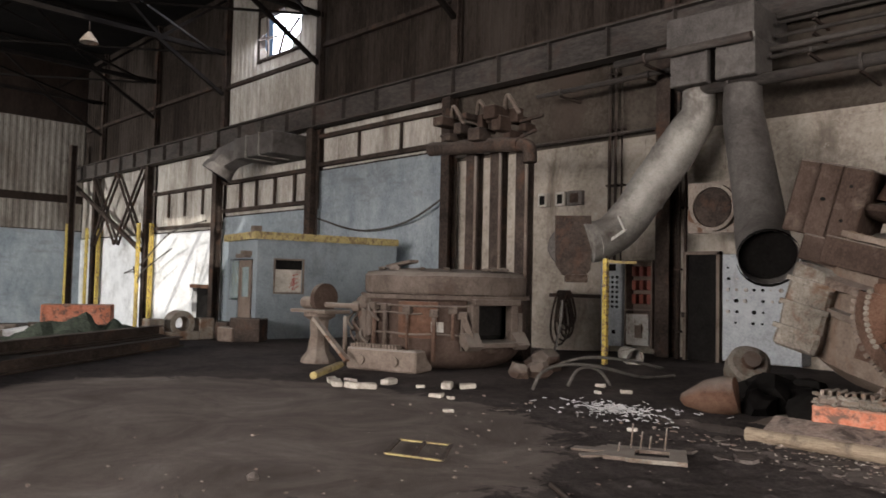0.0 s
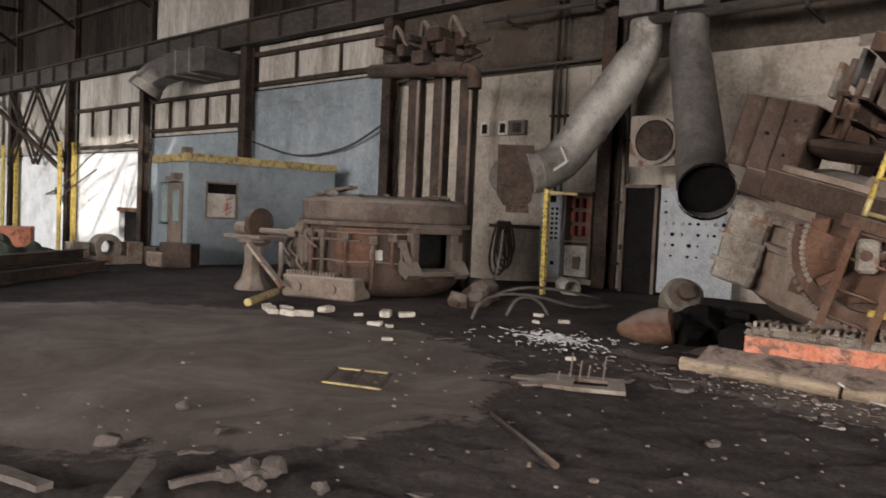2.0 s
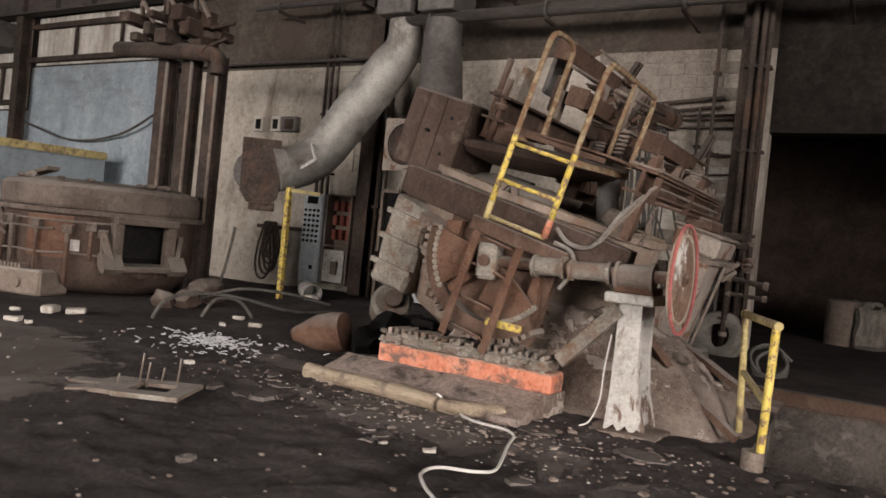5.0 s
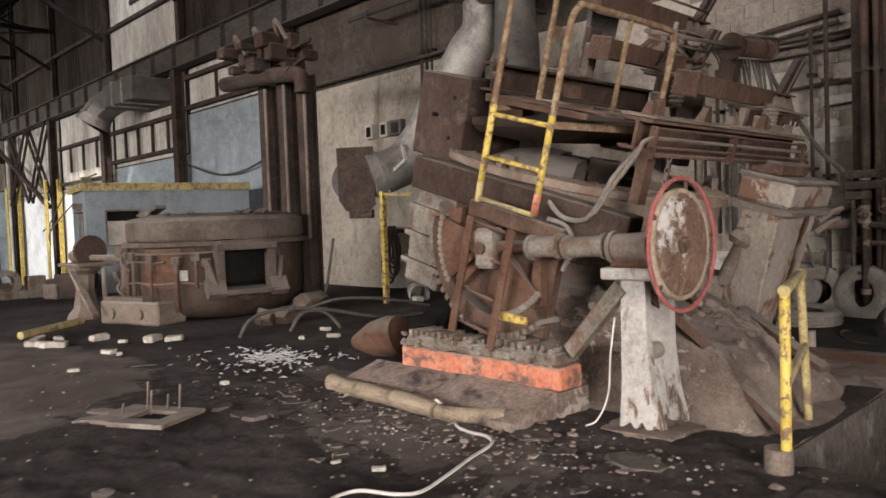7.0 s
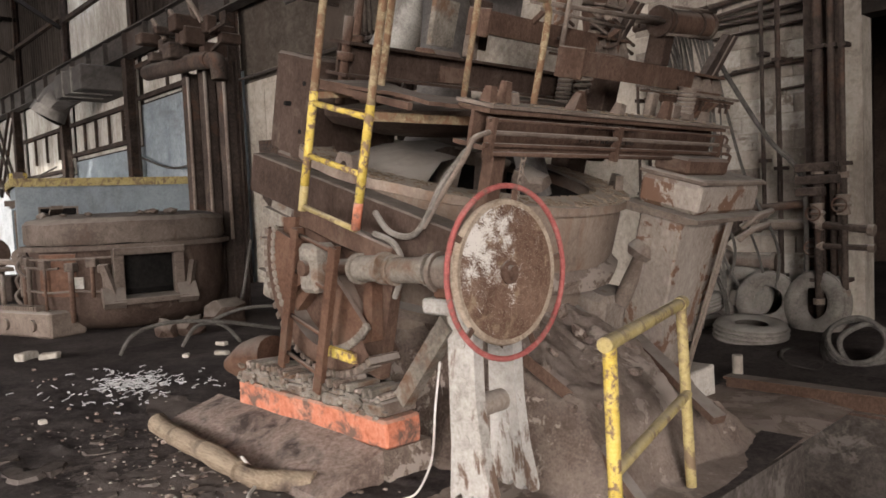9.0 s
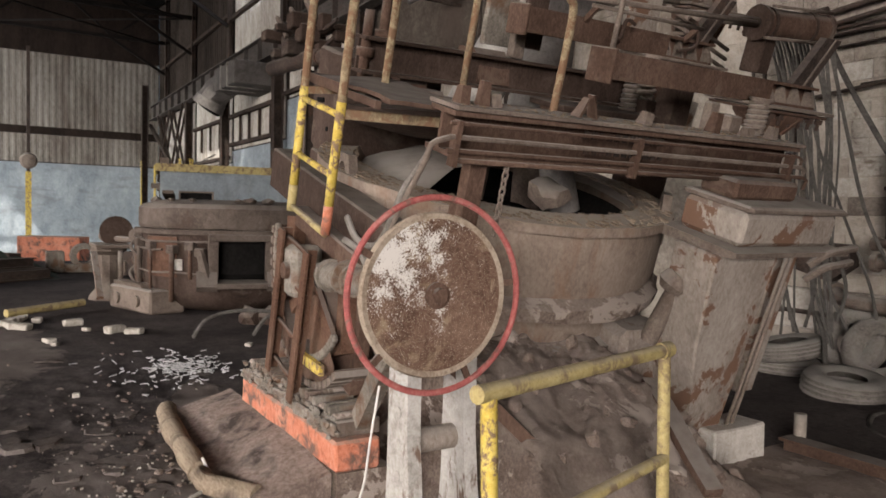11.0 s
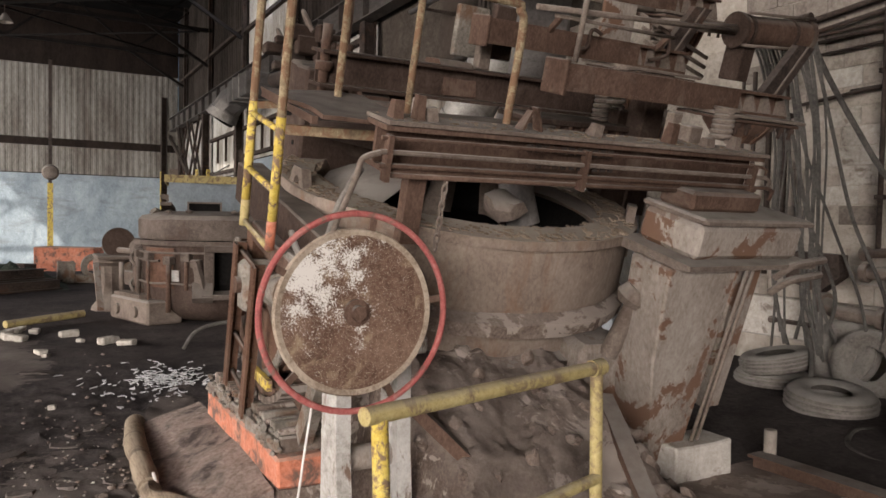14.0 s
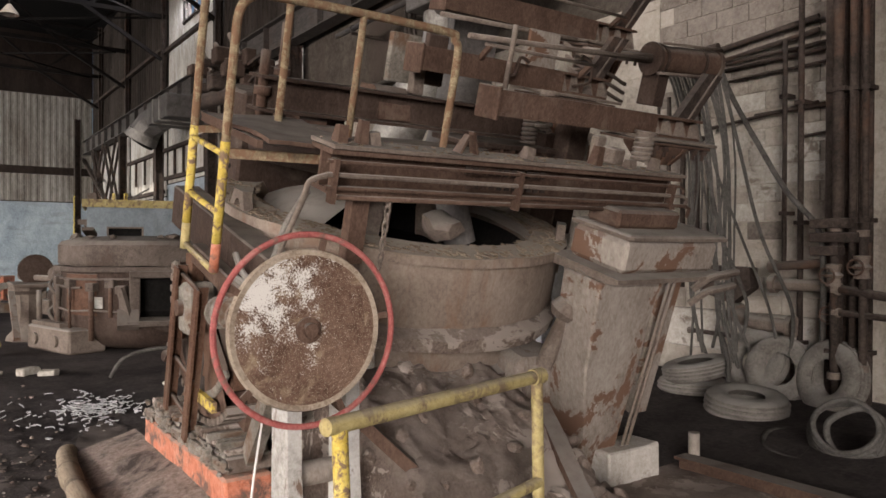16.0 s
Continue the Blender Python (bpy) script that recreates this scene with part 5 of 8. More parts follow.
    # brown lower ladder of angle iron
    lad = thing_part("lower_ladder", t)
    for x in (-0.18, 0.24):
        bm = bm_new()
        box(bm, x - 0.035, -1.58, -0.78, x + 0.035, -1.565, 0.16)
        box(bm, x - 0.035, -1.565, -0.78, x - 0.02, -1.5, 0.16)
        part("rail", bm, "rust_red", lad)
    for z in (-0.68, -0.42, -0.12, 0.12):
        bm = bm_new()
        tube(bm, [(-0.17, -1.54, z), (0.24, -1.54, z)], 0.014, 8)
        part("rung", bm, "rust_red", lad)
    bm = bm_new()
    bar(bm, (0.14, -1.49, -0.535), (0.47, -1.49, -0.47), 0.03, 0.06)
    part("toe_bar", bm, "yellow", lad, "short yellow painted bar")
    # hydraulic hose loops under the walkway
    for pts in ([(0.42, -1.44, 0.42), (0.56, -1.43, 0.34), (0.72, -1.40, 0.36), (0.80, -1.38, 0.5), (0.86, -1.36, 0.7), (0.97, -1.32, 0.9)],
                [(0.45, -1.45, 0.30), (0.6, -1.42, 0.28), (0.66, -1.38, 0.15), (0.6, -1.36, -0.05)]):
        bm = bm_new()
        tube(bm, curve_pts(pts), 0.018, 8)
        part("hose", bm, "rubber", t, "dusty rubber hose")
    # left flank: brown housing, grey block, crumpled pale casing
    hs = thing_part("housing", t)
    for x0, x1, o in ((-1.78, -1.55, 0.06), (-1.55, -1.3, 0.0), (-1.3, -1.02, -0.04)):
        bm = bm_new()
        box(bm, x0, -0.92 + o, 0.40, x1, -0.15, 1.18, None, 0.02)
        rough_up(bm, 0.012, 3, 3)
        part("panel", bm, "rust_dark", hs, "brown rusted housing panel")
    # black stubs paint the shade inside the bolt holes
    for x, z in ((-1.18, 0.62), (-1.18, 0.98), (-1.42, 0.8)):
        bm = bm_new()
        tube(bm, [(x, -0.97, z), (x, -0.9, z)], 0.018, 8)
        part("bolt_hole", bm, "black", hs)
    # grey block in dark rust, which puts the flank's shade into its colour
    bm = bm_new()
    box(bm, -1.5, -0.95, 0.14, -1.08, -0.3, 0.42, None, 0.015)
    part("grey_block", bm, "rust_dark", t)
    bm = bm_new()
    box(bm, -1.5, -0.98, -0.82, -1.04, -0.25, 0.12, None, 0.04)
    bmesh.ops.subdivide_edges(bm, edges=bm.edges[:], cuts=3, use_grid_fill=True)
    rough_up(bm, 0.045, 5, 6)
    cs = part("casing", bm, "lamina", t, "crumpled pale sheet casing")
    for z in (-0.62, -0.36, -0.1):
        bm = bm_new()
        box(bm, -1.52, -1.02, z, -1.02, -0.96, z + 0.05)
        rough_up(bm, 0.01, 6, z)
        part("casing_strap", bm, "lamina", cs)
    # dark machinery between housing and gantry
    for x, y, z, h in ((-0.9, -0.75, 0.95, 0.75), (-0.72, -0.95, 0.9, 0.6)):
        bm = bm_new()
        tube(bm, [(x, y, z), (x, y, z + h)], 0.035, 8)
        tube(bm, [(x, y, z + 0.5 * h), (x, y, z + 0.5 * h + 0.06)], 0.06, 10)
        part("standpipe", bm, "rust", t)
    for x, y, z, sx, sy, sz in ((-0.85, -0.55, 1.02, 0.16, 0.1, 0.1), (-0.6, -0.6, 0.98, 0.1, 0.2, 0.06), (-0.9, 0.1, 1.25, 0.2, 0.14, 0.12)):
        bm = bm_new()
        prism(bm, [(-sx, -sz), (sx, -sz), (sx * 0.8, sz * 0.4), (sx * 0.3, sz), (-sx * 0.7, sz)], -sy, sy, pose(x, y, z))
        rough_up(bm, 0.01, 6, x)
        part("lever_bracket", bm, "rust", t)
    # rocker with teeth and webs
    rk = thing_part("rocker", t)
    bm = bm_new()
    a0, a1, R = radians(178), radians(322), 0.70
    n = 36
    prev = None
    for k in range(n + 1):
        a = a0 + (a1 - a0) * k / n
        q = [bm.verts.new((rr * math.cos(a), y, rr * math.sin(a))) for rr, y in ((R - 0.13, -1.45), (R, -1.45), (R, -1.22), (R - 0.13, -1.22))]
        if prev:
            for i in range(4):
                bm.faces.new((prev[i], prev[(i + 1) % 4], q[(i + 1) % 4], q[i]))
        prev = q
    part("rim", bm, "rust", rk)
    for k in range(24):
        a = a0 + (a1 - a0) * (k + 0.5) / 24
        bm = bm_new()
        vs = box(bm, R - 0.01, -1.45, -0.022, R + 0.04, -1.22, 0.022, pose(0, 0, 0, 0, -math.degrees(a), 0))
        part("tooth", bm, "dusty", rk)
    # pale scalloped edges of the two inner sector plates
    for c0, c1, rad, y in ((radians(176), radians(226), 0.60, -1.47), (radians(292), radians(332), 0.56, -1.47)):
        for k in range(11):
            a = c0 + (c1 - c0) * k / 10
            bm = bm_new()
            tube(bm, [(rad * math.cos(a), y, rad * math.sin(a)), (rad * math.cos(a), y + 0.03, rad * math.sin(a))], 0.026, 7)
            part("scallop", bm, "lamina", rk)
        bm = bm_new()
        n = 14
        q = [(0.0, 0.0)] + [((rad + 0.005) * math.cos(c0 + (c1 - c0) * k / n), (rad + 0.005) * math.sin(c0 + (c1 - c0) * k / n)) for k in range(n + 1)]
        prism(bm, q, y + 0.01, y + 0.04)
        part("sector_plate", bm, "rust_red", rk)
    for out in ([(-0.05, -0.1), (-0.52, -0.18), (-0.35, -0.5)], [(0.02, -0.02), (0.42, -0.32), (-0.05, -0.52)], [(-0.6, 0.12), (-0.45, 0.16), (-0.4, -0.5), (-0.5, -0.42)], [(0.35, 0.0), (0.42, 0.02), (0.5, -0.36), (0.4, -0.42)]):
        bm = bm_new()
        prism(bm, out, -1.40, -1.30)
        part("web_plate", bm, "rust_red", rk)
    bm = bm_new()
    box(bm, -0.60, -1.32, -0.62, 0.52, -1.24, 0.2)
    part("back_plate", bm, "rust", rk)
    # electrode arms on the far side, stepping up towards the wall
    for k, (x, z, h, y0, y1, low) in enumerate(((0.42, 1.42, 0.16, 0.1, 2.12, 1.135), (-0.47, 1.62, 0.17, 0.06, 1.95, 1.2), (-1.02, 2.12, 0.19, 0.55, 2.75, 1.55))):
        arm = thing_part("electrode_arm", t)
        bm = bm_new()
        ibeam(bm, (x, y0, z), (x, y1, z), h, 0.2, 0.02)
        box(bm, x + 0.085, y0, z - h / 2 + 0.004, x + 0.097, y1 - 0.52, z + h / 2 - 0.004)
        part("beam", bm, "rust", arm)
        for y in (y1 - 0.5, y1 - 0.36, y1 - 0.2, y1 - 0.03):
            bm = bm_new()
            prism(bm, [(0.012, h / 2 - 0.02), (0.06, h / 2 - 0.02), (0.125, -h / 2 + 0.02), (0.012, -h / 2 + 0.02)], -0.009, 0.009, pose(x, y, z))
            part("gusset", bm, "dusty", arm)
        pb = z - h / 2
        for dz, g in ((0.0, 0.0), (0.03, 0.03)):
            bm = bm_new()
            box(bm, x - 0.26 + g, y1 - 0.78 + g, pb - dz - 0.024, x + 0.27 - g, y1 + 0.02 - g, pb - dz, None, 0.006)
            rough_up(bm, 0.005, 6, k + dz)
            part("base_plate", bm, "dusty" if not dz else "rust", arm)
        for j in range(7):
            y = y1 - 0.72 + 0.112 * j
            bm = bm_new()
            lathe(bm, [(0, -0.10), (0.014, -0.10), (0.014, -0.055), (0.03, -0.055), (0.03, -0.02), (0, -0.02)], 6, pose(x + 0.2, y, pb - 0.035))
            part("bolt", bm, "rust_dark", arm)
        # inverted cone with ribs below the plate
        yc = y1 - 0.38
        ch = min(0.42, pb - 0.06 - low)
        bm = bm_new()
        lathe(bm, [(0.0, 0), (0.24, 0.0), (0.235, -0.03), (0.13, -ch), (0.0, -ch)], 20, pose(x, yc, pb - 0.055))
        part("pedestal", bm, "rust", arm)
        for a in (-60, -25, 10, 45):
            bm = bm_new()
            prism(bm, [(0.12, 0.0), (0.27, 0.0), (0.15, -ch)], -0.012, 0.012, pose(x, yc, pb - 0.056, 0, 0, a))
            part("rib", bm, "rust_red", arm)
        bm = bm_new()
        helix(bm, (x + 0.2, yc - 0.36, low + 0.02), 0.06, 0.2 + 0.1 * (k > 0), 6, 0.017)
        part("spring", bm, "dusty", arm)
        bm = bm_new()
        lathe(bm, [(0, 0), (0.085, 0), (0.085, 0.018), (0, 0.018)], 16, pose(x + 0.2, yc - 0.36, low + 0.22 + 0.1 * (k > 0)))
        part("spring_cap", bm, "dusty", arm)
        # clamp block at the electrode end
        bm = bm_new()
        box(bm, x - 0.11, y0 - 0.03, z - 0.11, x + 0.12, y0, z + 0.1, None, 0.008)
        part("end_block", bm, "rust", arm)
        # leaning dark strap with a bright edge, past the plate
        bm = bm_new()
        prism(bm, [(y1 - 0.22, h / 2), (y1 - 0.02, h / 2), (y1 + 0.2, h / 2 + 0.36), (y1 + 0.02, h / 2 + 0.36)], -0.03, 0.03, pose(x, 0, z, 0, 0, 90))
        part("fin", bm, "steel", arm)
        bm = bm_new()
        bar(bm, (x + 0.034, y1 - 0.1, z + h / 2), (x + 0.034, y1 + 0.12, z + h / 2 + 0.36), 0.008, 0.014)
        part("fin_edge", bm, "dusty", arm)
        # guide rod on small knuckles alongside the upper arms
        if k:
            bm = bm_new()
            tube(bm, [(x + 0.2, y0 + 0.45, z + 0.17), (x + 0.2, y1 - 0.3, z + 0.17)], 0.014, 8)
            part("guide_rod", bm, "dusty", arm)
            for yy in (y0 + 0.5, y1 - 0.36):
                bm = bm_new()
                bar(bm, (x + 0.09, yy, z + h / 2 - 0.02), (x + 0.2, yy, z + 0.17), 0.025, 0.04)
                part("knuckle", bm, "rust", arm)
        if k:
            bm = bm_new()
            box(bm, x - 0.1, y1 - 0.6, 0.2, x + 0.1, y1 - 0.34, low, None, 0.01)
            part("mast", bm, "rust_dark", arm)
    # round actuator beyond the top arms
    bm = bm_new()
    tube(bm, [(-0.5, 2.55, 1.96), (-0.45, 3.35, 2.02)], 0.125, 20)
    act = part("actuator", bm, "rust", t)
    for y, r in ((2.53, 0.15), (2.62, 0.14), (3.12, 0.14), (3.33, 0.15)):
        bm = bm_new()
        tube(bm, [(-0.5 + 0.06 * (y - 2.55), y, 1.96 + 0.075 * (y - 2.55)), (-0.5 + 0.06 * (y - 2.52), y + 0.03, 1.96 + 0.075 * (y - 2.52))], r, 20)
        part("flange", bm, "rust_dark", act)
    bm = bm_new()
    tube(bm, [(-0.55, 1.75, 1.9), (-0.5, 2.55, 1.96)], 0.045, 10)
    part("piston_rod", bm, "dusty", act)
    for p, q in (((-0.36, 2.5, 2.1), (-0.34, 3.3, 2.16)), ((-0.36, 2.5, 1.84), (-0.34, 3.3, 1.9))):
        bm = bm_new()
        tube(bm, [p, q], 0.013, 8)
        part("tie_rod", bm, "dusty", act)
    bm = bm_new()
    box(bm, -0.62, 2.6, 1.55, -0.42, 2.75, 1.86, None, 0.01)
    part("bracket", bm, "rust_dark", act)
    # rods, lugs and thin pipes threaded between the arms
    for p, q, r in (((-0.2, 0.3, 1.82), (-0.2, 2.15, 1.92), 0.02), ((-0.9, 0.5, 1.98), (-0.9, 2.4, 2.02), 0.02), ((-0.1, 0.62, 1.5), (-0.1, 0.62, 1.95), 0.02),
                    ((-0.75, 1.7, 1.95), (-0.7, 2.5, 1.7), 0.018), ((-0.75, 1.75, 1.85), (-0.7, 2.5, 1.62), 0.018), ((-0.75, 1.8, 1.75), (-0.7, 2.5, 1.54), 0.018)):
        bm = bm_new()
        tube(bm, [p, q], r, 8)
        part("rod", bm, "dusty", t)
    for pts in ([(-0.28, 0.95, 1.72), (-0.28, 0.86, 1.74), (-0.28, 0.84, 1.62), (-0.3, 0.8, 1.6)], [(-0.3, 1.5, 1.85), (-0.3, 1.62, 1.8), (-0.3, 1.64, 1.66), (-0.34, 1.5, 1.6)]):
        bm = bm_new()
        tube(bm, curve_pts(pts), 0.014, 8)
        part("bent_pipe", bm, "rust_dark", t)
    # standing plates between the arms
    for x, y, z, sx, sy, sz, mt in ((-0.85, 1.55, 1.86, 0.02, 0.17, 0.16, "grey_paint"), (-0.9, 0.5, 1.62, 0.03, 0.1, 0.2, "rust_dark"), (-1.25, 1.1, 1.85, 0.03, 0.25, 0.22, "duct_dark"),
                                    (-0.72, 0.25, 1.5, 0.04, 0.05, 0.16, "dusty"), (-1.3, 0.45, 1.6, 0.03, 0.14, 0.2, "lamina"), (0.55, 1.0, 1.2, 0.03, 0.05, 0.1, "dusty"), (0.75, 0.95, 1.19, 0.06, 0.06, 0.055, "dusty")):
        bm = bm_new()
        box(bm, x - sx, y - sy, z - sz, x + sx, y + sy, z + sz, None, 0.01)
        rough_up(bm, 0.012, 5, y)
        part("standing_plate", bm, mt, t)
    # right-hand column cap with rounded block
    cap = thing_part("column_head", t)
    bm = bm_new()
    prism(bm, [(0.72, 0.47), (1.24, 0.47), (1.36, 0.50), (1.36, 0.53), (0.72, 0.53)], 0.55, 1.68)
    rough_up(bm, 0.01, 4)
    part("flange", bm, "dusty", cap)
    bm = bm_new()
    box(bm, 0.80, 0.66, 0.53, 1.28, 1.58, 0.74, None, 0.03)
    part("block", bm, "grey_paint", cap)
    bm = bm_new()
    box(bm, 0.76, 0.66, 0.74, 1.30, 1.66, 0.78, None, 0.03)
    part("top_plate", bm, "dusty", cap)
    bm = bm_new()
    box(bm, 0.84, 0.72, 0.78, 1.12, 1.32, 0.90, None, 0.02)
    part("upper_block", bm, "rust", cap)
    for z in (0.42, 0.52):
        bm = bm_new()
        tube(bm, curve_pts([(1.30, 1.38, z - 0.1), (1.36, 1.45, z), (1.36, 1.6, z + 0.02), (1.32, 1.8, z + 0.02)]), 0.025, 8)
        part("pipe_bend", bm, "dusty", cap)
    bm = bm_new()
    tube(bm, [(1.06, 0.62, 0.48), (1.0, 0.56, 0.12), (0.95, 0.5, -0.2)], [0.085, 0.06, 0.06], 12)
    tube(bm, [(1.02, 0.58, 0.26), (1.0, 0.56, 0.2), (0.99, 0.555, 0.16)], [0.09, 0.115, 0.09], 14)
    part("tie_pipe", bm, "dusty", cap)
    # leaning painted leg
    for out, xa, xb in (([(0.5, 0.48), (1.06, 0.48), (1.02, -0.2), (0.98, -0.95), (0.74, -0.95), (0.62, -0.4), (0.54, -0.1)], -1.28, -0.95),
                        ([(1.10, 0.48), (1.34, 0.48), (1.30, -0.5), (1.14, -0.5)], -1.24, -1.0)):
        bm = bm_new()
        prism(bm, out, xa, xb, pose(0, 0, 0, 0, 0, 90))
        bmesh.ops.bevel(bm, geom=bm.edges[:], offset=0.012, segments=1, affect="EDGES", profile=0.5)
        part("leg", bm, "grey_paint", cap, "tapered leg in peeling grey paint")
    for dy in (0.0, 0.05):
        bm = bm_new()
        tube(bm, [(1.33, 1.08 + dy, 0.5), (1.30, 1.02 + dy, -0.95)], 0.013, 8)
        part("leg_pipe", bm, "dusty", cap)
    bm = bm_new()
    box(bm, 0.6, 0.3, -0.75, 0.95, 0.72, -0.15, None, 0.04)
    bmesh.ops.subdivide_edges(bm, edges=bm.edges[:], cuts=3, use_grid_fill=True)
    rough_up(bm, 0.04, 4, 3)
    part("broken_pier", bm, "grey_paint", cap, "broken pier in flaking grey paint")


def thing_part(name, parent):
    ob = new(name)
    ob.empty_display_size = 0.05
    ob.parent = parent
    return ob


build_furnace()


def build_disc():
    t = thing("cover_disc", "round rusty disc with flaking white paint in a red ring", "disc", pose(0.71, 8.0, 1.23, 0, 90, 0))
    bm = bm_new()
    lathe(bm, [(0.0, 0.0), (0.318, 0.0), (0.318, -0.03), (0.0, -0.03)], 72)
    part("plate", bm, "disc", t)
    bm = bm_new()
    lathe(bm, [(0.315, 0.0), (0.338, 0.004), (0.345, -0.012), (0.338, -0.04), (0.315, -0.03)], 72)
    part("rim", bm, "disc_rim", t)
    bm = bm_new()
    ring = [(0.403 * math.cos(a), 0.403 * math.sin(a), 0.005) for a in np.linspace(0, math.tau, 73)]
    tube(bm, ring, 0.0135, 8, False)
    part("ring", bm, "red", t, "worn red painted ring")
    for k in range(5):
        a = 25 + 72 * k
        bm = bm_new()
        box(bm, 0.335, -0.014, -0.012, 0.395, 0.014, 0.0, pose(0, 0, 0, 0, 0, a))
        part("tab", bm, "rust", t)
    bm = bm_new()
    lathe(bm, [(0.0, 0.04), (0.03, 0.04), (0.033, 0.016), (0.056, 0.014), (0.056, 0.0)], 20)
    part("hub", bm, "rust", t)
    for k in range(3):
        bm = bm_new()
        tube(bm, [(0.036 * math.cos(2.1 * k), 0.036 * math.sin(2.1 * k), 0.0), (0.036 * math.cos(2.1 * k), 0.036 * math.sin(2.1 * k), 0.022)], 0.009, 6)
        part("bolt", bm, "rust", t)
    # shaft that carries it
    t = thing("drive_shaft", "dusty drive shaft with pale sleeves and a bearing block", "shaft")
    bm = bm_new()
    tube(bm, [(-0.95, 8.05, 1.21), (0.66, 8.0, 1.23)], 0.05, 14)
    part("shaft", bm, "rust", t)
    for a, b, r in ((-0.5, -0.22, 0.085), (-0.18, 0.16, 0.08), (0.2, 0.5, 0.10)):
        bm = bm_new()
        tube(bm, [(a, 8.03, 1.21), (a + 0.03, 8.03, 1.21), (a + 0.031, 8.03, 1.21), (b - 0.03, 8.02, 1.22), (b - 0.029, 8.02, 1.22), (b, 8.02, 1.22)], [r * 1.1, r * 1.1, r * 0.9, r * 0.9, r * 1.1, r * 1.1], 16)
        part("sleeve", bm, "lamina" if a < 0.2 else "dusty", t)
    bm = bm_new()
    box(bm, -1.0, 7.93, 1.05, -0.82, 8.12, 1.36, pose(0, 0, 0), 0.03)
    b = part("bearing_block", bm, "lamina", t)
    bm = bm_new()
    tube(bm, [(-0.91, 7.94, 1.21), (-0.91, 7.90, 1.21)], 0.05, 14)
    part("bearing_cap", bm, "rust", b)
    # white pedestal
    t = thing("pedestal", "chipped white painted steel pedestal with flared legs", "pedestal")
    for y in (8.03, 8.33):
        bm = bm_new()
        prism(bm, [(0.245, 1.0), (0.425, 1.0), (0.43, 0.55), (0.46, 0.28), (0.52, 0.03), (0.47, 0.06), (0.43, 0.0), (0.38, 0.07), (0.33, 0.01), (0.29, 0.06), (0.21, 0.0), (0.235, 0.3), (0.24, 0.6)], y, y + 0.07)
        p = part("leg", bm, "white_paint", t)
        for z in (0.35, 0.5, 0.65, 0.85):
            bm = bm_new()
            tube(bm, [(0.345, y - 0.008, z), (0.345, y + 0.004, z)], 0.028, 10)
            part("rivet", bm, "white_paint", p)
    bm = bm_new()
    tube(bm, [(0.33, 8.1, 0.5), (0.33, 8.33, 0.5)], 0.06, 12)
    part("spacer", bm, "grey_paint", t)
    bm = bm_new()
    box(bm, 0.14, 7.95, 1.0, 0.52, 8.44, 1.08, None, 0.012)
    part("cap", bm, "white_paint", t)
    bm = bm_new()
    box(bm, 0.2, 7.98, 1.08, 0.5, 8.3, 1.14, None, 0.01)
    part("saddle", bm, "rust_red", t)
    bm = bm_new()
    bar(bm, (-0.22, 8.1, 0.46), (0.25, 8.05, 0.95), 0.07, 0.11)
    part("brace", bm, "lamina", t)
    bm = bm_new()
    bar(bm, (0.28, 8.27, 0.9), (0.75, 9.0, 0.1), 0.06)
    part("brace", bm, "rust", t)


build_disc()


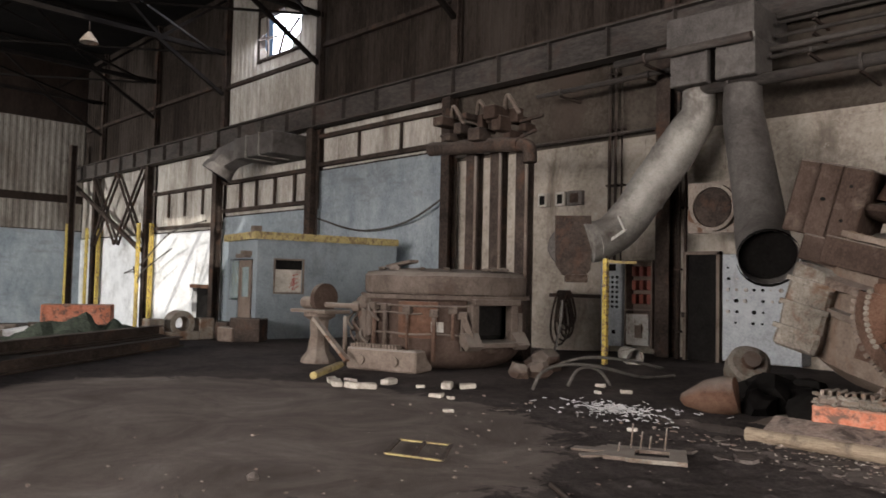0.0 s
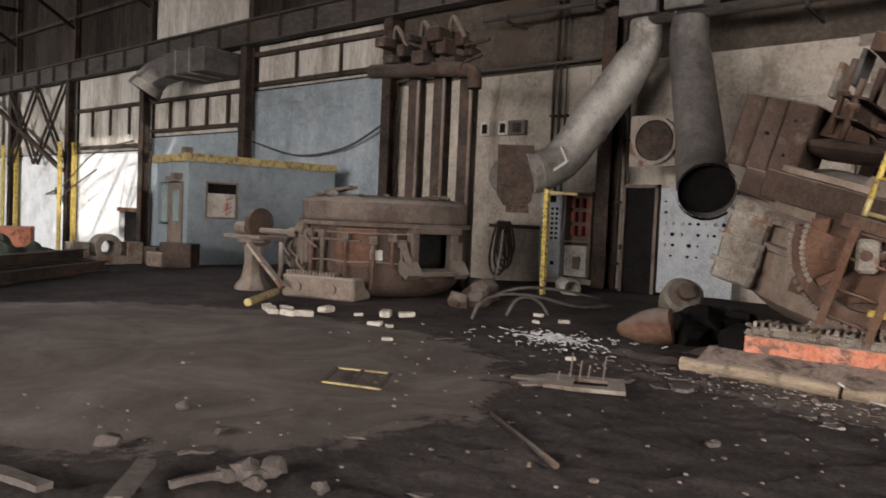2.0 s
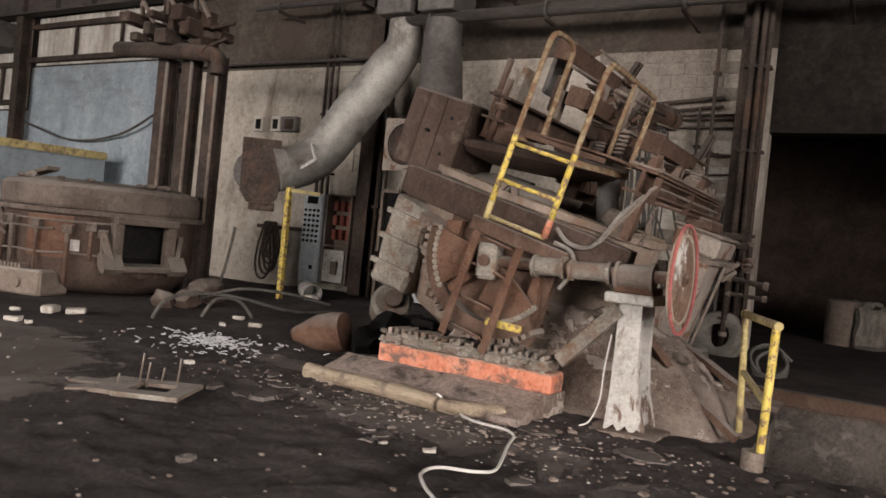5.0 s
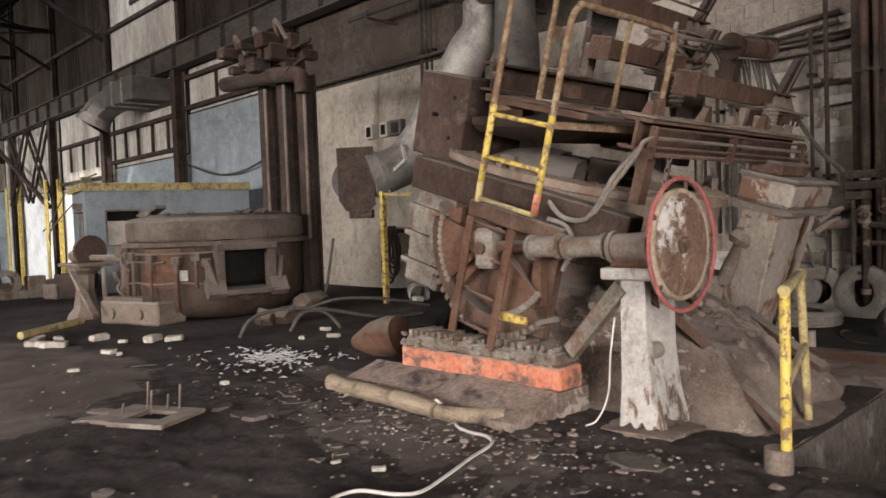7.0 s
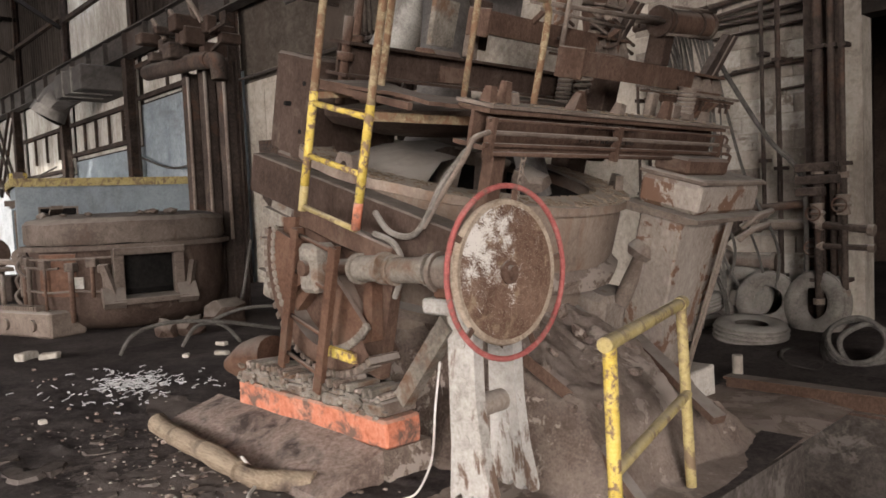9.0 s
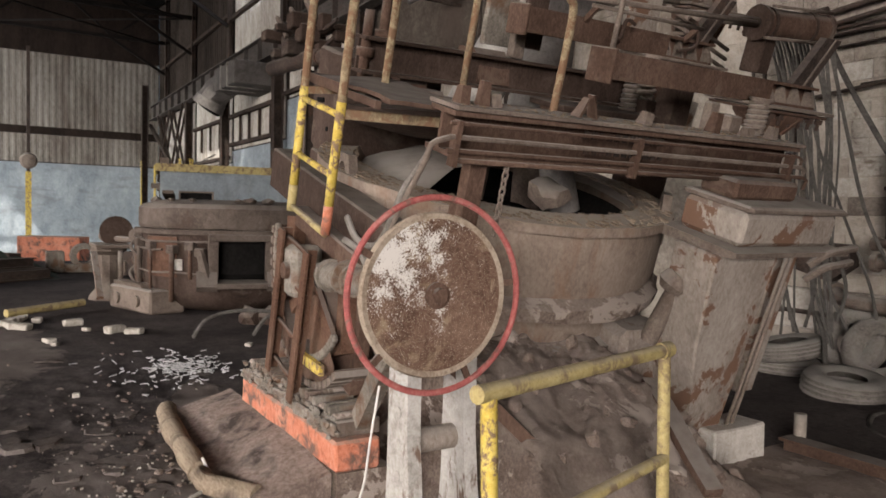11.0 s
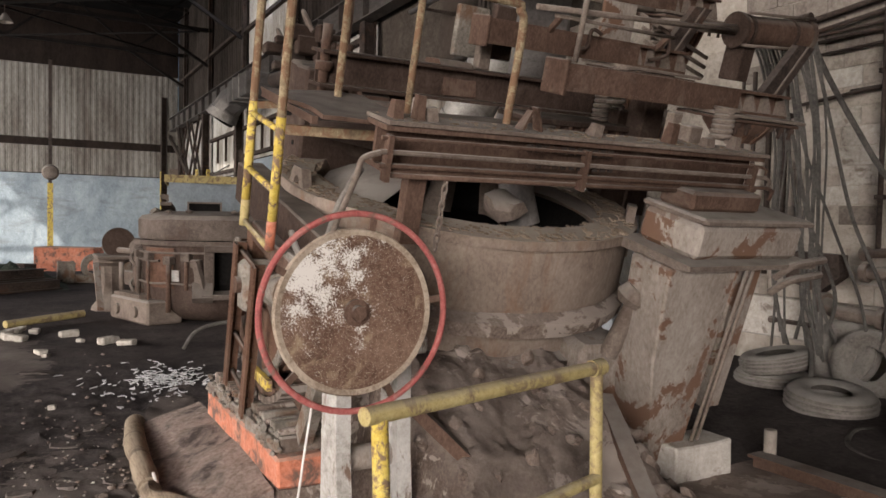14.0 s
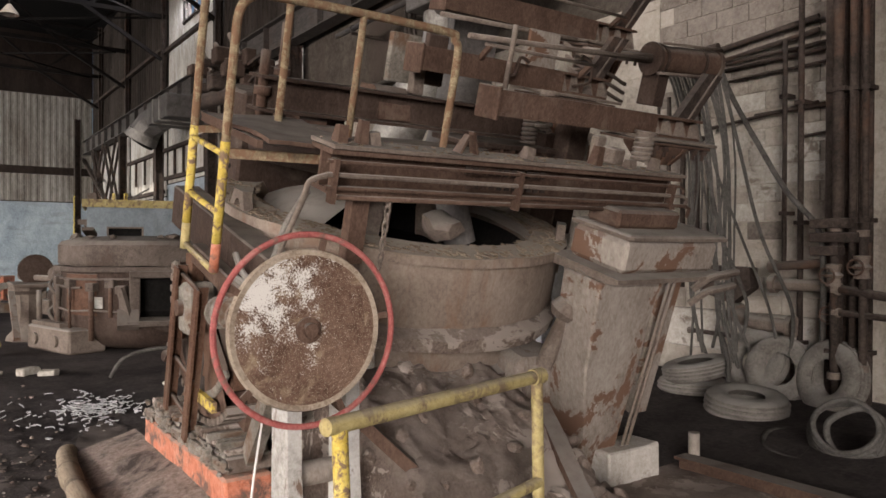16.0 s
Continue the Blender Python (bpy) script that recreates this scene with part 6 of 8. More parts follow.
def build_track():
    t = thing("rocker_track", "orange painted track beam carrying a toothed rack", "track")
    bm = bm_new()
    box(bm, -1.93, 7.96, 0.19, -0.22, 8.22, 0.36, None, 0.015)
    bmesh.ops.subdivide_edges(bm, edges=bm.edges[:], cuts=5, use_grid_fill=True)
    rough_up(bm, 0.012, 6)
    part("beam", bm, "orange", t, "orange painted beam")
    bm = bm_new()
    box(bm, -1.93, 7.97, 0.0, -0.22, 8.3, 0.19)
    rough_up(bm, 0.01, 3)
    part("footing", bm, "slag", t)
    bm = bm_new()
    box(bm, -1.88, 7.99, 0.36, -0.28, 8.25, 0.45, None, 0.01)
    part("rack", bm, "dusty", t)
    rng = random.Random(17)
    for k in range(22):
        bm = bm_new()
        x = -1.86 + 0.072 * k
        h = rng.uniform(0.035, 0.06)
        box(bm, x, 7.99, 0.45, x + 0.034, 8.24, 0.45 + h, None, 0.008)
        rough_up(bm, 0.014, 14, k)
        part("rack_tooth", bm, "lamina" if k % 3 else "slag", t)
    for k in range(8):
        bm = bm_new()
        x = -1.86 + 0.205 * k
        box(bm, x, 7.955, 0.37, x + 0.15, 7.992, 0.44, None, 0.012)
        rough_up(bm, 0.014, 9, k)
        part("lug", bm, "lamina" if k % 3 else "dusty", t)
    # crust of scale that has fallen and caked along the rack's face
    bm = bm_new()
    for k in range(110):
        x = rng.uniform(-1.9, -0.25)
        lump(bm, (x, rng.uniform(7.955, 7.995), 0.36 + rng.uniform(0.0, 0.11)), rng.uniform(0.012, 0.034), k + 9, (1.4, 0.7, 0.8), 1, 0.6)
    part("scale_crust", bm, "lamina", t, "pale crumbling scale caked on the rack", "stuff")
    # wooden sleeper kerb and stained slab in front of it
    bm = bm_new()
    tube(bm, curve_pts([(-2.35, 7.52, 0.06), (-1.8, 7.46, 0.07), (-1.2, 7.44, 0.07), (-0.95, 7.43, 0.06)], 5), 0.068, 12)
    rough_up(bm, 0.018, 6)
    solid("timber_kerb", bm, "timber", "charred round timber kerb lying on the floor", "timber")
    bm = bm_new()
    tube(bm, curve_pts([(-0.92, 7.43, 0.06), (-0.7, 7.45, 0.06), (-0.45, 7.62, 0.06)], 5), 0.06, 10)
    rough_up(bm, 0.02, 6, 2)
    solid("timber_kerb", bm, "timber", "short broken timber kerb lying on the floor", "timber")
    bm = bm_new()
    vs = box(bm, -2.25, 7.5, -0.08, -0.25, 7.965, 0.055)
    bmesh.ops.subdivide_edges(bm, edges=bm.edges[:], cuts=9, use_grid_fill=True)
    for v in bm.verts:
        if v.co.z > 0.0:
            v.co.z += 0.15 * (v.co.y - 7.5) / 0.47
    rough_up(bm, 0.03, 2.6, 4)
    solid("stained_slab", bm, "slab", "reddish stained worn concrete slab before the furnace", "slab")
    bm = bm_new()
    box(bm, 0.12, 7.9, -0.05, 0.65, 8.35, 0.03)
    bmesh.ops.subdivide_edges(bm, edges=bm.edges[:], cuts=4, use_grid_fill=True)
    rough_up(bm, 0.03, 4)
    solid("footing_slab", bm, "slag", "broken concrete footing under the pedestal", "slab")


build_track()


def build_flags():
    rng = random.Random(31)
    spots = [(-1.5, 7.1, 0.22), (0.7, 7.45, 0.24), (-2.2, 7.05, 0.16), (-0.1, 7.5, 0.2)]
    spots += [(rng.uniform(-3.2, 0.3), rng.uniform(6.35, 7.35), rng.uniform(0.06, 0.15)) for _ in range(22)]
    for k, (x, y, s) in enumerate(spots):
        bm = bm_new()
        out = [(s * rng.uniform(0.7, 1.15) * math.cos(a), s * rng.uniform(0.45, 0.8) * math.sin(a)) for a in np.linspace(0, math.tau, 8)[:-1]]
        lo = [bm.verts.new((u, v, -0.02)) for u, v in out]
        hi = [bm.verts.new((u * 0.85, v * 0.85, 0.006)) for u, v in out]
        bm.faces.new(hi)
        for i in range(7):
            bm.faces.new((lo[i], lo[(i + 1) % 7], hi[(i + 1) % 7], hi[i]))
        bmesh.ops.subdivide_edges(bm, edges=bm.edges[:], cuts=2, use_grid_fill=True)
        rough_up(bm, 0.012, 8, k)
        solid("broken_flag", bm, "dust_patch", "broken crust of stained concrete on the floor", "concrete", "concrete crusts by the track").matrix_world = pose(x, y, ground_height(x, y) + 0.005, 0, 0, rng.uniform(0, 180))


build_flags()


def heap_height(x, y):
    """A bank that leans against the furnace and slopes down to the pit."""
    top = 0.80 - 0.42 * max(0.0, x + 0.2) - 0.9 * max(0.0, -1.15 - x)
    back = (10.12 - 0.12 * x + 0.25 * noise.noise(Vector((x * 2, 0, 3))) - y) / 0.6
    front = (y - 8.34 - 0.12 * noise.noise(Vector((x * 3, 1, 3)))) / 0.34
    right = (0.98 - x + 0.12 * noise.noise(Vector((1, y * 2, 3)))) / 0.4
    k = max(0.0, min(1.0, back, front, right))
    return max(0.0, top) * k * (2 - k)


def build_heap():
    """The slag heap under and beside the furnace."""
    bm = bm_new()
    nx, ny = 150, 116
    x0, x1, y0, y1 = -2.9, 1.2, 8.25, 11.3
    grid = []
    for i in range(nx + 1):
        row = []
        for j in range(ny + 1):
            x, y = x0 + (x1 - x0) * i / nx, y0 + (y1 - y0) * j / ny
            h = heap_height(x, y)
            # shelves of broken lining, stepping down across the bank
            step = noise.noise(Vector((x * 1.1 + y * 1.6, (y - x) * 0.5, 1))) * 4
            h += 0.09 * (math.floor(step) * 0.25) * min(1, h * 3)
            h += 0.06 * noise.noise(Vector((x * 4.2, y * 4.2, 2))) * min(1, h * 4 + 0.2)
            h += 0.035 * abs(noise.noise(Vector((x * 9, y * 9, 3)))) * min(1, h * 4 + 0.3)
            h += 0.016 * noise.noise(Vector((x * 24, y * 24, 4))) * min(1, h * 5 + 0.3)
            edge = min(i, nx - i, j, ny - j) / 11
            row.append(bm.verts.new((x, y, h * min(1, edge) + 0.04 * min(1, edge) - 0.02)))
        grid.append(row)
    for i in range(nx):
        for j in range(ny):
            bm.faces.new((grid[i][j], grid[i + 1][j], grid[i + 1][j + 1], grid[i][j + 1])).smooth = True
    tagged(solid("slag_heap", bm, "slag", "brown heap of slag and rubble below the furnace", "rubble"), kind="stuff")
    rng = random.Random(21)
    for k in range(46):
        x, y = rng.uniform(-0.6, 0.85), rng.uniform(8.5, 10.0)
        r = rng.uniform(0.015, 0.05)
        bm = bm_new()
        lump(bm, (0, 0, 0), r, k * 1.3, (1.4, 1.0, 0.8), 2, 0.5)
        ob = solid("slag_lump", bm, "slag", "rough lump of slag on the heap", "slag", "slag lumps by the furnace")
        ob.matrix_world = pose(x, y, heap_height(x, y) + 0.02 + 0.3 * r, rng.uniform(0, 90), rng.uniform(0, 90), rng.uniform(0, 90))
    for k, (p, q, w, h) in enumerate((((1.12, 8.45, 0.05), (0.35, 8.75, 0.52), 0.06, 0.06), ((1.05, 9.35, 0.28), (0.3, 9.7, 0.62), 0.09, 0.05))):
        bm = bm_new()
        bar(bm, p, q, w, h)
        bmesh.ops.subdivide_edges(bm, edges=bm.edges[:], cuts=3, use_grid_fill=True)
        rough_up(bm, 0.02, 5, k)
        solid("fallen_bar", bm, "rust", "rusty bar leaning on the slag heap", "bar", "fallen bars on the heap")


build_heap()


def build_railing():
    t = thing("pipe_railing", "bent yellow pipe railing in worn paint", "railing")
    A, B = Vector((1.39, 7.80, 1.0)), Vector((1.02, 9.01, 0.98))
    bm = bm_new()
    tube(bm, [(1.36, 7.86, -0.02), A], 0.028, 12)
    part("post", bm, "yellow", t)
    bm = bm_new()
    tube(bm, [(1.06, 9.0, 0.0), B], 0.028, 12)
    part("post", bm, "yellow_dusty", t)
    bm = bm_new()
    tube(bm, [A + Vector((0.02, -0.06, 0)), B], 0.031, 12)
    part("top_rail", bm, "yellow_dusty", t)
    bm = bm_new()
    tube(bm, [B + Vector((0.012, -0.04, 0)), B + Vector((-0.012, 0.04, 0))], 0.038, 12)
    part("elbow", bm, "yellow_dusty", t)
    bm = bm_new()
    tube(bm, [(1.36, 7.86, 0.47), (1.05, 9.0, 0.50)], 0.026, 12)
    part("mid_rail", bm, "yellow_dusty", t)
    bm = bm_new()
    tube(bm, [(1.32, 7.86, 0.0), (1.32, 7.86, 0.13)], 0.075, 12)
    part("socket", bm, "dusty", t)


build_railing()

# ---------------------------------------------------------------- the upright furnace
def build_upright_furnace():
    t = thing("upright_furnace", "rusted upright arc furnace with open charging door", "furnace", pose(-8.72, 9.75, 0))
    bm = bm_new()
    R = 1.38
    a0, a1 = radians(-8), radians(352)
    # shell, left open where the charging door is
    lathe(bm, [(0.0, 0.0), (0.72, 0.01), (0.98, 0.04), (1.15, 0.11), (1.27, 0.22), (1.35, 0.36), (R, 0.52)], 48)
    lathe(bm, [(R, 0.52), (R, 1.2), (R - 0.1, 1.22)], 44, None, radians(4), radians(334))
    lathe(bm, [(R, 1.14), (R, 1.2), (R - 0.1, 1.22)], 5, None, radians(-26), radians(4))
    shell = part("shell", bm, "rust_dark", t)
    # black liner added so the shell's inside reads as shade
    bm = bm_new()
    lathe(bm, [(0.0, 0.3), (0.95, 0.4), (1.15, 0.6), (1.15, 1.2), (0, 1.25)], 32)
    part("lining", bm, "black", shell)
    bm = bm_new()
    lathe(bm, [(0.0, 1.26), (1.4, 1.26), (1.43, 1.30), (1.43, 1.56), (1.38, 1.62), (1.1, 1.68), (0.0, 1.70)], 48)
    rough_up(bm, 0.02, 3)
    roof = part("roof_slab", bm, "furnace_dust", t, "thick dust-caked roof slab")
    bm = bm_new()
    lathe(bm, [(1.36, 1.18), (1.5, 1.18), (1.5, 1.25), (1.36, 1.25)], 48)
    part("flange", bm, "furnace_dust", t)
    rng = random.Random(4)
    for k in range(10):
        a = radians(rng.uniform(-120, 20))
        bm = bm_new()
        lump(bm, (1.2 * math.cos(a), 1.2 * math.sin(a), 1.68), rng.uniform(0.04, 0.1), k, (1.6, 1.1, 0.6), 1)
        part("roof_crumb", bm, "furnace_dust", roof)
    # door frame and chute
    M0 = pose(0, 0, 0, 0, 0, -11)
    bm = bm_new()
    for y in (-0.46, 0.34):
        box(bm, 1.30, y, 0.52, 1.46, y + 0.14, 1.16, M0, 0.01)
    box(bm, 1.30, -0.46, 1.10, 1.54, 0.48, 1.2, M0, 0.01)
    part("door_frame", bm, "furnace_dust", t)
    bm = bm_new()
    box(bm, 1.24, -0.5, 0.64, 1.52, 0.5, 0.72, M0 @ pose(0, 0, 0, 0, 8, 0), 0.01)
    part("sill", bm, "furnace_dust", t)
    bm = bm_new()
    lathe(bm, [(1.34, 0.46), (1.40, 0.6), (1.40, 1.14), (1.37, 1.15)], 8, None, radians(-78), radians(-50))
    part("skirt_panel", bm, "rust_red", t, "red-brown curved shell panel")
    for y0, y1 in ((-0.62, -0.34), (0.36, 0.62)):
        bm = bm_new()
        prism(bm, [(1.34, 0.66), (1.46, 0.66), (1.62, 0.46), (1.52, 0.38), (1.34, 0.5)], y0, y1, M0)
        part("sill_arm", bm, "furnace_dust", t)
    # pipes, clamps and plates along the front
    for k, a in enumerate((-100, -88, -70, -52, -40, -34, -118, -130)):
        A = radians(a)
        bm = bm_new()
        z0, z1 = rng.uniform(0.2, 0.6), rng.uniform(0.95, 1.2)
        tube(bm, [(1.45 * math.cos(A), 1.45 * math.sin(A), z0), (1.45 * math.cos(A), 1.45 * math.sin(A), z1)], rng.uniform(0.02, 0.045), 8)
        part("standpipe", bm, rng.choice(("furnace_dust", "rust")), t)
        bm = bm_new()
        box(bm, 1.38, -0.07, z1 - 0.12, 1.5, 0.07, z1, pose(0, 0, 0, 0, 0, a), 0.01)
        part("clamp", bm, "furnace_dust", t)
    for z, b0, b1 in ((0.62, -125, -25), (0.95, -128, -60), (1.08, -110, -25)):
        bm = bm_new()
        tube(bm, [(1.44 * math.cos(radians(a)), 1.44 * math.sin(radians(a)), z + 0.01 * math.sin(a)) for a in np.linspace(b0, b1, 14)], 0.018, 6)
        part("ring_pipe", bm, "furnace_dust", t)
    bm = bm_new()
    box(bm, 1.395, -0.10, 0.66, 1.41, 0.10, 0.82, pose(0, 0, 0, 0, 0, -50))
    part("name_plate", bm, "white_paint", t, "small blank white plate")
    bm = bm_new()
    for k in range(6):
        a = -140 + 7 * k
        box(bm, 1.35, -0.08, 0.2 + 0.07 * k, 1.6 - 0.02 * k, 0.08, 0.5 + 0.12 * k, pose(0, 0, 0, 0, 0, a), 0.02)
    rough_up(bm, 0.03, 4)
    part("valve_cluster", bm, "furnace_dust", t)
    # curved brace arms beside the door
    for a, s in ((-34, 1), (14, -1)):
        bm = bm_new()
        bar(bm, (1.48 * math.cos(radians(a)), 1.48 * math.sin(radians(a)), 0.95), (1.56 * math.cos(radians(a + 6 * s)), 1.56 * math.sin(radians(a + 6 * s)), 0.5), 0.07, 0.1)
        part("door_arm", bm, "furnace_dust", t)
    for k in range(14):
        a = radians(rng.uniform(-150, -100))
        r0 = rng.uniform(1.42, 1.62)
        z = rng.uniform(0.45, 1.15)
        bm = bm_new()
        if k % 2:
            tube(bm, curve_pts([(r0 * math.cos(a), r0 * math.sin(a), z), ((r0 + 0.1) * math.cos(a + 0.12), (r0 + 0.1) * math.sin(a + 0.12), z - 0.15), (r0 * math.cos(a + 0.22), r0 * math.sin(a + 0.22), z - 0.3)]), rng.uniform(0.02, 0.04), 8)
        else:
            lathe(bm, [(0, -0.1), (0.07, -0.1), (0.07, -0.03), (0.11, -0.03), (0.11, 0.05), (0.05, 0.06), (0, 0.1)], 10, pose(r0 * math.cos(a), r0 * math.sin(a), z, 90, 0, rng.uniform(0, 90)))
        part("valve", bm, rng.choice(("furnace_dust", "rust", "steel")), t)
    bm = bm_new()
    bar(bm, (-0.5, -0.9, 1.72), (0.35, -1.1, 1.80), 0.16, 0.05)
    part("loose_plank", bm, "furnace_dust", t)
    # gearbox block with rack before it
    g = thing("gearbox", "dusty cast-iron gearbox block with a toothed rack", "gearbox", pose(-9.25, 8.0, 0, 0, 0, 16.5))
    bm = bm_new()
    box(bm, 0.0, -0.05, 0.0, 1.35, 0.5, 0.36, None, 0.03)
    part("body", bm, "dusty", g)
    for k in range(15):
        bm = bm_new()
        box(bm, 0.05 + 0.062 * k, 0.0, 0.36, 0.085 + 0.062 * k, 0.2, 0.42)
        part("rack_tooth", bm, "dusty", g)
    for x in (0.3, 0.95):
        bm = bm_new()
        tube(bm, [(x, -0.09, 0.17), (x, -0.04, 0.17)], 0.085, 14)
        part("cover", bm, "dusty", g)
    # pedestal stand with flywheel and drive shaft
    s = thing("flywheel_stand", "dusty cast pedestal with flywheel, motor and shaft", "machine", pose(-10.15, 8.05, 0))
    bm = bm_new()
    lathe(bm, [(0.32, 0.0), (0.30, 0.08), (0.2, 0.2), (0.15, 0.5), (0.17, 0.75), (0.28, 0.82), (0.28, 0.88), (0.0, 0.88)], 8)
    part("column", bm, "dusty", s)
    bm = bm_new()
    box(bm, -0.55, -0.25, 0.88, 0.5, 0.3, 0.94, None, 0.01)
    part("table", bm, "dusty", s)
    bm = bm_new()
    tube(bm, [(-0.1, 0.12, 1.14), (0.02, 0.12, 1.14)], 0.26, 24)
    part("flywheel", bm, "rust_dark", s)
    bm = bm_new()
    tube(bm, [(-0.45, 0.0, 1.05), (-0.15, 0.0, 1.05)], 0.11, 14)
    part("motor", bm, "dusty", s)
    bm = bm_new()
    tube(bm, [(0.0, 0.12, 1.02), (1.3, 0.75, 1.0)], 0.05, 10)
    tube(bm, [(0.5, 0.36, 1.01), (0.62, 0.42, 1.01)], 0.09, 12)
    part("shaft", bm, "dusty", s)
    bm = bm_new()
    bar(bm, (0.2, -0.25, 0.80), (1.15, -0.25, 0.16), 0.09, 0.06)
    part("strut", bm, "grey_paint", s)
    bm = bm_new()
    tube(bm, [(0.62, 0.1, 0.0), (0.62, 0.1, 0.85)], 0.04, 10)
    part("prop", bm, "dusty", s)
    # mast with electrode heads behind it
    m = thing("electrode_mast", "rusty triple mast with clamp heads above the furnace", "mast")
    for x in (-9.5, -8.85, -8.2):
        bm = bm_new()
        ibeam(bm, (x, 11.3, 0.0), (x, 11.3, 4.1), 0.26, 0.24, 0.03, up=(0, 1, 0))
        part("column", bm, "steel", m)
        bm = bm_new()
        tube(bm, [(x + 0.16, 11.15, 1.2), (x + 0.16, 11.15, 4.0)], 0.03, 8)
        part("guide_rod", bm, "dusty", m)
    bm = bm_new()
    tube(bm, [(-10.4, 10.9, 4.22), (-8.6, 10.95, 4.12), (-8.05, 10.95, 4.05)], 0.14, 14)
    part("cross_tube", bm, "steel", m)
    bm = bm_new()
    tube(bm, curve_pts([(-8.05, 10.95, 4.05), (-7.85, 10.97, 3.98), (-7.82, 10.97, 3.7)]), 0.13, 12)
    part("elbow", bm, "steel", m)
    for k, x in enumerate((-9.7, -9.0, -8.3)):
        h = thing_part("clamp_head", m)
        for j in range(7):
            bm = bm_new()
            cx, cy, cz = x + rng.uniform(-0.2, 0.2), 11.05 + rng.uniform(-0.3, 0.4), 4.42 + rng.uniform(-0.18, 0.3)
            sx, sy, sz = rng.uniform(0.07, 0.2), rng.uniform(0.08, 0.25), rng.uniform(0.05, 0.15)
            box(bm, cx - sx, cy - sy, cz - sz, cx + sx, cy + sy, cz + sz, pose(0, 0, 0, 0, 0, 0), 0.02)
            part("clamp_block", bm, rng.choice(("rust_dark", "steel", "rust_dark")), h)
        bm = bm_new()
        tube(bm, curve_pts([(x - 0.1, 10.9, 4.75), (x + 0.15, 10.7, 4.95), (x + 0.35, 10.8, 4.6)]), 0.04, 8)
        part("bus_tube", bm, "dusty", h)
    for x0, z0, x1, z1 in ((-10.2, 4.5, -9.9, 4.35), (-8.1, 4.5, -7.55, 4.55), (-8.1, 4.2, -7.7, 4.3)):
        bm = bm_new()
        bar(bm, (x0, 11.0, z0), (x1, 11.0, z1), 0.05)
        part("stub", bm, "steel", m)
    # hoses and cables slumped beside it
    for pts in ([(-5.7, 8.45, 0.02), (-5.66, 8.6, 0.24), (-5.55, 8.95, 0.34), (-5.35, 9.5, 0.3), (-5.1, 10.3, 0.12), (-4.9, 10.9, 0.12)], [(-5.62, 9.15, 0.02), (-5.56, 9.3, 0.24), (-5.46, 9.48, 0.28), (-5.36, 9.62, 0.2), (-5.3, 9.75, 0.02)],
                [(-6.6, 9.8, 0.08), (-6.2, 10.3, 0.3), (-5.8, 10.9, 0.28), (-5.4, 11.5, 0.14)], [(-7.0, 10.9, 1.2), (-6.95, 10.8, 0.9), (-6.98, 10.7, 0.4), (-7.1, 10.6, 0.1)]):
        bm = bm_new()
        tube(bm, curve_pts(pts, 8), 0.024, 8)
        solid("slack_hose", bm, "cable", "dusty hose arching over the floor beside the furnace", "hose", "hoses by the furnace")
    for k, (x, y, r) in enumerate(((-6.75, 9.45, 0.15), (-6.55, 9.7, 0.17), (-7.0, 10.4, 0.26))):
        bm = bm_new()
        lump(bm, (0, 0, 0), r, k + 40, (1.2, 1, 0.9), 2, 0.45)
        solid("slag_boulder", bm, "rust_dark", "dusty boulder of slag on the floor", "slag", "slag boulders by the furnace").matrix_world = pose(x, y, r * 0.6, 0, 0, 40 * k)


build_upright_furnace()

# ---------------------------------------------------------------- tyres, pit edge and wall junk


def tyre(name, R, r, m, label):
    t = thing(name, label, "tyre", m, "discarded tyres")
    bm = bm_new()
    w = r * 0.95
    lathe(bm, [(R - 1.55 * r, -w * 0.75), (R - 1.0 * r, -w), (R - 0.3 * r, -w * 0.92), (R - 0.05 * r, -w * 0.7), (R, -w * 0.35), (R, w * 0.35), (R - 0.05 * r, w * 0.7), (R - 0.3 * r, w * 0.92), (R - 1.0 * r, w), (R - 1.55 * r, w * 0.75), (R - 0.45 * r, 0.0), (R - 1.55 * r, -w * 0.75)], 40)
    part("carcass", bm, "rubber", t)
    for k in range(3):
        bm = bm_new()
        z = (-0.4 + 0.4 * k) * w
        tube(bm, [((R + 0.002) * math.cos(a), (R + 0.002) * math.sin(a), z) for a in np.linspace(0, math.tau, 37)], 0.014, 5, False)
        part("tread_rib", bm, "rubber", t)
    return t


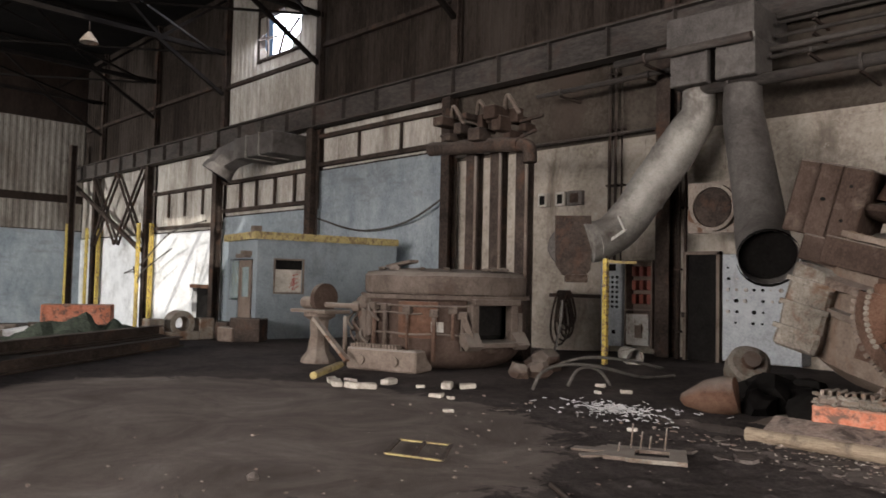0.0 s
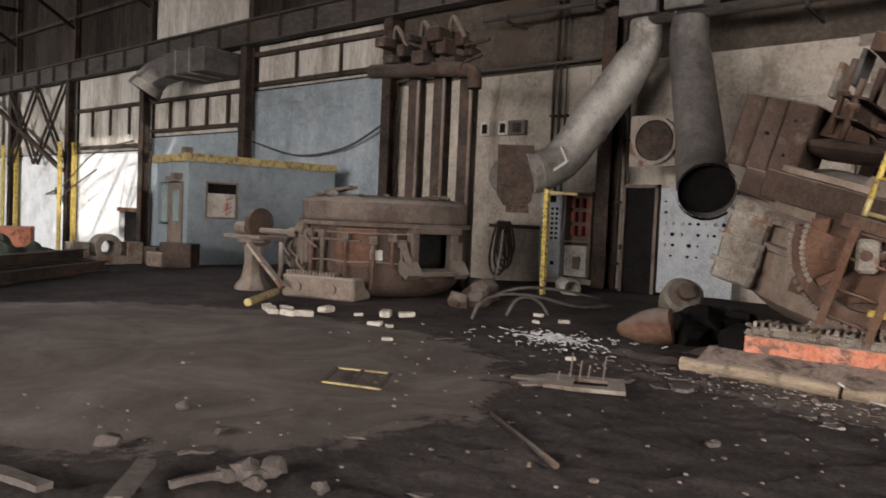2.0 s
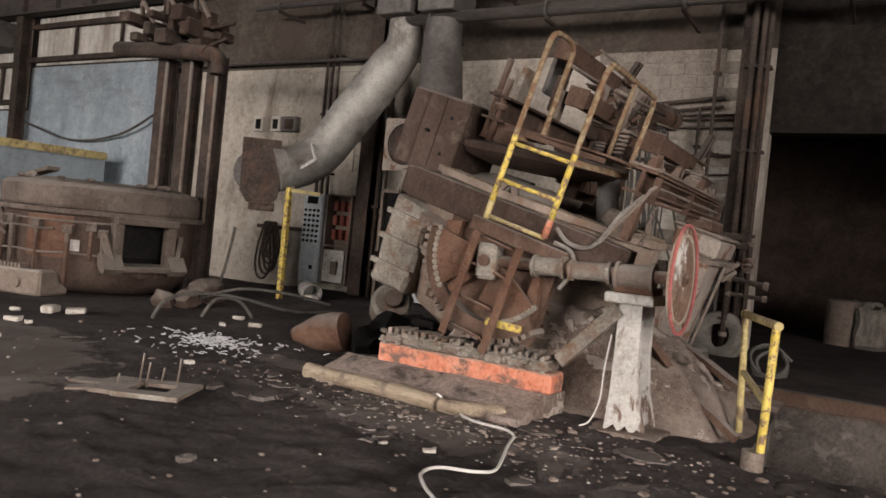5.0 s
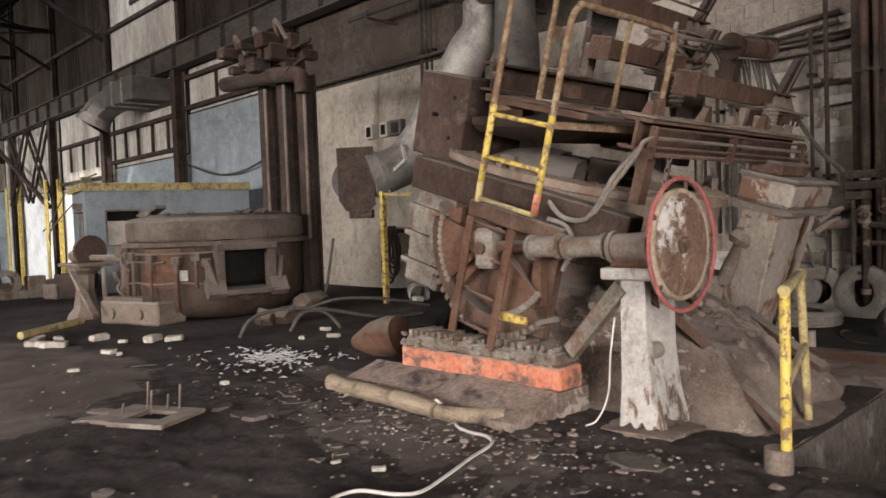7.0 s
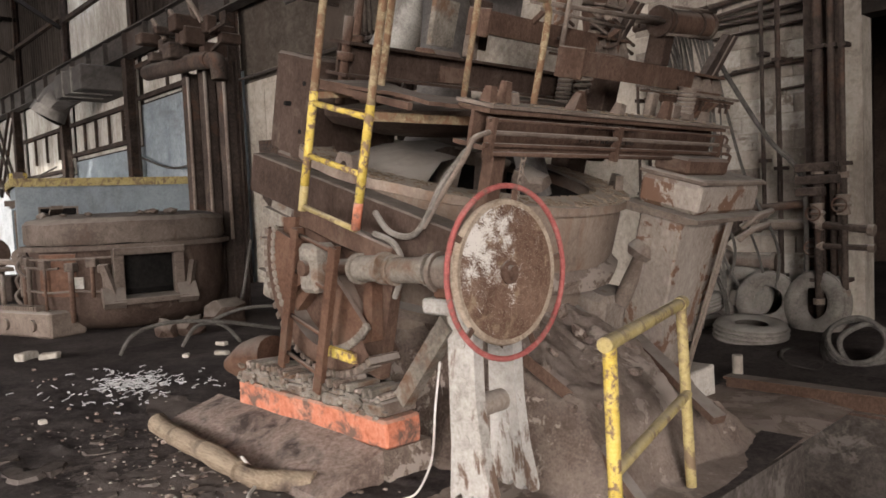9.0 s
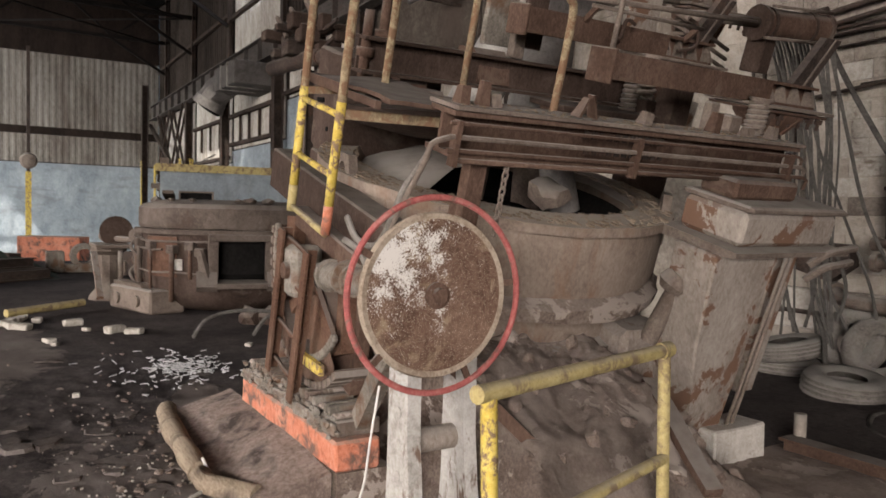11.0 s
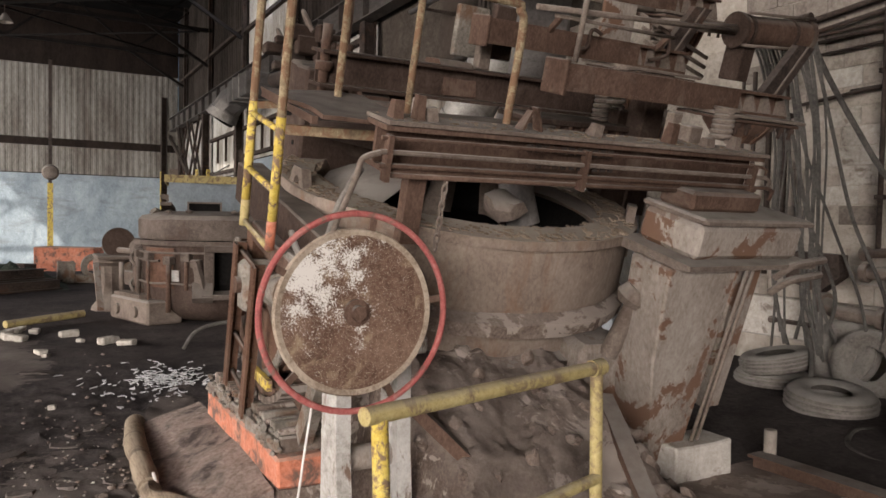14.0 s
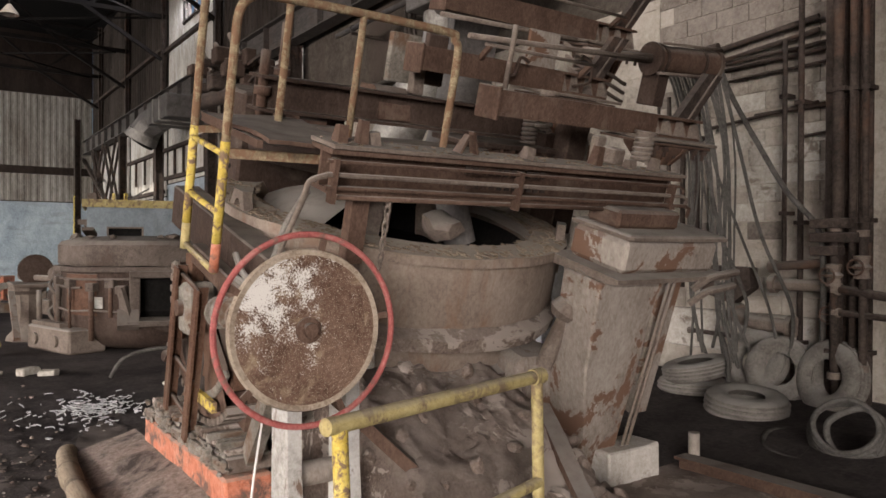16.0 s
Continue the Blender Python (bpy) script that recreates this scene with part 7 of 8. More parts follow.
def build_tyres():
    tyre("tyre", 0.345, 0.115, pose(0.06, 13.55, 0.36, 78, 0, -14), "large dusty grey tyre leaning beside the wall column")
    tyre("tyre", 0.32, 0.10, pose(-0.48, 13.6, 0.36, 74, 0, 12), "dusty grey tyre leaning on another tyre")
    tyre("tyre", 0.32, 0.10, pose(-0.82, 13.72, 0.40, 70, 0, 8), "dusty grey tyre leaning on the wall pipes")
    tyre("tyre", 0.34, 0.11, pose(-1.2, 13.2, 0.12, 0, 0, 0), "dusty grey tyre lying flat on the floor")
    tyre("tyre", 0.33, 0.10, pose(-1.12, 13.15, 0.33, 8, -8, 0), "dusty grey tyre stacked on another")
    tyre("tyre", 0.35, 0.125, pose(-0.28, 12.72, 0.16, 5, 4, 20), "dusty grey tyre lying flat with its worn tread showing")
    coil = thing("hose_coil", "upright coil of thick dusty hose leaning on scrap", "hose", pose(0.86, 12.2, 0.24, 58, 0, 20))
    for k in range(5):
        bm = bm_new()
        r0 = 0.26 - 0.012 * k
        tube(bm, [(r0 * math.cos(a), r0 * 0.94 * math.sin(a), 0.045 * (k - 2) + 0.015 * math.sin(3 * a + k)) for a in np.linspace(0, math.tau, 49)], 0.02, 8, False)
        part("turn", bm, "cable", coil)
    bm = bm_new()
    tube(bm, curve_pts([(0.28, 0.05, 0.02), (0.1, 0.16, 0.06), (-0.12, 0.02, 0.05), (-0.05, -0.18, 0.02), (0.2, -0.16, 0.04)], 8), 0.024, 8)
    part("loose_end", bm, "cable", coil)
    for k, pts in enumerate(([(0.3, 12.6, 0.06), (0.2, 12.3, 0.08), (0.4, 11.9, 0.06), (0.7, 11.8, 0.05), (0.6, 12.2, 0.06)], [(-0.95, 13.3, 0.7), (-0.8, 13.2, 0.5), (-0.65, 13.0, 0.3), (-0.6, 12.9, 0.08)])):
        bm = bm_new()
        tube(bm, curve_pts(pts, 8), 0.024, 8)
        solid("loose_hose", bm, "cable", "loose dusty hose trailing between the tyres", "hose", "loose hoses by the tyres")
    # edge of the pit: rusty angle beam and whitewashed corner block
    t = thing("pit_edge_beam", "rust-flaked steel beam along the pit edge", "beam")
    bm = bm_new()
    ibeam(bm, (0.27, 11.06, 0.03), (5.2, 11.2, 0.03), 0.16, 0.14, 0.02)
    rough_up(bm, 0.008, 5)
    part("beam", bm, "rust", t)
    bm = bm_new()
    tube(bm, [(0.31, 11.16, 0.0), (0.31, 11.16, 0.26)], 0.042, 10)
    part("stub_pipe", bm, "grey_paint", t)
    bm = bm_new()
    box(bm, 0.0, 10.3, -1.25, 0.30, 10.8, 0.24, None, 0.012)
    bmesh.ops.subdivide_edges(bm, edges=bm.edges[:], cuts=3, use_grid_fill=True)
    rough_up(bm, 0.014, 6)
    solid("corner_block", bm, "concrete_pale", "whitewashed broken concrete corner block", "block")
    for k, (x, y, w) in enumerate(((0.9, 12.0, 0.5), (1.9, 11.9, 0.7), (-0.2, 12.2, 0.5))):
        bm = bm_new()
        box(bm, -w, -0.3, 0, w, 0.3, 0.035 + 0.01 * k, None, 0.01)
        bmesh.ops.subdivide_edges(bm, edges=bm.edges[:], cuts=4, use_grid_fill=True)
        rough_up(bm, 0.03, 3, k)
        solid("scrap_plate", bm, "dusty", "dusty buckled scrap plate on the floor", "scrap", "scrap plates by the pit").matrix_world = pose(x, y, 0, 0, 0, 25 * k)
    # hanging cables against the wall
    rng = random.Random(12)
    t = thing("hanging_cables", "bundle of slack cables hanging down the wall", "cable")
    for k in range(16):
        x = -1.55 + 0.042 * k
        bm = bm_new()
        e = x + (rng.uniform(0.5, 1.1) if k % 5 == 4 else rng.uniform(-0.08, 0.22))
        tube(bm, curve_pts([(x, 13.1, 3.5), (x + 0.01, 13.3, 3.3), (x + rng.uniform(-0.05, 0.12), 13.5, 2.5), (0.5 * (x + e), 13.55, 1.7), (e, 13.6, rng.uniform(0.9, 1.1)), (e + rng.uniform(-0.1, 0.3), 13.6, rng.uniform(0.2, 0.6))], 8), rng.uniform(0.011, 0.02), 6)
        part("cable", bm, "cable", t)
    bm = bm_new()
    tube(bm, [(-1.75, 13.1, 3.52), (-0.85, 13.1, 3.55)], 0.04, 10)
    part("hanger", bm, "steel", t)
    for z, r in ((3.75, 0.03), (3.62, 0.025), (2.9, 0.02)):
        bm = bm_new()
        tube(bm, [(-1.6, 13.95, z), (-0.3, 13.95, z + 0.12)], r, 8)
        part("conduit", bm, "steel", t)
    t = thing("hopper_plate", "dark five-sided steel plate hanging on the wall", "plate")
    bm = bm_new()
    prism(bm, [(-1.42, 1.38), (-0.82, 1.36), (-0.80, 1.15), (-1.02, 0.98), (-1.38, 1.08)], 13.6, 13.75)
    part("plate", bm, "steel", t)
    bm = bm_new()
    box(bm, -1.18, 13.585, 1.2, -1.06, 13.6, 1.26)
    part("tag", bm, "grey_paint", t)
    t = thing("wall_valves", "rusty pipework with elbows and valves on the lower wall", "pipe")
    for pts, r in (([(-0.62, 13.7, 1.38), (-0.1, 13.7, 1.42), (-0.02, 13.7, 1.4), (0.0, 13.7, 1.32), (0.0, 13.7, 1.0)], 0.045), ([(-0.62, 13.72, 1.2), (-0.02, 13.72, 1.2)], 0.06),
                   ([(0.12, 13.5, 1.2), (0.6, 13.5, 1.14)], 0.04), ([(0.12, 13.5, 0.98), (0.6, 13.5, 0.96)], 0.03), ([(-1.1, 13.85, 0.86), (-0.9, 13.75, 0.8), (-0.45, 13.75, 0.78)], 0.075),
                   ([(-1.7, 13.85, 0.62), (-0.5, 13.85, 0.6)], 0.025), ([(0.1, 13.5, 1.75), (0.1, 13.5, 0.4)], 0.04), ([(0.35, 13.5, 1.7), (0.35, 13.5, 0.5)], 0.035)):
        bm = bm_new()
        tube(bm, curve_pts(pts, 5), r, 12)
        part("pipe", bm, "steel" if r < 0.05 else "dusty", t)
        for p in (pts[0], pts[-1]):
            d = (Vector(pts[1]) - Vector(pts[0])) if p is pts[0] else (Vector(pts[-1]) - Vector(pts[-2]))
            d.normalize()
            bm = bm_new()
            tube(bm, [Vector(p) - d * 0.03, Vector(p) + d * 0.03], r * 1.5, 12)
            part("union", bm, "dusty", t)
    for x, y, z in ((0.0, 13.68, 0.95), (0.1, 13.48, 1.32), (0.35, 13.48, 1.4)):
        bm = bm_new()
        lathe(bm, [(0, -0.11), (0.07, -0.1), (0.055, -0.03), (0.085, 0), (0.055, 0.03), (0.07, 0.1), (0, 0.11)], 14, pose(x, y, z))
        v = part("valve", bm, "dusty", t)
        bm = bm_new()
        tube(bm, [(x + 0.07 * math.cos(a), y - 0.12, z + 0.07 * math.sin(a)) for a in np.linspace(0, math.tau, 15)], 0.01, 5, False)
        bar(bm, (x - 0.07, y - 0.12, z), (x + 0.07, y - 0.12, z), 0.012)
        tube(bm, [(x, y, z), (x, y - 0.125, z)], 0.012, 6)
        part("handwheel", bm, "rust", v)
    for z, w in ((1.62, 0.2), (1.75, 0.16), (1.5, 0.12)):
        bm = bm_new()
        box(bm, -0.1, 13.42, z, -0.1 + 2.2 * w, 13.56, z + 0.09, None, 0.008)
        part("junction_box", bm, "steel", t)
    # thick hose from the actuator down to the valves
    t = thing("wall_hose", "thick dusty rubber hose curving down the wall", "hose")
    bm = bm_new()
    tube(bm, curve_pts([(-1.05, 13.35, 3.5), (-0.95, 13.5, 3.1), (-0.72, 13.6, 2.6), (-0.42, 13.6, 2.12), (-0.14, 13.6, 1.8), (-0.06, 13.6, 1.5), (-0.06, 13.6, 0.7)], 8), 0.027, 10)
    part("hose", bm, "cable", t)
    # raised pale ledge along the foot of the wall
    bm = bm_new()
    box(bm, -2.4, 13.92, 0.42, -0.1, WY, 0.86, None, 0.015)
    structure("trim_ledge", bm, "concrete_pale", "pale painted ledge along the foot of the wall")
    for k, (x0, x1, z) in enumerate(((-1.45, -0.1, 3.62), (-1.4, -0.1, 3.55), (-1.35, -0.1, 3.42), (-1.0, -0.1, 3.0), (-0.5, -0.1, 2.72))):
        bm = bm_new()
        tube(bm, [(x0, 13.98, z - 0.02), (x1, 13.98, z)], 0.016 + 0.006 * (k % 2), 8)
        solid("wall_conduit", bm, "steel", "thin dark conduit clipped to the wall", "conduit", "conduits behind the tyres")


build_tyres()


def build_back_room():
    rng = random.Random(9)
    for k in range(9):
        x, y = 1.4 + 0.42 * (k % 6) + rng.uniform(-0.1, 0.1), 18.4 + 0.7 * (k // 6) + rng.uniform(-0.2, 0.2)
        bm = bm_new()
        if k % 3:
            box(bm, -0.26, -0.26, 0, 0.26, 0.26, rng.uniform(0.5, 1.0), None, 0.08)
            bmesh.ops.subdivide_edges(bm, edges=bm.edges[:], cuts=2, use_grid_fill=True)
            rough_up(bm, 0.06, 3, k)
            # white bags take a greyer siding colour to dim them in this room
            ob = solid("bulk_bag", bm, "siding_mid", "slumped white bulk bag on the floor", "bag", "bags in the back room")
        else:
            lathe(bm, [(0, 0), (0.28, 0), (0.29, 0.3), (0.28, 0.6), (0.29, 0.85), (0, 0.86)], 20)
            ob = solid("steel_drum", bm, "dusty", "dusty steel drum on the floor", "drum", "drums in the back room")
        ob.matrix_world = pose(x, y, 0.08, 0, 0, rng.uniform(0, 90))


build_back_room()

# ---------------------------------------------------------------- clutter on the floor


def build_clutter():
    rng = random.Random(77)
    # pale chips spilled on the floor
    bm = bm_new()
    for k in range(300):
        a, q = rng.uniform(0, math.tau), abs(rng.gauss(0, 1))
        x, y = -4.1 + 0.40 * q * math.cos(a) * 1.2, 7.95 + 0.42 * q * math.sin(a) * 0.85
        ln = rng.uniform(0.012, 0.045)
        mm = (pose(x, y, ground_height(x, y) + 0.012 + rng.uniform(0, 0.05) * max(0, 1 - q), rng.uniform(-20, 20), rng.uniform(-25, 25), rng.uniform(0, 360)))
        bend = rng.uniform(-1.6, 1.6)
        tube(bm, [mm @ Vector((ln * u, ln * bend * (u * u - 0.4), 0.004)) for u in (-1, -0.4, 0.2, 0.7, 1)], 0.005, 4)
    tagged(solid("metal_chips", bm, "chips", "spill of pale metal shavings on the floor", "chips"), kind="stuff")
    # grit and crumbs all over
    bm = bm_new()
    for k in range(760):
        if k < 330:
            x, y = rng.uniform(-6, 3.2), rng.uniform(1.8, 8.2)
        else:
            x, y = rng.gauss(-0.6, 1.1), rng.gauss(7.3, 0.35)
        if PIT[0] - 0.1 < x < PIT[2] and y > PIT[1] - 0.1:
            continue
        r = rng.uniform(0.005, 0.017) * (2.0 if rng.random() < 0.1 else 1)
        lump(bm, (x, y, ground_height(x, y) + r * 0.3), r, k, (1.3, 1, 0.6), 1)
    tagged(solid("grit", bm, "slag", "scattered crumbs of slag and grit", "grit"), kind="stuff")
    bm = bm_new()
    for k in range(300):
        x, y = (rng.gauss(-0.8, 1.0), rng.gauss(7.1, 0.28)) if k < 230 else (rng.uniform(-5, 2.5), rng.uniform(3, 8))
        r = rng.uniform(0.004, 0.011)
        lump(bm, (x, y, ground_height(x, y) + r * 0.5), r, k, (1.4, 1, 0.5), 1)
    tagged(solid("pale_grit", bm, "rubble_pale", "scattered pale crumbs of firebrick", "grit"), kind="stuff")
    # firebricks and rubble before the upright furnace
    for k, (x, y, s) in enumerate(((-7.6, 6.55, 0.13), (-7.3, 6.6, 0.11), (-7.12, 6.7, 0.12), (-7.36, 7.3, 0.12), (-6.6, 7.7, 0.13), (-6.4, 7.9, 0.11), (-6.05, 6.95, 0.09), (-5.85, 7.0, 0.06), (-6.82, 7.4, 0.06), (-7.9, 6.7, 0.12),
                                    (-7.75, 6.9, 0.1), (-4.7, 9.2, 0.08), (-5.3, 9.5, 0.07), (-0.71, 6.38, 0.03), (-0.41, 6.47, 0.04), (-4.95, 8.9, 0.06), (-6.2, 12.0, 0.13), (-3.3, 7.0, 0.05), (-5.2, 6.3, 0.06))):
        bm = bm_new()
        box(bm, -s, -s * 0.55, 0, s, s * 0.55, s * 0.65, None, s * 0.12)
        bmesh.ops.subdivide_edges(bm, edges=bm.edges[:], cuts=2, use_grid_fill=True)
        rough_up(bm, s * 0.22, 5 / s * 0.12, k)
        solid("firebrick", bm, "rubble_pale", "broken pale firebrick on the floor", "brick", "firebricks on the floor").matrix_world = pose(x, y, ground_height(x, y), 0, 0, rng.uniform(0, 180))
    # fallen yellow pipe
    bm = bm_new()
    tube(bm, [(-8.15, 6.55, 0.09), (-8.85, 7.55, 0.12)], 0.055, 12)
    solid("fallen_pipe", bm, "yellow_dusty", "faded yellow pipe lying on rubble", "pipe")
    # panel frame with yellow edges
    t = thing("floor_frame", "flat steel frame with two yellow edges on the floor", "frame")
    pts = [Vector(p) for p in ((-4.33, 4.8, 0.045), (-3.88, 5.0, 0.045), (-3.53, 4.54, 0.045), (-4.0, 4.36, 0.045))]
    for k in range(4):
        bm = bm_new()
        bar(bm, pts[k], pts[(k + 1) % 4], 0.035, 0.014)
        part("edge", bm, "yellow_dusty" if k in (0, 2) else "steel", t)
    bm = bm_new()
    bar(bm, (pts[0] + pts[1]) / 2 + Vector((0, 0, 0.003)), (pts[2] + pts[3]) / 2 + Vector((0, 0, 0.003)), 0.03, 0.012)
    part("cross_bar", bm, "steel", t)
    # base plate with upright bolts
    t = thing("base_plate", "torn steel base plate with upright bolts", "plate", pose(-2.6, 5.98, 0.03, 0, 0, 28))
    bm = bm_new()
    for v in ((-0.3, -0.22, -0.06, 0.25), (0.22, -0.22, 0.36, 0.25), (-0.06, -0.22, 0.22, -0.1), (-0.06, 0.12, 0.22, 0.25)):
        box(bm, v[0], v[1], 0.0, v[2], v[3], 0.03)
    rough_up(bm, 0.006, 5)
    part("plate", bm, "dusty", t)
    for a, ln in ((165, 0.5), (200, 0.42), (140, 0.36)):
        bm = bm_new()
        prism(bm, [(0.1, 0.0), (ln, -0.01), (ln, 0.005), (0.1, 0.025)], -0.06, 0.07, pose(-0.1, 0, 0.004, 0, 0, a))
        rough_up(bm, 0.01, 5)
        part("torn_prong", bm, "dusty", t)
    bm = bm_new()
    box(bm, -0.12, -0.25, 0.0, 0.36, -0.224, 0.035)
    part("edge_strip", bm, "lamina", t, "pale edge strip")
    for x, y, h in ((-0.1, 0.16, 0.26), (-0.02, 0.1, 0.2), (0.18, 0.18, 0.24), (-0.2, 0.0, 0.1), (0.05, 0.2, 0.14)):
        bm = bm_new()
        tube(bm, [(x, y, 0.0), (x + 0.02, y, 0.02 + h * 0.85)], 0.008, 6)
        part("bolt", bm, "dusty", t)
    # thin rod on the floor
    bm = bm_new()
    tube(bm, [(-2.56, 4.67, 0.035), (-1.66, 4.06, 0.03)], 0.02, 8)
    solid("steel_rod", bm, "steel", "thin dark steel rod on the floor", "rod")
    # pale hose across the floor
    bm = bm_new()
    tube(bm, curve_pts([(-0.97, 7.46, 0.13), (-0.79, 7.46, 0.04), (-0.59, 7.29, 0.04), (-0.42, 7.24, 0.04), (-0.26, 7.24, 0.04), (-0.13, 7.13, 0.04), (-0.05, 6.87, 0.04), (0.06, 6.56, 0.04), (0.13, 6.31, 0.04), (0.05, 6.2, 0.04), (-0.13, 6.11, 0.04), (-0.14, 5.94, 0.04), (0, 5.76, 0.04), (0.17, 5.6, 0.04), (0.2, 5.45, 0.03)], 5), 0.010, 8)
    solid("pale_hose", bm, "hose", "thin pale hose snaking over the dirt floor", "hose")
    bm = bm_new()
    tube(bm, curve_pts([(0.22, 7.99, 0.75), (0.2, 7.96, 0.5), (0.2, 7.92, 0.25), (0.16, 7.85, 0.09), (0.1, 7.8, 0.05)], 6), 0.006, 8)
    solid("pale_cable", bm, "hose", "pale cable hanging beside the pedestal", "cable")
    # rusty pointed casting and burner drum between the furnaces
    bm = bm_new()
    lathe(bm, [(0.0, -0.36), (0.08, -0.32), (0.2, -0.05), (0.235, 0.16), (0.21, 0.3), (0.0, 0.31)], 20, pose(-3.35, 8.85, 0.17, 80, 0, 105))
    rough_up(bm, 0.02, 4)
    solid("casting", bm, "rust_red", "rusty bullet-shaped casting lying on the floor", "casting")
    t = thing("burner_drum", "dented dusty burner drum lying askew", "drum", pose(-3.75, 10.75, 0.34, 58, 20, 30))
    bm = bm_new()
    lathe(bm, [(0.0, -0.26), (0.18, -0.26), (0.27, -0.12), (0.28, 0.2), (0.22, 0.24), (0.0, 0.22)], 20)
    rough_up(bm, 0.03, 4)
    part("body", bm, "lamina", t)
    bm = bm_new()
    lathe(bm, [(0.0, 0.24), (0.12, 0.25), (0.12, 0.34), (0.0, 0.34)], 14)
    part("nozzle", bm, "rust", t)
    for k, (x, y, r) in enumerate(((-2.9, 9.6, 0.3), (-2.6, 9.9, 0.25), (-3.1, 10.3, 0.26), (-2.4, 9.2, 0.22), (-2.9, 9.1, 0.2), (-3.4, 10.2, 0.22))):
        bm = bm_new()
        lump(bm, (0, 0, 0), r, k + 60, (1.2, 1, 0.9), 2, 0.5)
        solid("soot_lump", bm, "black", "soot-black lump of slag beside the furnace", "slag", "soot lumps").matrix_world = pose(x, y, r * 0.5, 0, 0, 30 * k)
    # clods, planks and shards near the path
    for k, (x, y, r) in enumerate(((-2.77, 2.66, 0.06), (-2.69, 2.75, 0.075), (-2.64, 2.86, 0.07), (-2.74, 2.84, 0.05), (-2.6, 2.72, 0.05), (-2.83, 2.74, 0.045), (-3.67, 2.48, 0.06), (-2.3, 2.9, 0.04), (-4.1, 3.2, 0.04), (-1.2, 5.2, 0.04))):
        bm = bm_new()
        lump(bm, (0, 0, 0), r, k + 80, (1.2, 1, 0.85), 2, 0.6)
        solid("dirt_clod", bm, "dust_patch", "broken grey-brown clod on the dirt floor", "rubble", "clods on the floor").matrix_world = pose(x, y, ground_height(x, y) + r * 0.4, 0, 0, 47 * k)
    for p, q, w in (((-3.12, 2.42), (-2.72, 2.06), 0.09), ((-2.75, 2.34), (-2.72, 2.6), 0.03), ((-3.55, 1.84), (-3.12, 1.92), 0.08)):
        bm = bm_new()
        bar(bm, (p[0], p[1], ground_height(*p) + 0.05), (q[0], q[1], ground_height(*q) + 0.05), w, 0.035)
        bmesh.ops.subdivide_edges(bm, edges=bm.edges[:], cuts=3, use_grid_fill=True)
        rough_up(bm, 0.008, 7)
        solid("plank", bm, "dust_patch", "dusty broken plank lying on the dirt floor", "plank", "broken planks on the floor")
    for k, (x, y, s) in enumerate(((-2.83, 3.68, 0.12), (-3.23, 2.79, 0.1), (-3.5, 3.1, 0.07), (-1.9, 3.2, 0.07), (-4.9, 6.9, 0.14), (-0.62, 6.55, 0.09), (-0.78, 6.3, 0.06), (0.7, 6.9, 0.07))):
        bm = bm_new()
        prism(bm, [(-s, 0), (s * 0.6, 0), (s, 0.012), (-s * 0.4, 0.016)], -s * 0.5, s * 0.4)
        bmesh.ops.subdivide_edges(bm, edges=bm.edges[:], cuts=2, use_grid_fill=True)
        rough_up(bm, 0.025, 8, k)
        solid("sheet_shard", bm, "dust_patch", "crumpled dusty shard of sheet on the floor", "scrap", "sheet shards on the floor").matrix_world = pose(x, y, ground_height(x, y) + 0.012, 0, 0, 63 * k)
    # white bucket
    t = thing("bucket", "dented pale bucket lying on its side", "bucket", pose(-6.45, 12.2, 0.22, 100, 0, 60))
    bm = bm_new()
    lathe(bm, [(0.0, -0.18), (0.14, -0.18), (0.17, 0.2), (0.155, 0.2), (0.13, -0.15), (0, -0.15)], 18)
    rough_up(bm, 0.01, 5)
    part("body", bm, "white_paint", t)
    bm = bm_new()
    tube(bm, [(0.17 * math.cos(a), 0.17 * math.sin(a), 0.2) for a in np.linspace(0, math.tau, 19)], 0.008, 5, False)
    part("rim", bm, "white_paint", t)
    # stacked rusty beams and green heap toward the far end
    for k, (p, q) in enumerate((((-10.9, 3.0, 0.12), (-14.2, 7.4, 0.12)), ((-11.3, 2.9, 0.12), (-14.6, 7.3, 0.12)), ((-11.1, 2.6, 0.34), (-14.5, 7.1, 0.34)), ((-9.8, 2.3, 0.12), (-13.0, 4.6, 0.12)))):
        bm = bm_new()
        ibeam(bm, p, q, 0.2, 0.2, 0.025)
        solid("steel_beam", bm, "steel", "rusty steel beam stacked on the floor", "beam", "stacked beams")
    bm = bm_new()
    nx = 30
    grid = [[bm.verts.new((-17.2 + 3.2 * i / nx, 4.2 + 3.4 * j / nx, max(-0.02, 0.55 * math.sin(math.pi * i / nx) * math.sin(math.pi * j / nx) * (0.8 + 0.7 * noise.noise(Vector((i * 0.3, j * 0.3, 0))))))) for j in range(nx + 1)] for i in range(nx + 1)]
    for i in range(nx):
        for j in range(nx):
            bm.faces.new((grid[i][j], grid[i + 1][j], grid[i + 1][j + 1], grid[i][j + 1]))
    solid("tarpaulin", bm, "tarp", "crumpled dark green tarpaulin heap", "tarpaulin")
    bm = bm_new()
    box(bm, -0.9, -0.35, -0.3, 0.9, 0.35, 0.72, None, 0.02)
    solid("orange_crate", bm, "orange", "faded red-orange steel box in the junk", "box").matrix_world = pose(-21.6, 7.9, -0.1, 0, 0, 62)
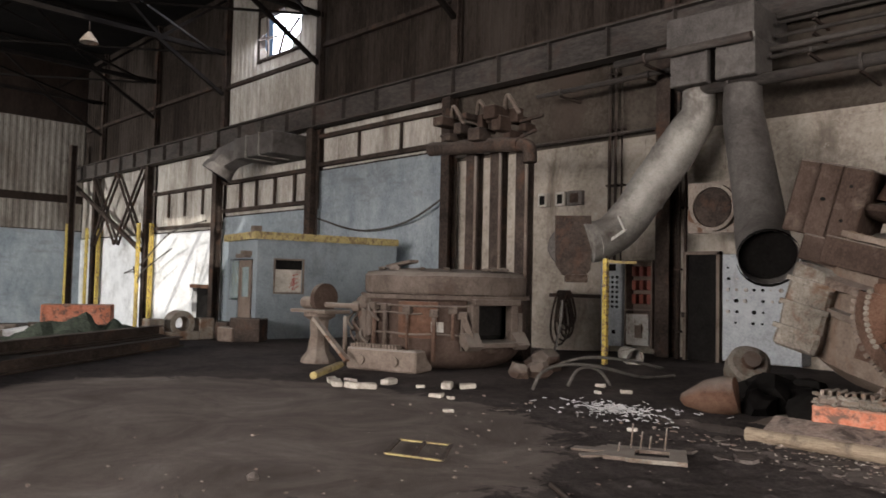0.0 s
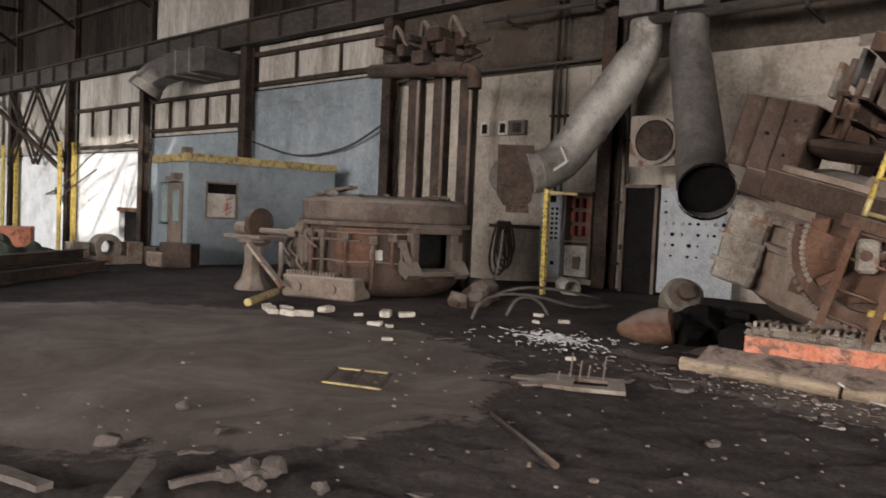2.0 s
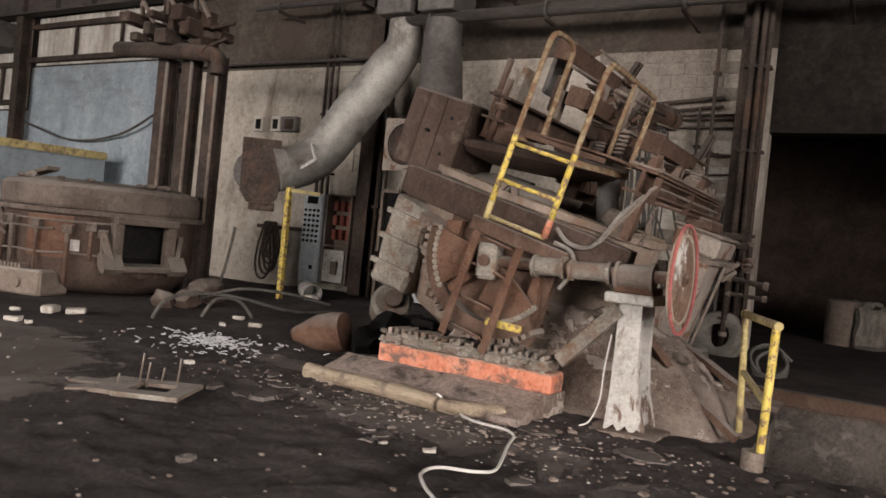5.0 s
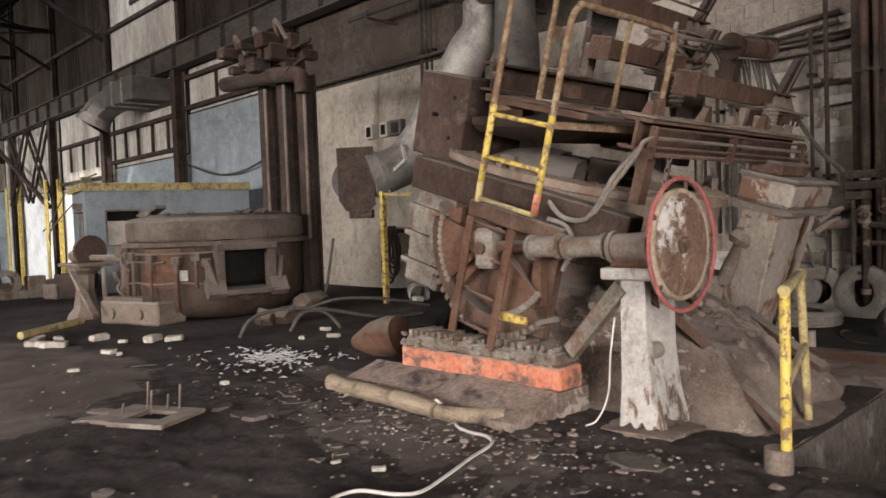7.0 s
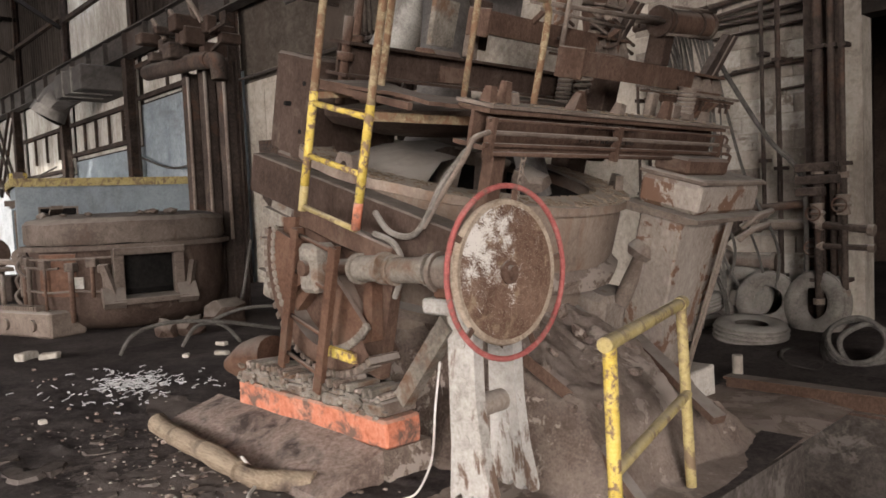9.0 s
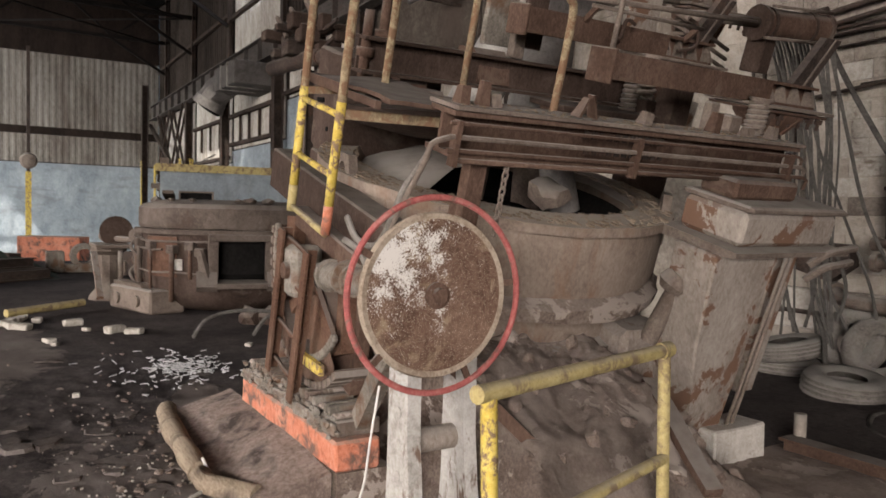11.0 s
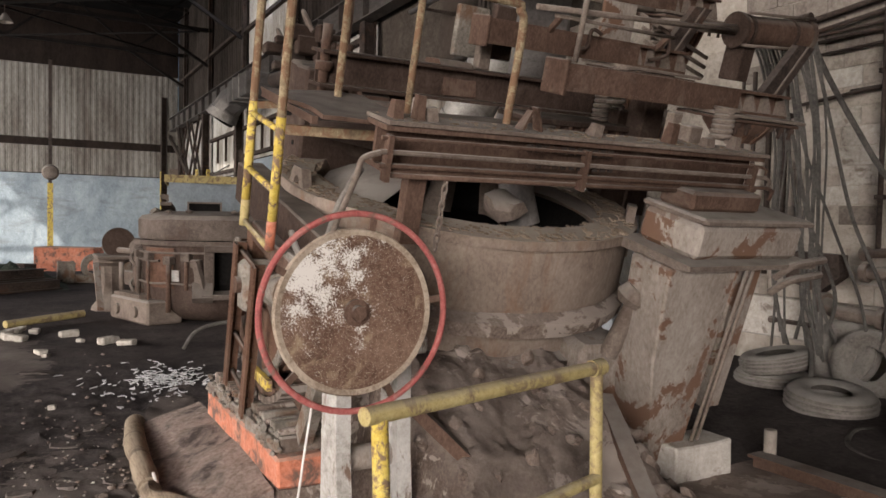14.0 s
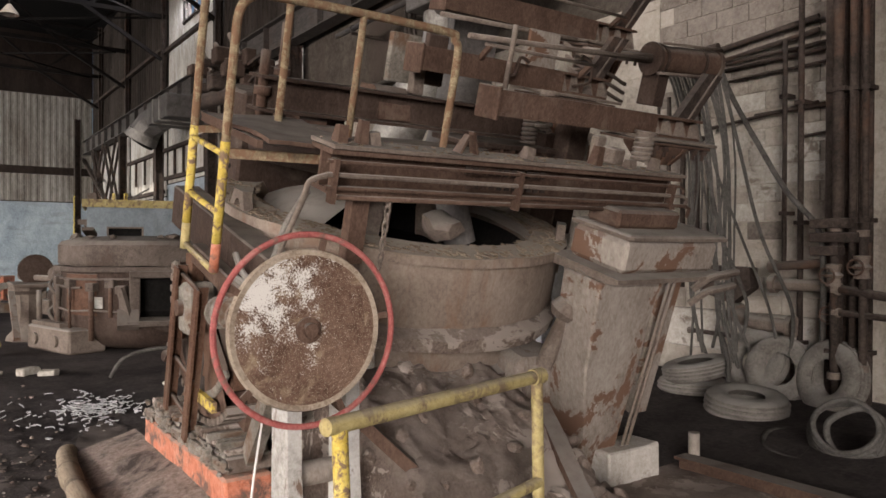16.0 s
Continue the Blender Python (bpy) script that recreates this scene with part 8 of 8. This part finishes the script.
    for k in range(14):
        s = rng.uniform(0.12, 0.4)
        bm = bm_new()
        box(bm, -s, -s * 0.7, 0, s, s * 0.7, s * rng.uniform(0.6, 1.4), None, 0.02)
        rough_up(bm, 0.04, 3, k)
        x, y = rng.uniform(-24, -17.5), rng.uniform(3.5, 9.5)
        solid("junk_box", bm, rng.choice(("white_wall", "dusty", "steel", "lamina")), "discarded box in the junk pile", "box", "junk boxes").matrix_world = pose(x, y, ground_height(x, y) - 0.03, rng.uniform(-10, 10), rng.uniform(-10, 10), rng.uniform(0, 90))
    t = thing("bearing_housing", "pale cast bearing housing with a round hole", "casting", pose(-15.9, 8.2, 0, 0, 0, 0))
    bm = bm_new()
    box(bm, -0.2, -0.42, 0, 0.2, 0.42, 0.2, None, 0.02)
    lathe(bm, [(0.17, -0.18), (0.3, -0.18), (0.3, 0.18), (0.17, 0.18), (0.17, -0.18)], 24, pose(0, 0, 0.38, 0, 90, 0))
    part("body", bm, "lamina", t)
    bm = bm_new()
    box(bm, -0.18, 0.42, 0, 0.18, 0.8, 0.5, None, 0.02)
    part("cheek", bm, "lamina", t)
    bm = bm_new()
    box(bm, -0.18, -0.8, 0, 0.18, -0.42, 0.5, None, 0.02)
    part("cheek", bm, "lamina", t)
    # sagging cable on the blue wall and by the posts
    for pts in ([(-18.6, 13.9, 3.4), (-16.5, 13.9, 2.95), (-14.5, 13.9, 3.1), (-12.9, 13.85, 3.7)], [(-33, 14.05, 1.9), (-31.3, 13.55, 0.9), (-30.6, 13.4, 1.6), (-28, 13.5, 2.6)], [(-34, 14.05, 1.6), (-31, 13.55, 2.0), (-28, 13.4, 3.2), (-25.2, 13.5, 3.6)]):
        bm = bm_new()
        tube(bm, curve_pts(pts, 8), 0.03, 6)
        solid("sagging_cable", bm, "cable", "slack black cable hanging along the wall", "cable", "slack cables")
    # hanging factory lamps
    for x, y in ((-25.0, 9.0), (-31.0, 6.0), (-19.0, 2.0), (-31.0, -3.0)):
        t = thing("hanging_lamp", "unlit enamel high-bay lamp under the roof", "lamp", pose(x, y, 9.2), "high-bay lamps")
        bm = bm_new()
        lathe(bm, [(0.06, 0.35), (0.1, 0.3), (0.28, 0.05), (0.3, 0.0), (0.26, 0.02), (0.05, 0.25)], 20)
        part("shade", bm, "grey_paint", t)
        bm = bm_new()
        tube(bm, [(0, 0, 0.3), (0, 0, 0.8)], 0.02, 6)
        part("stem", bm, "steel", t)


build_clutter()
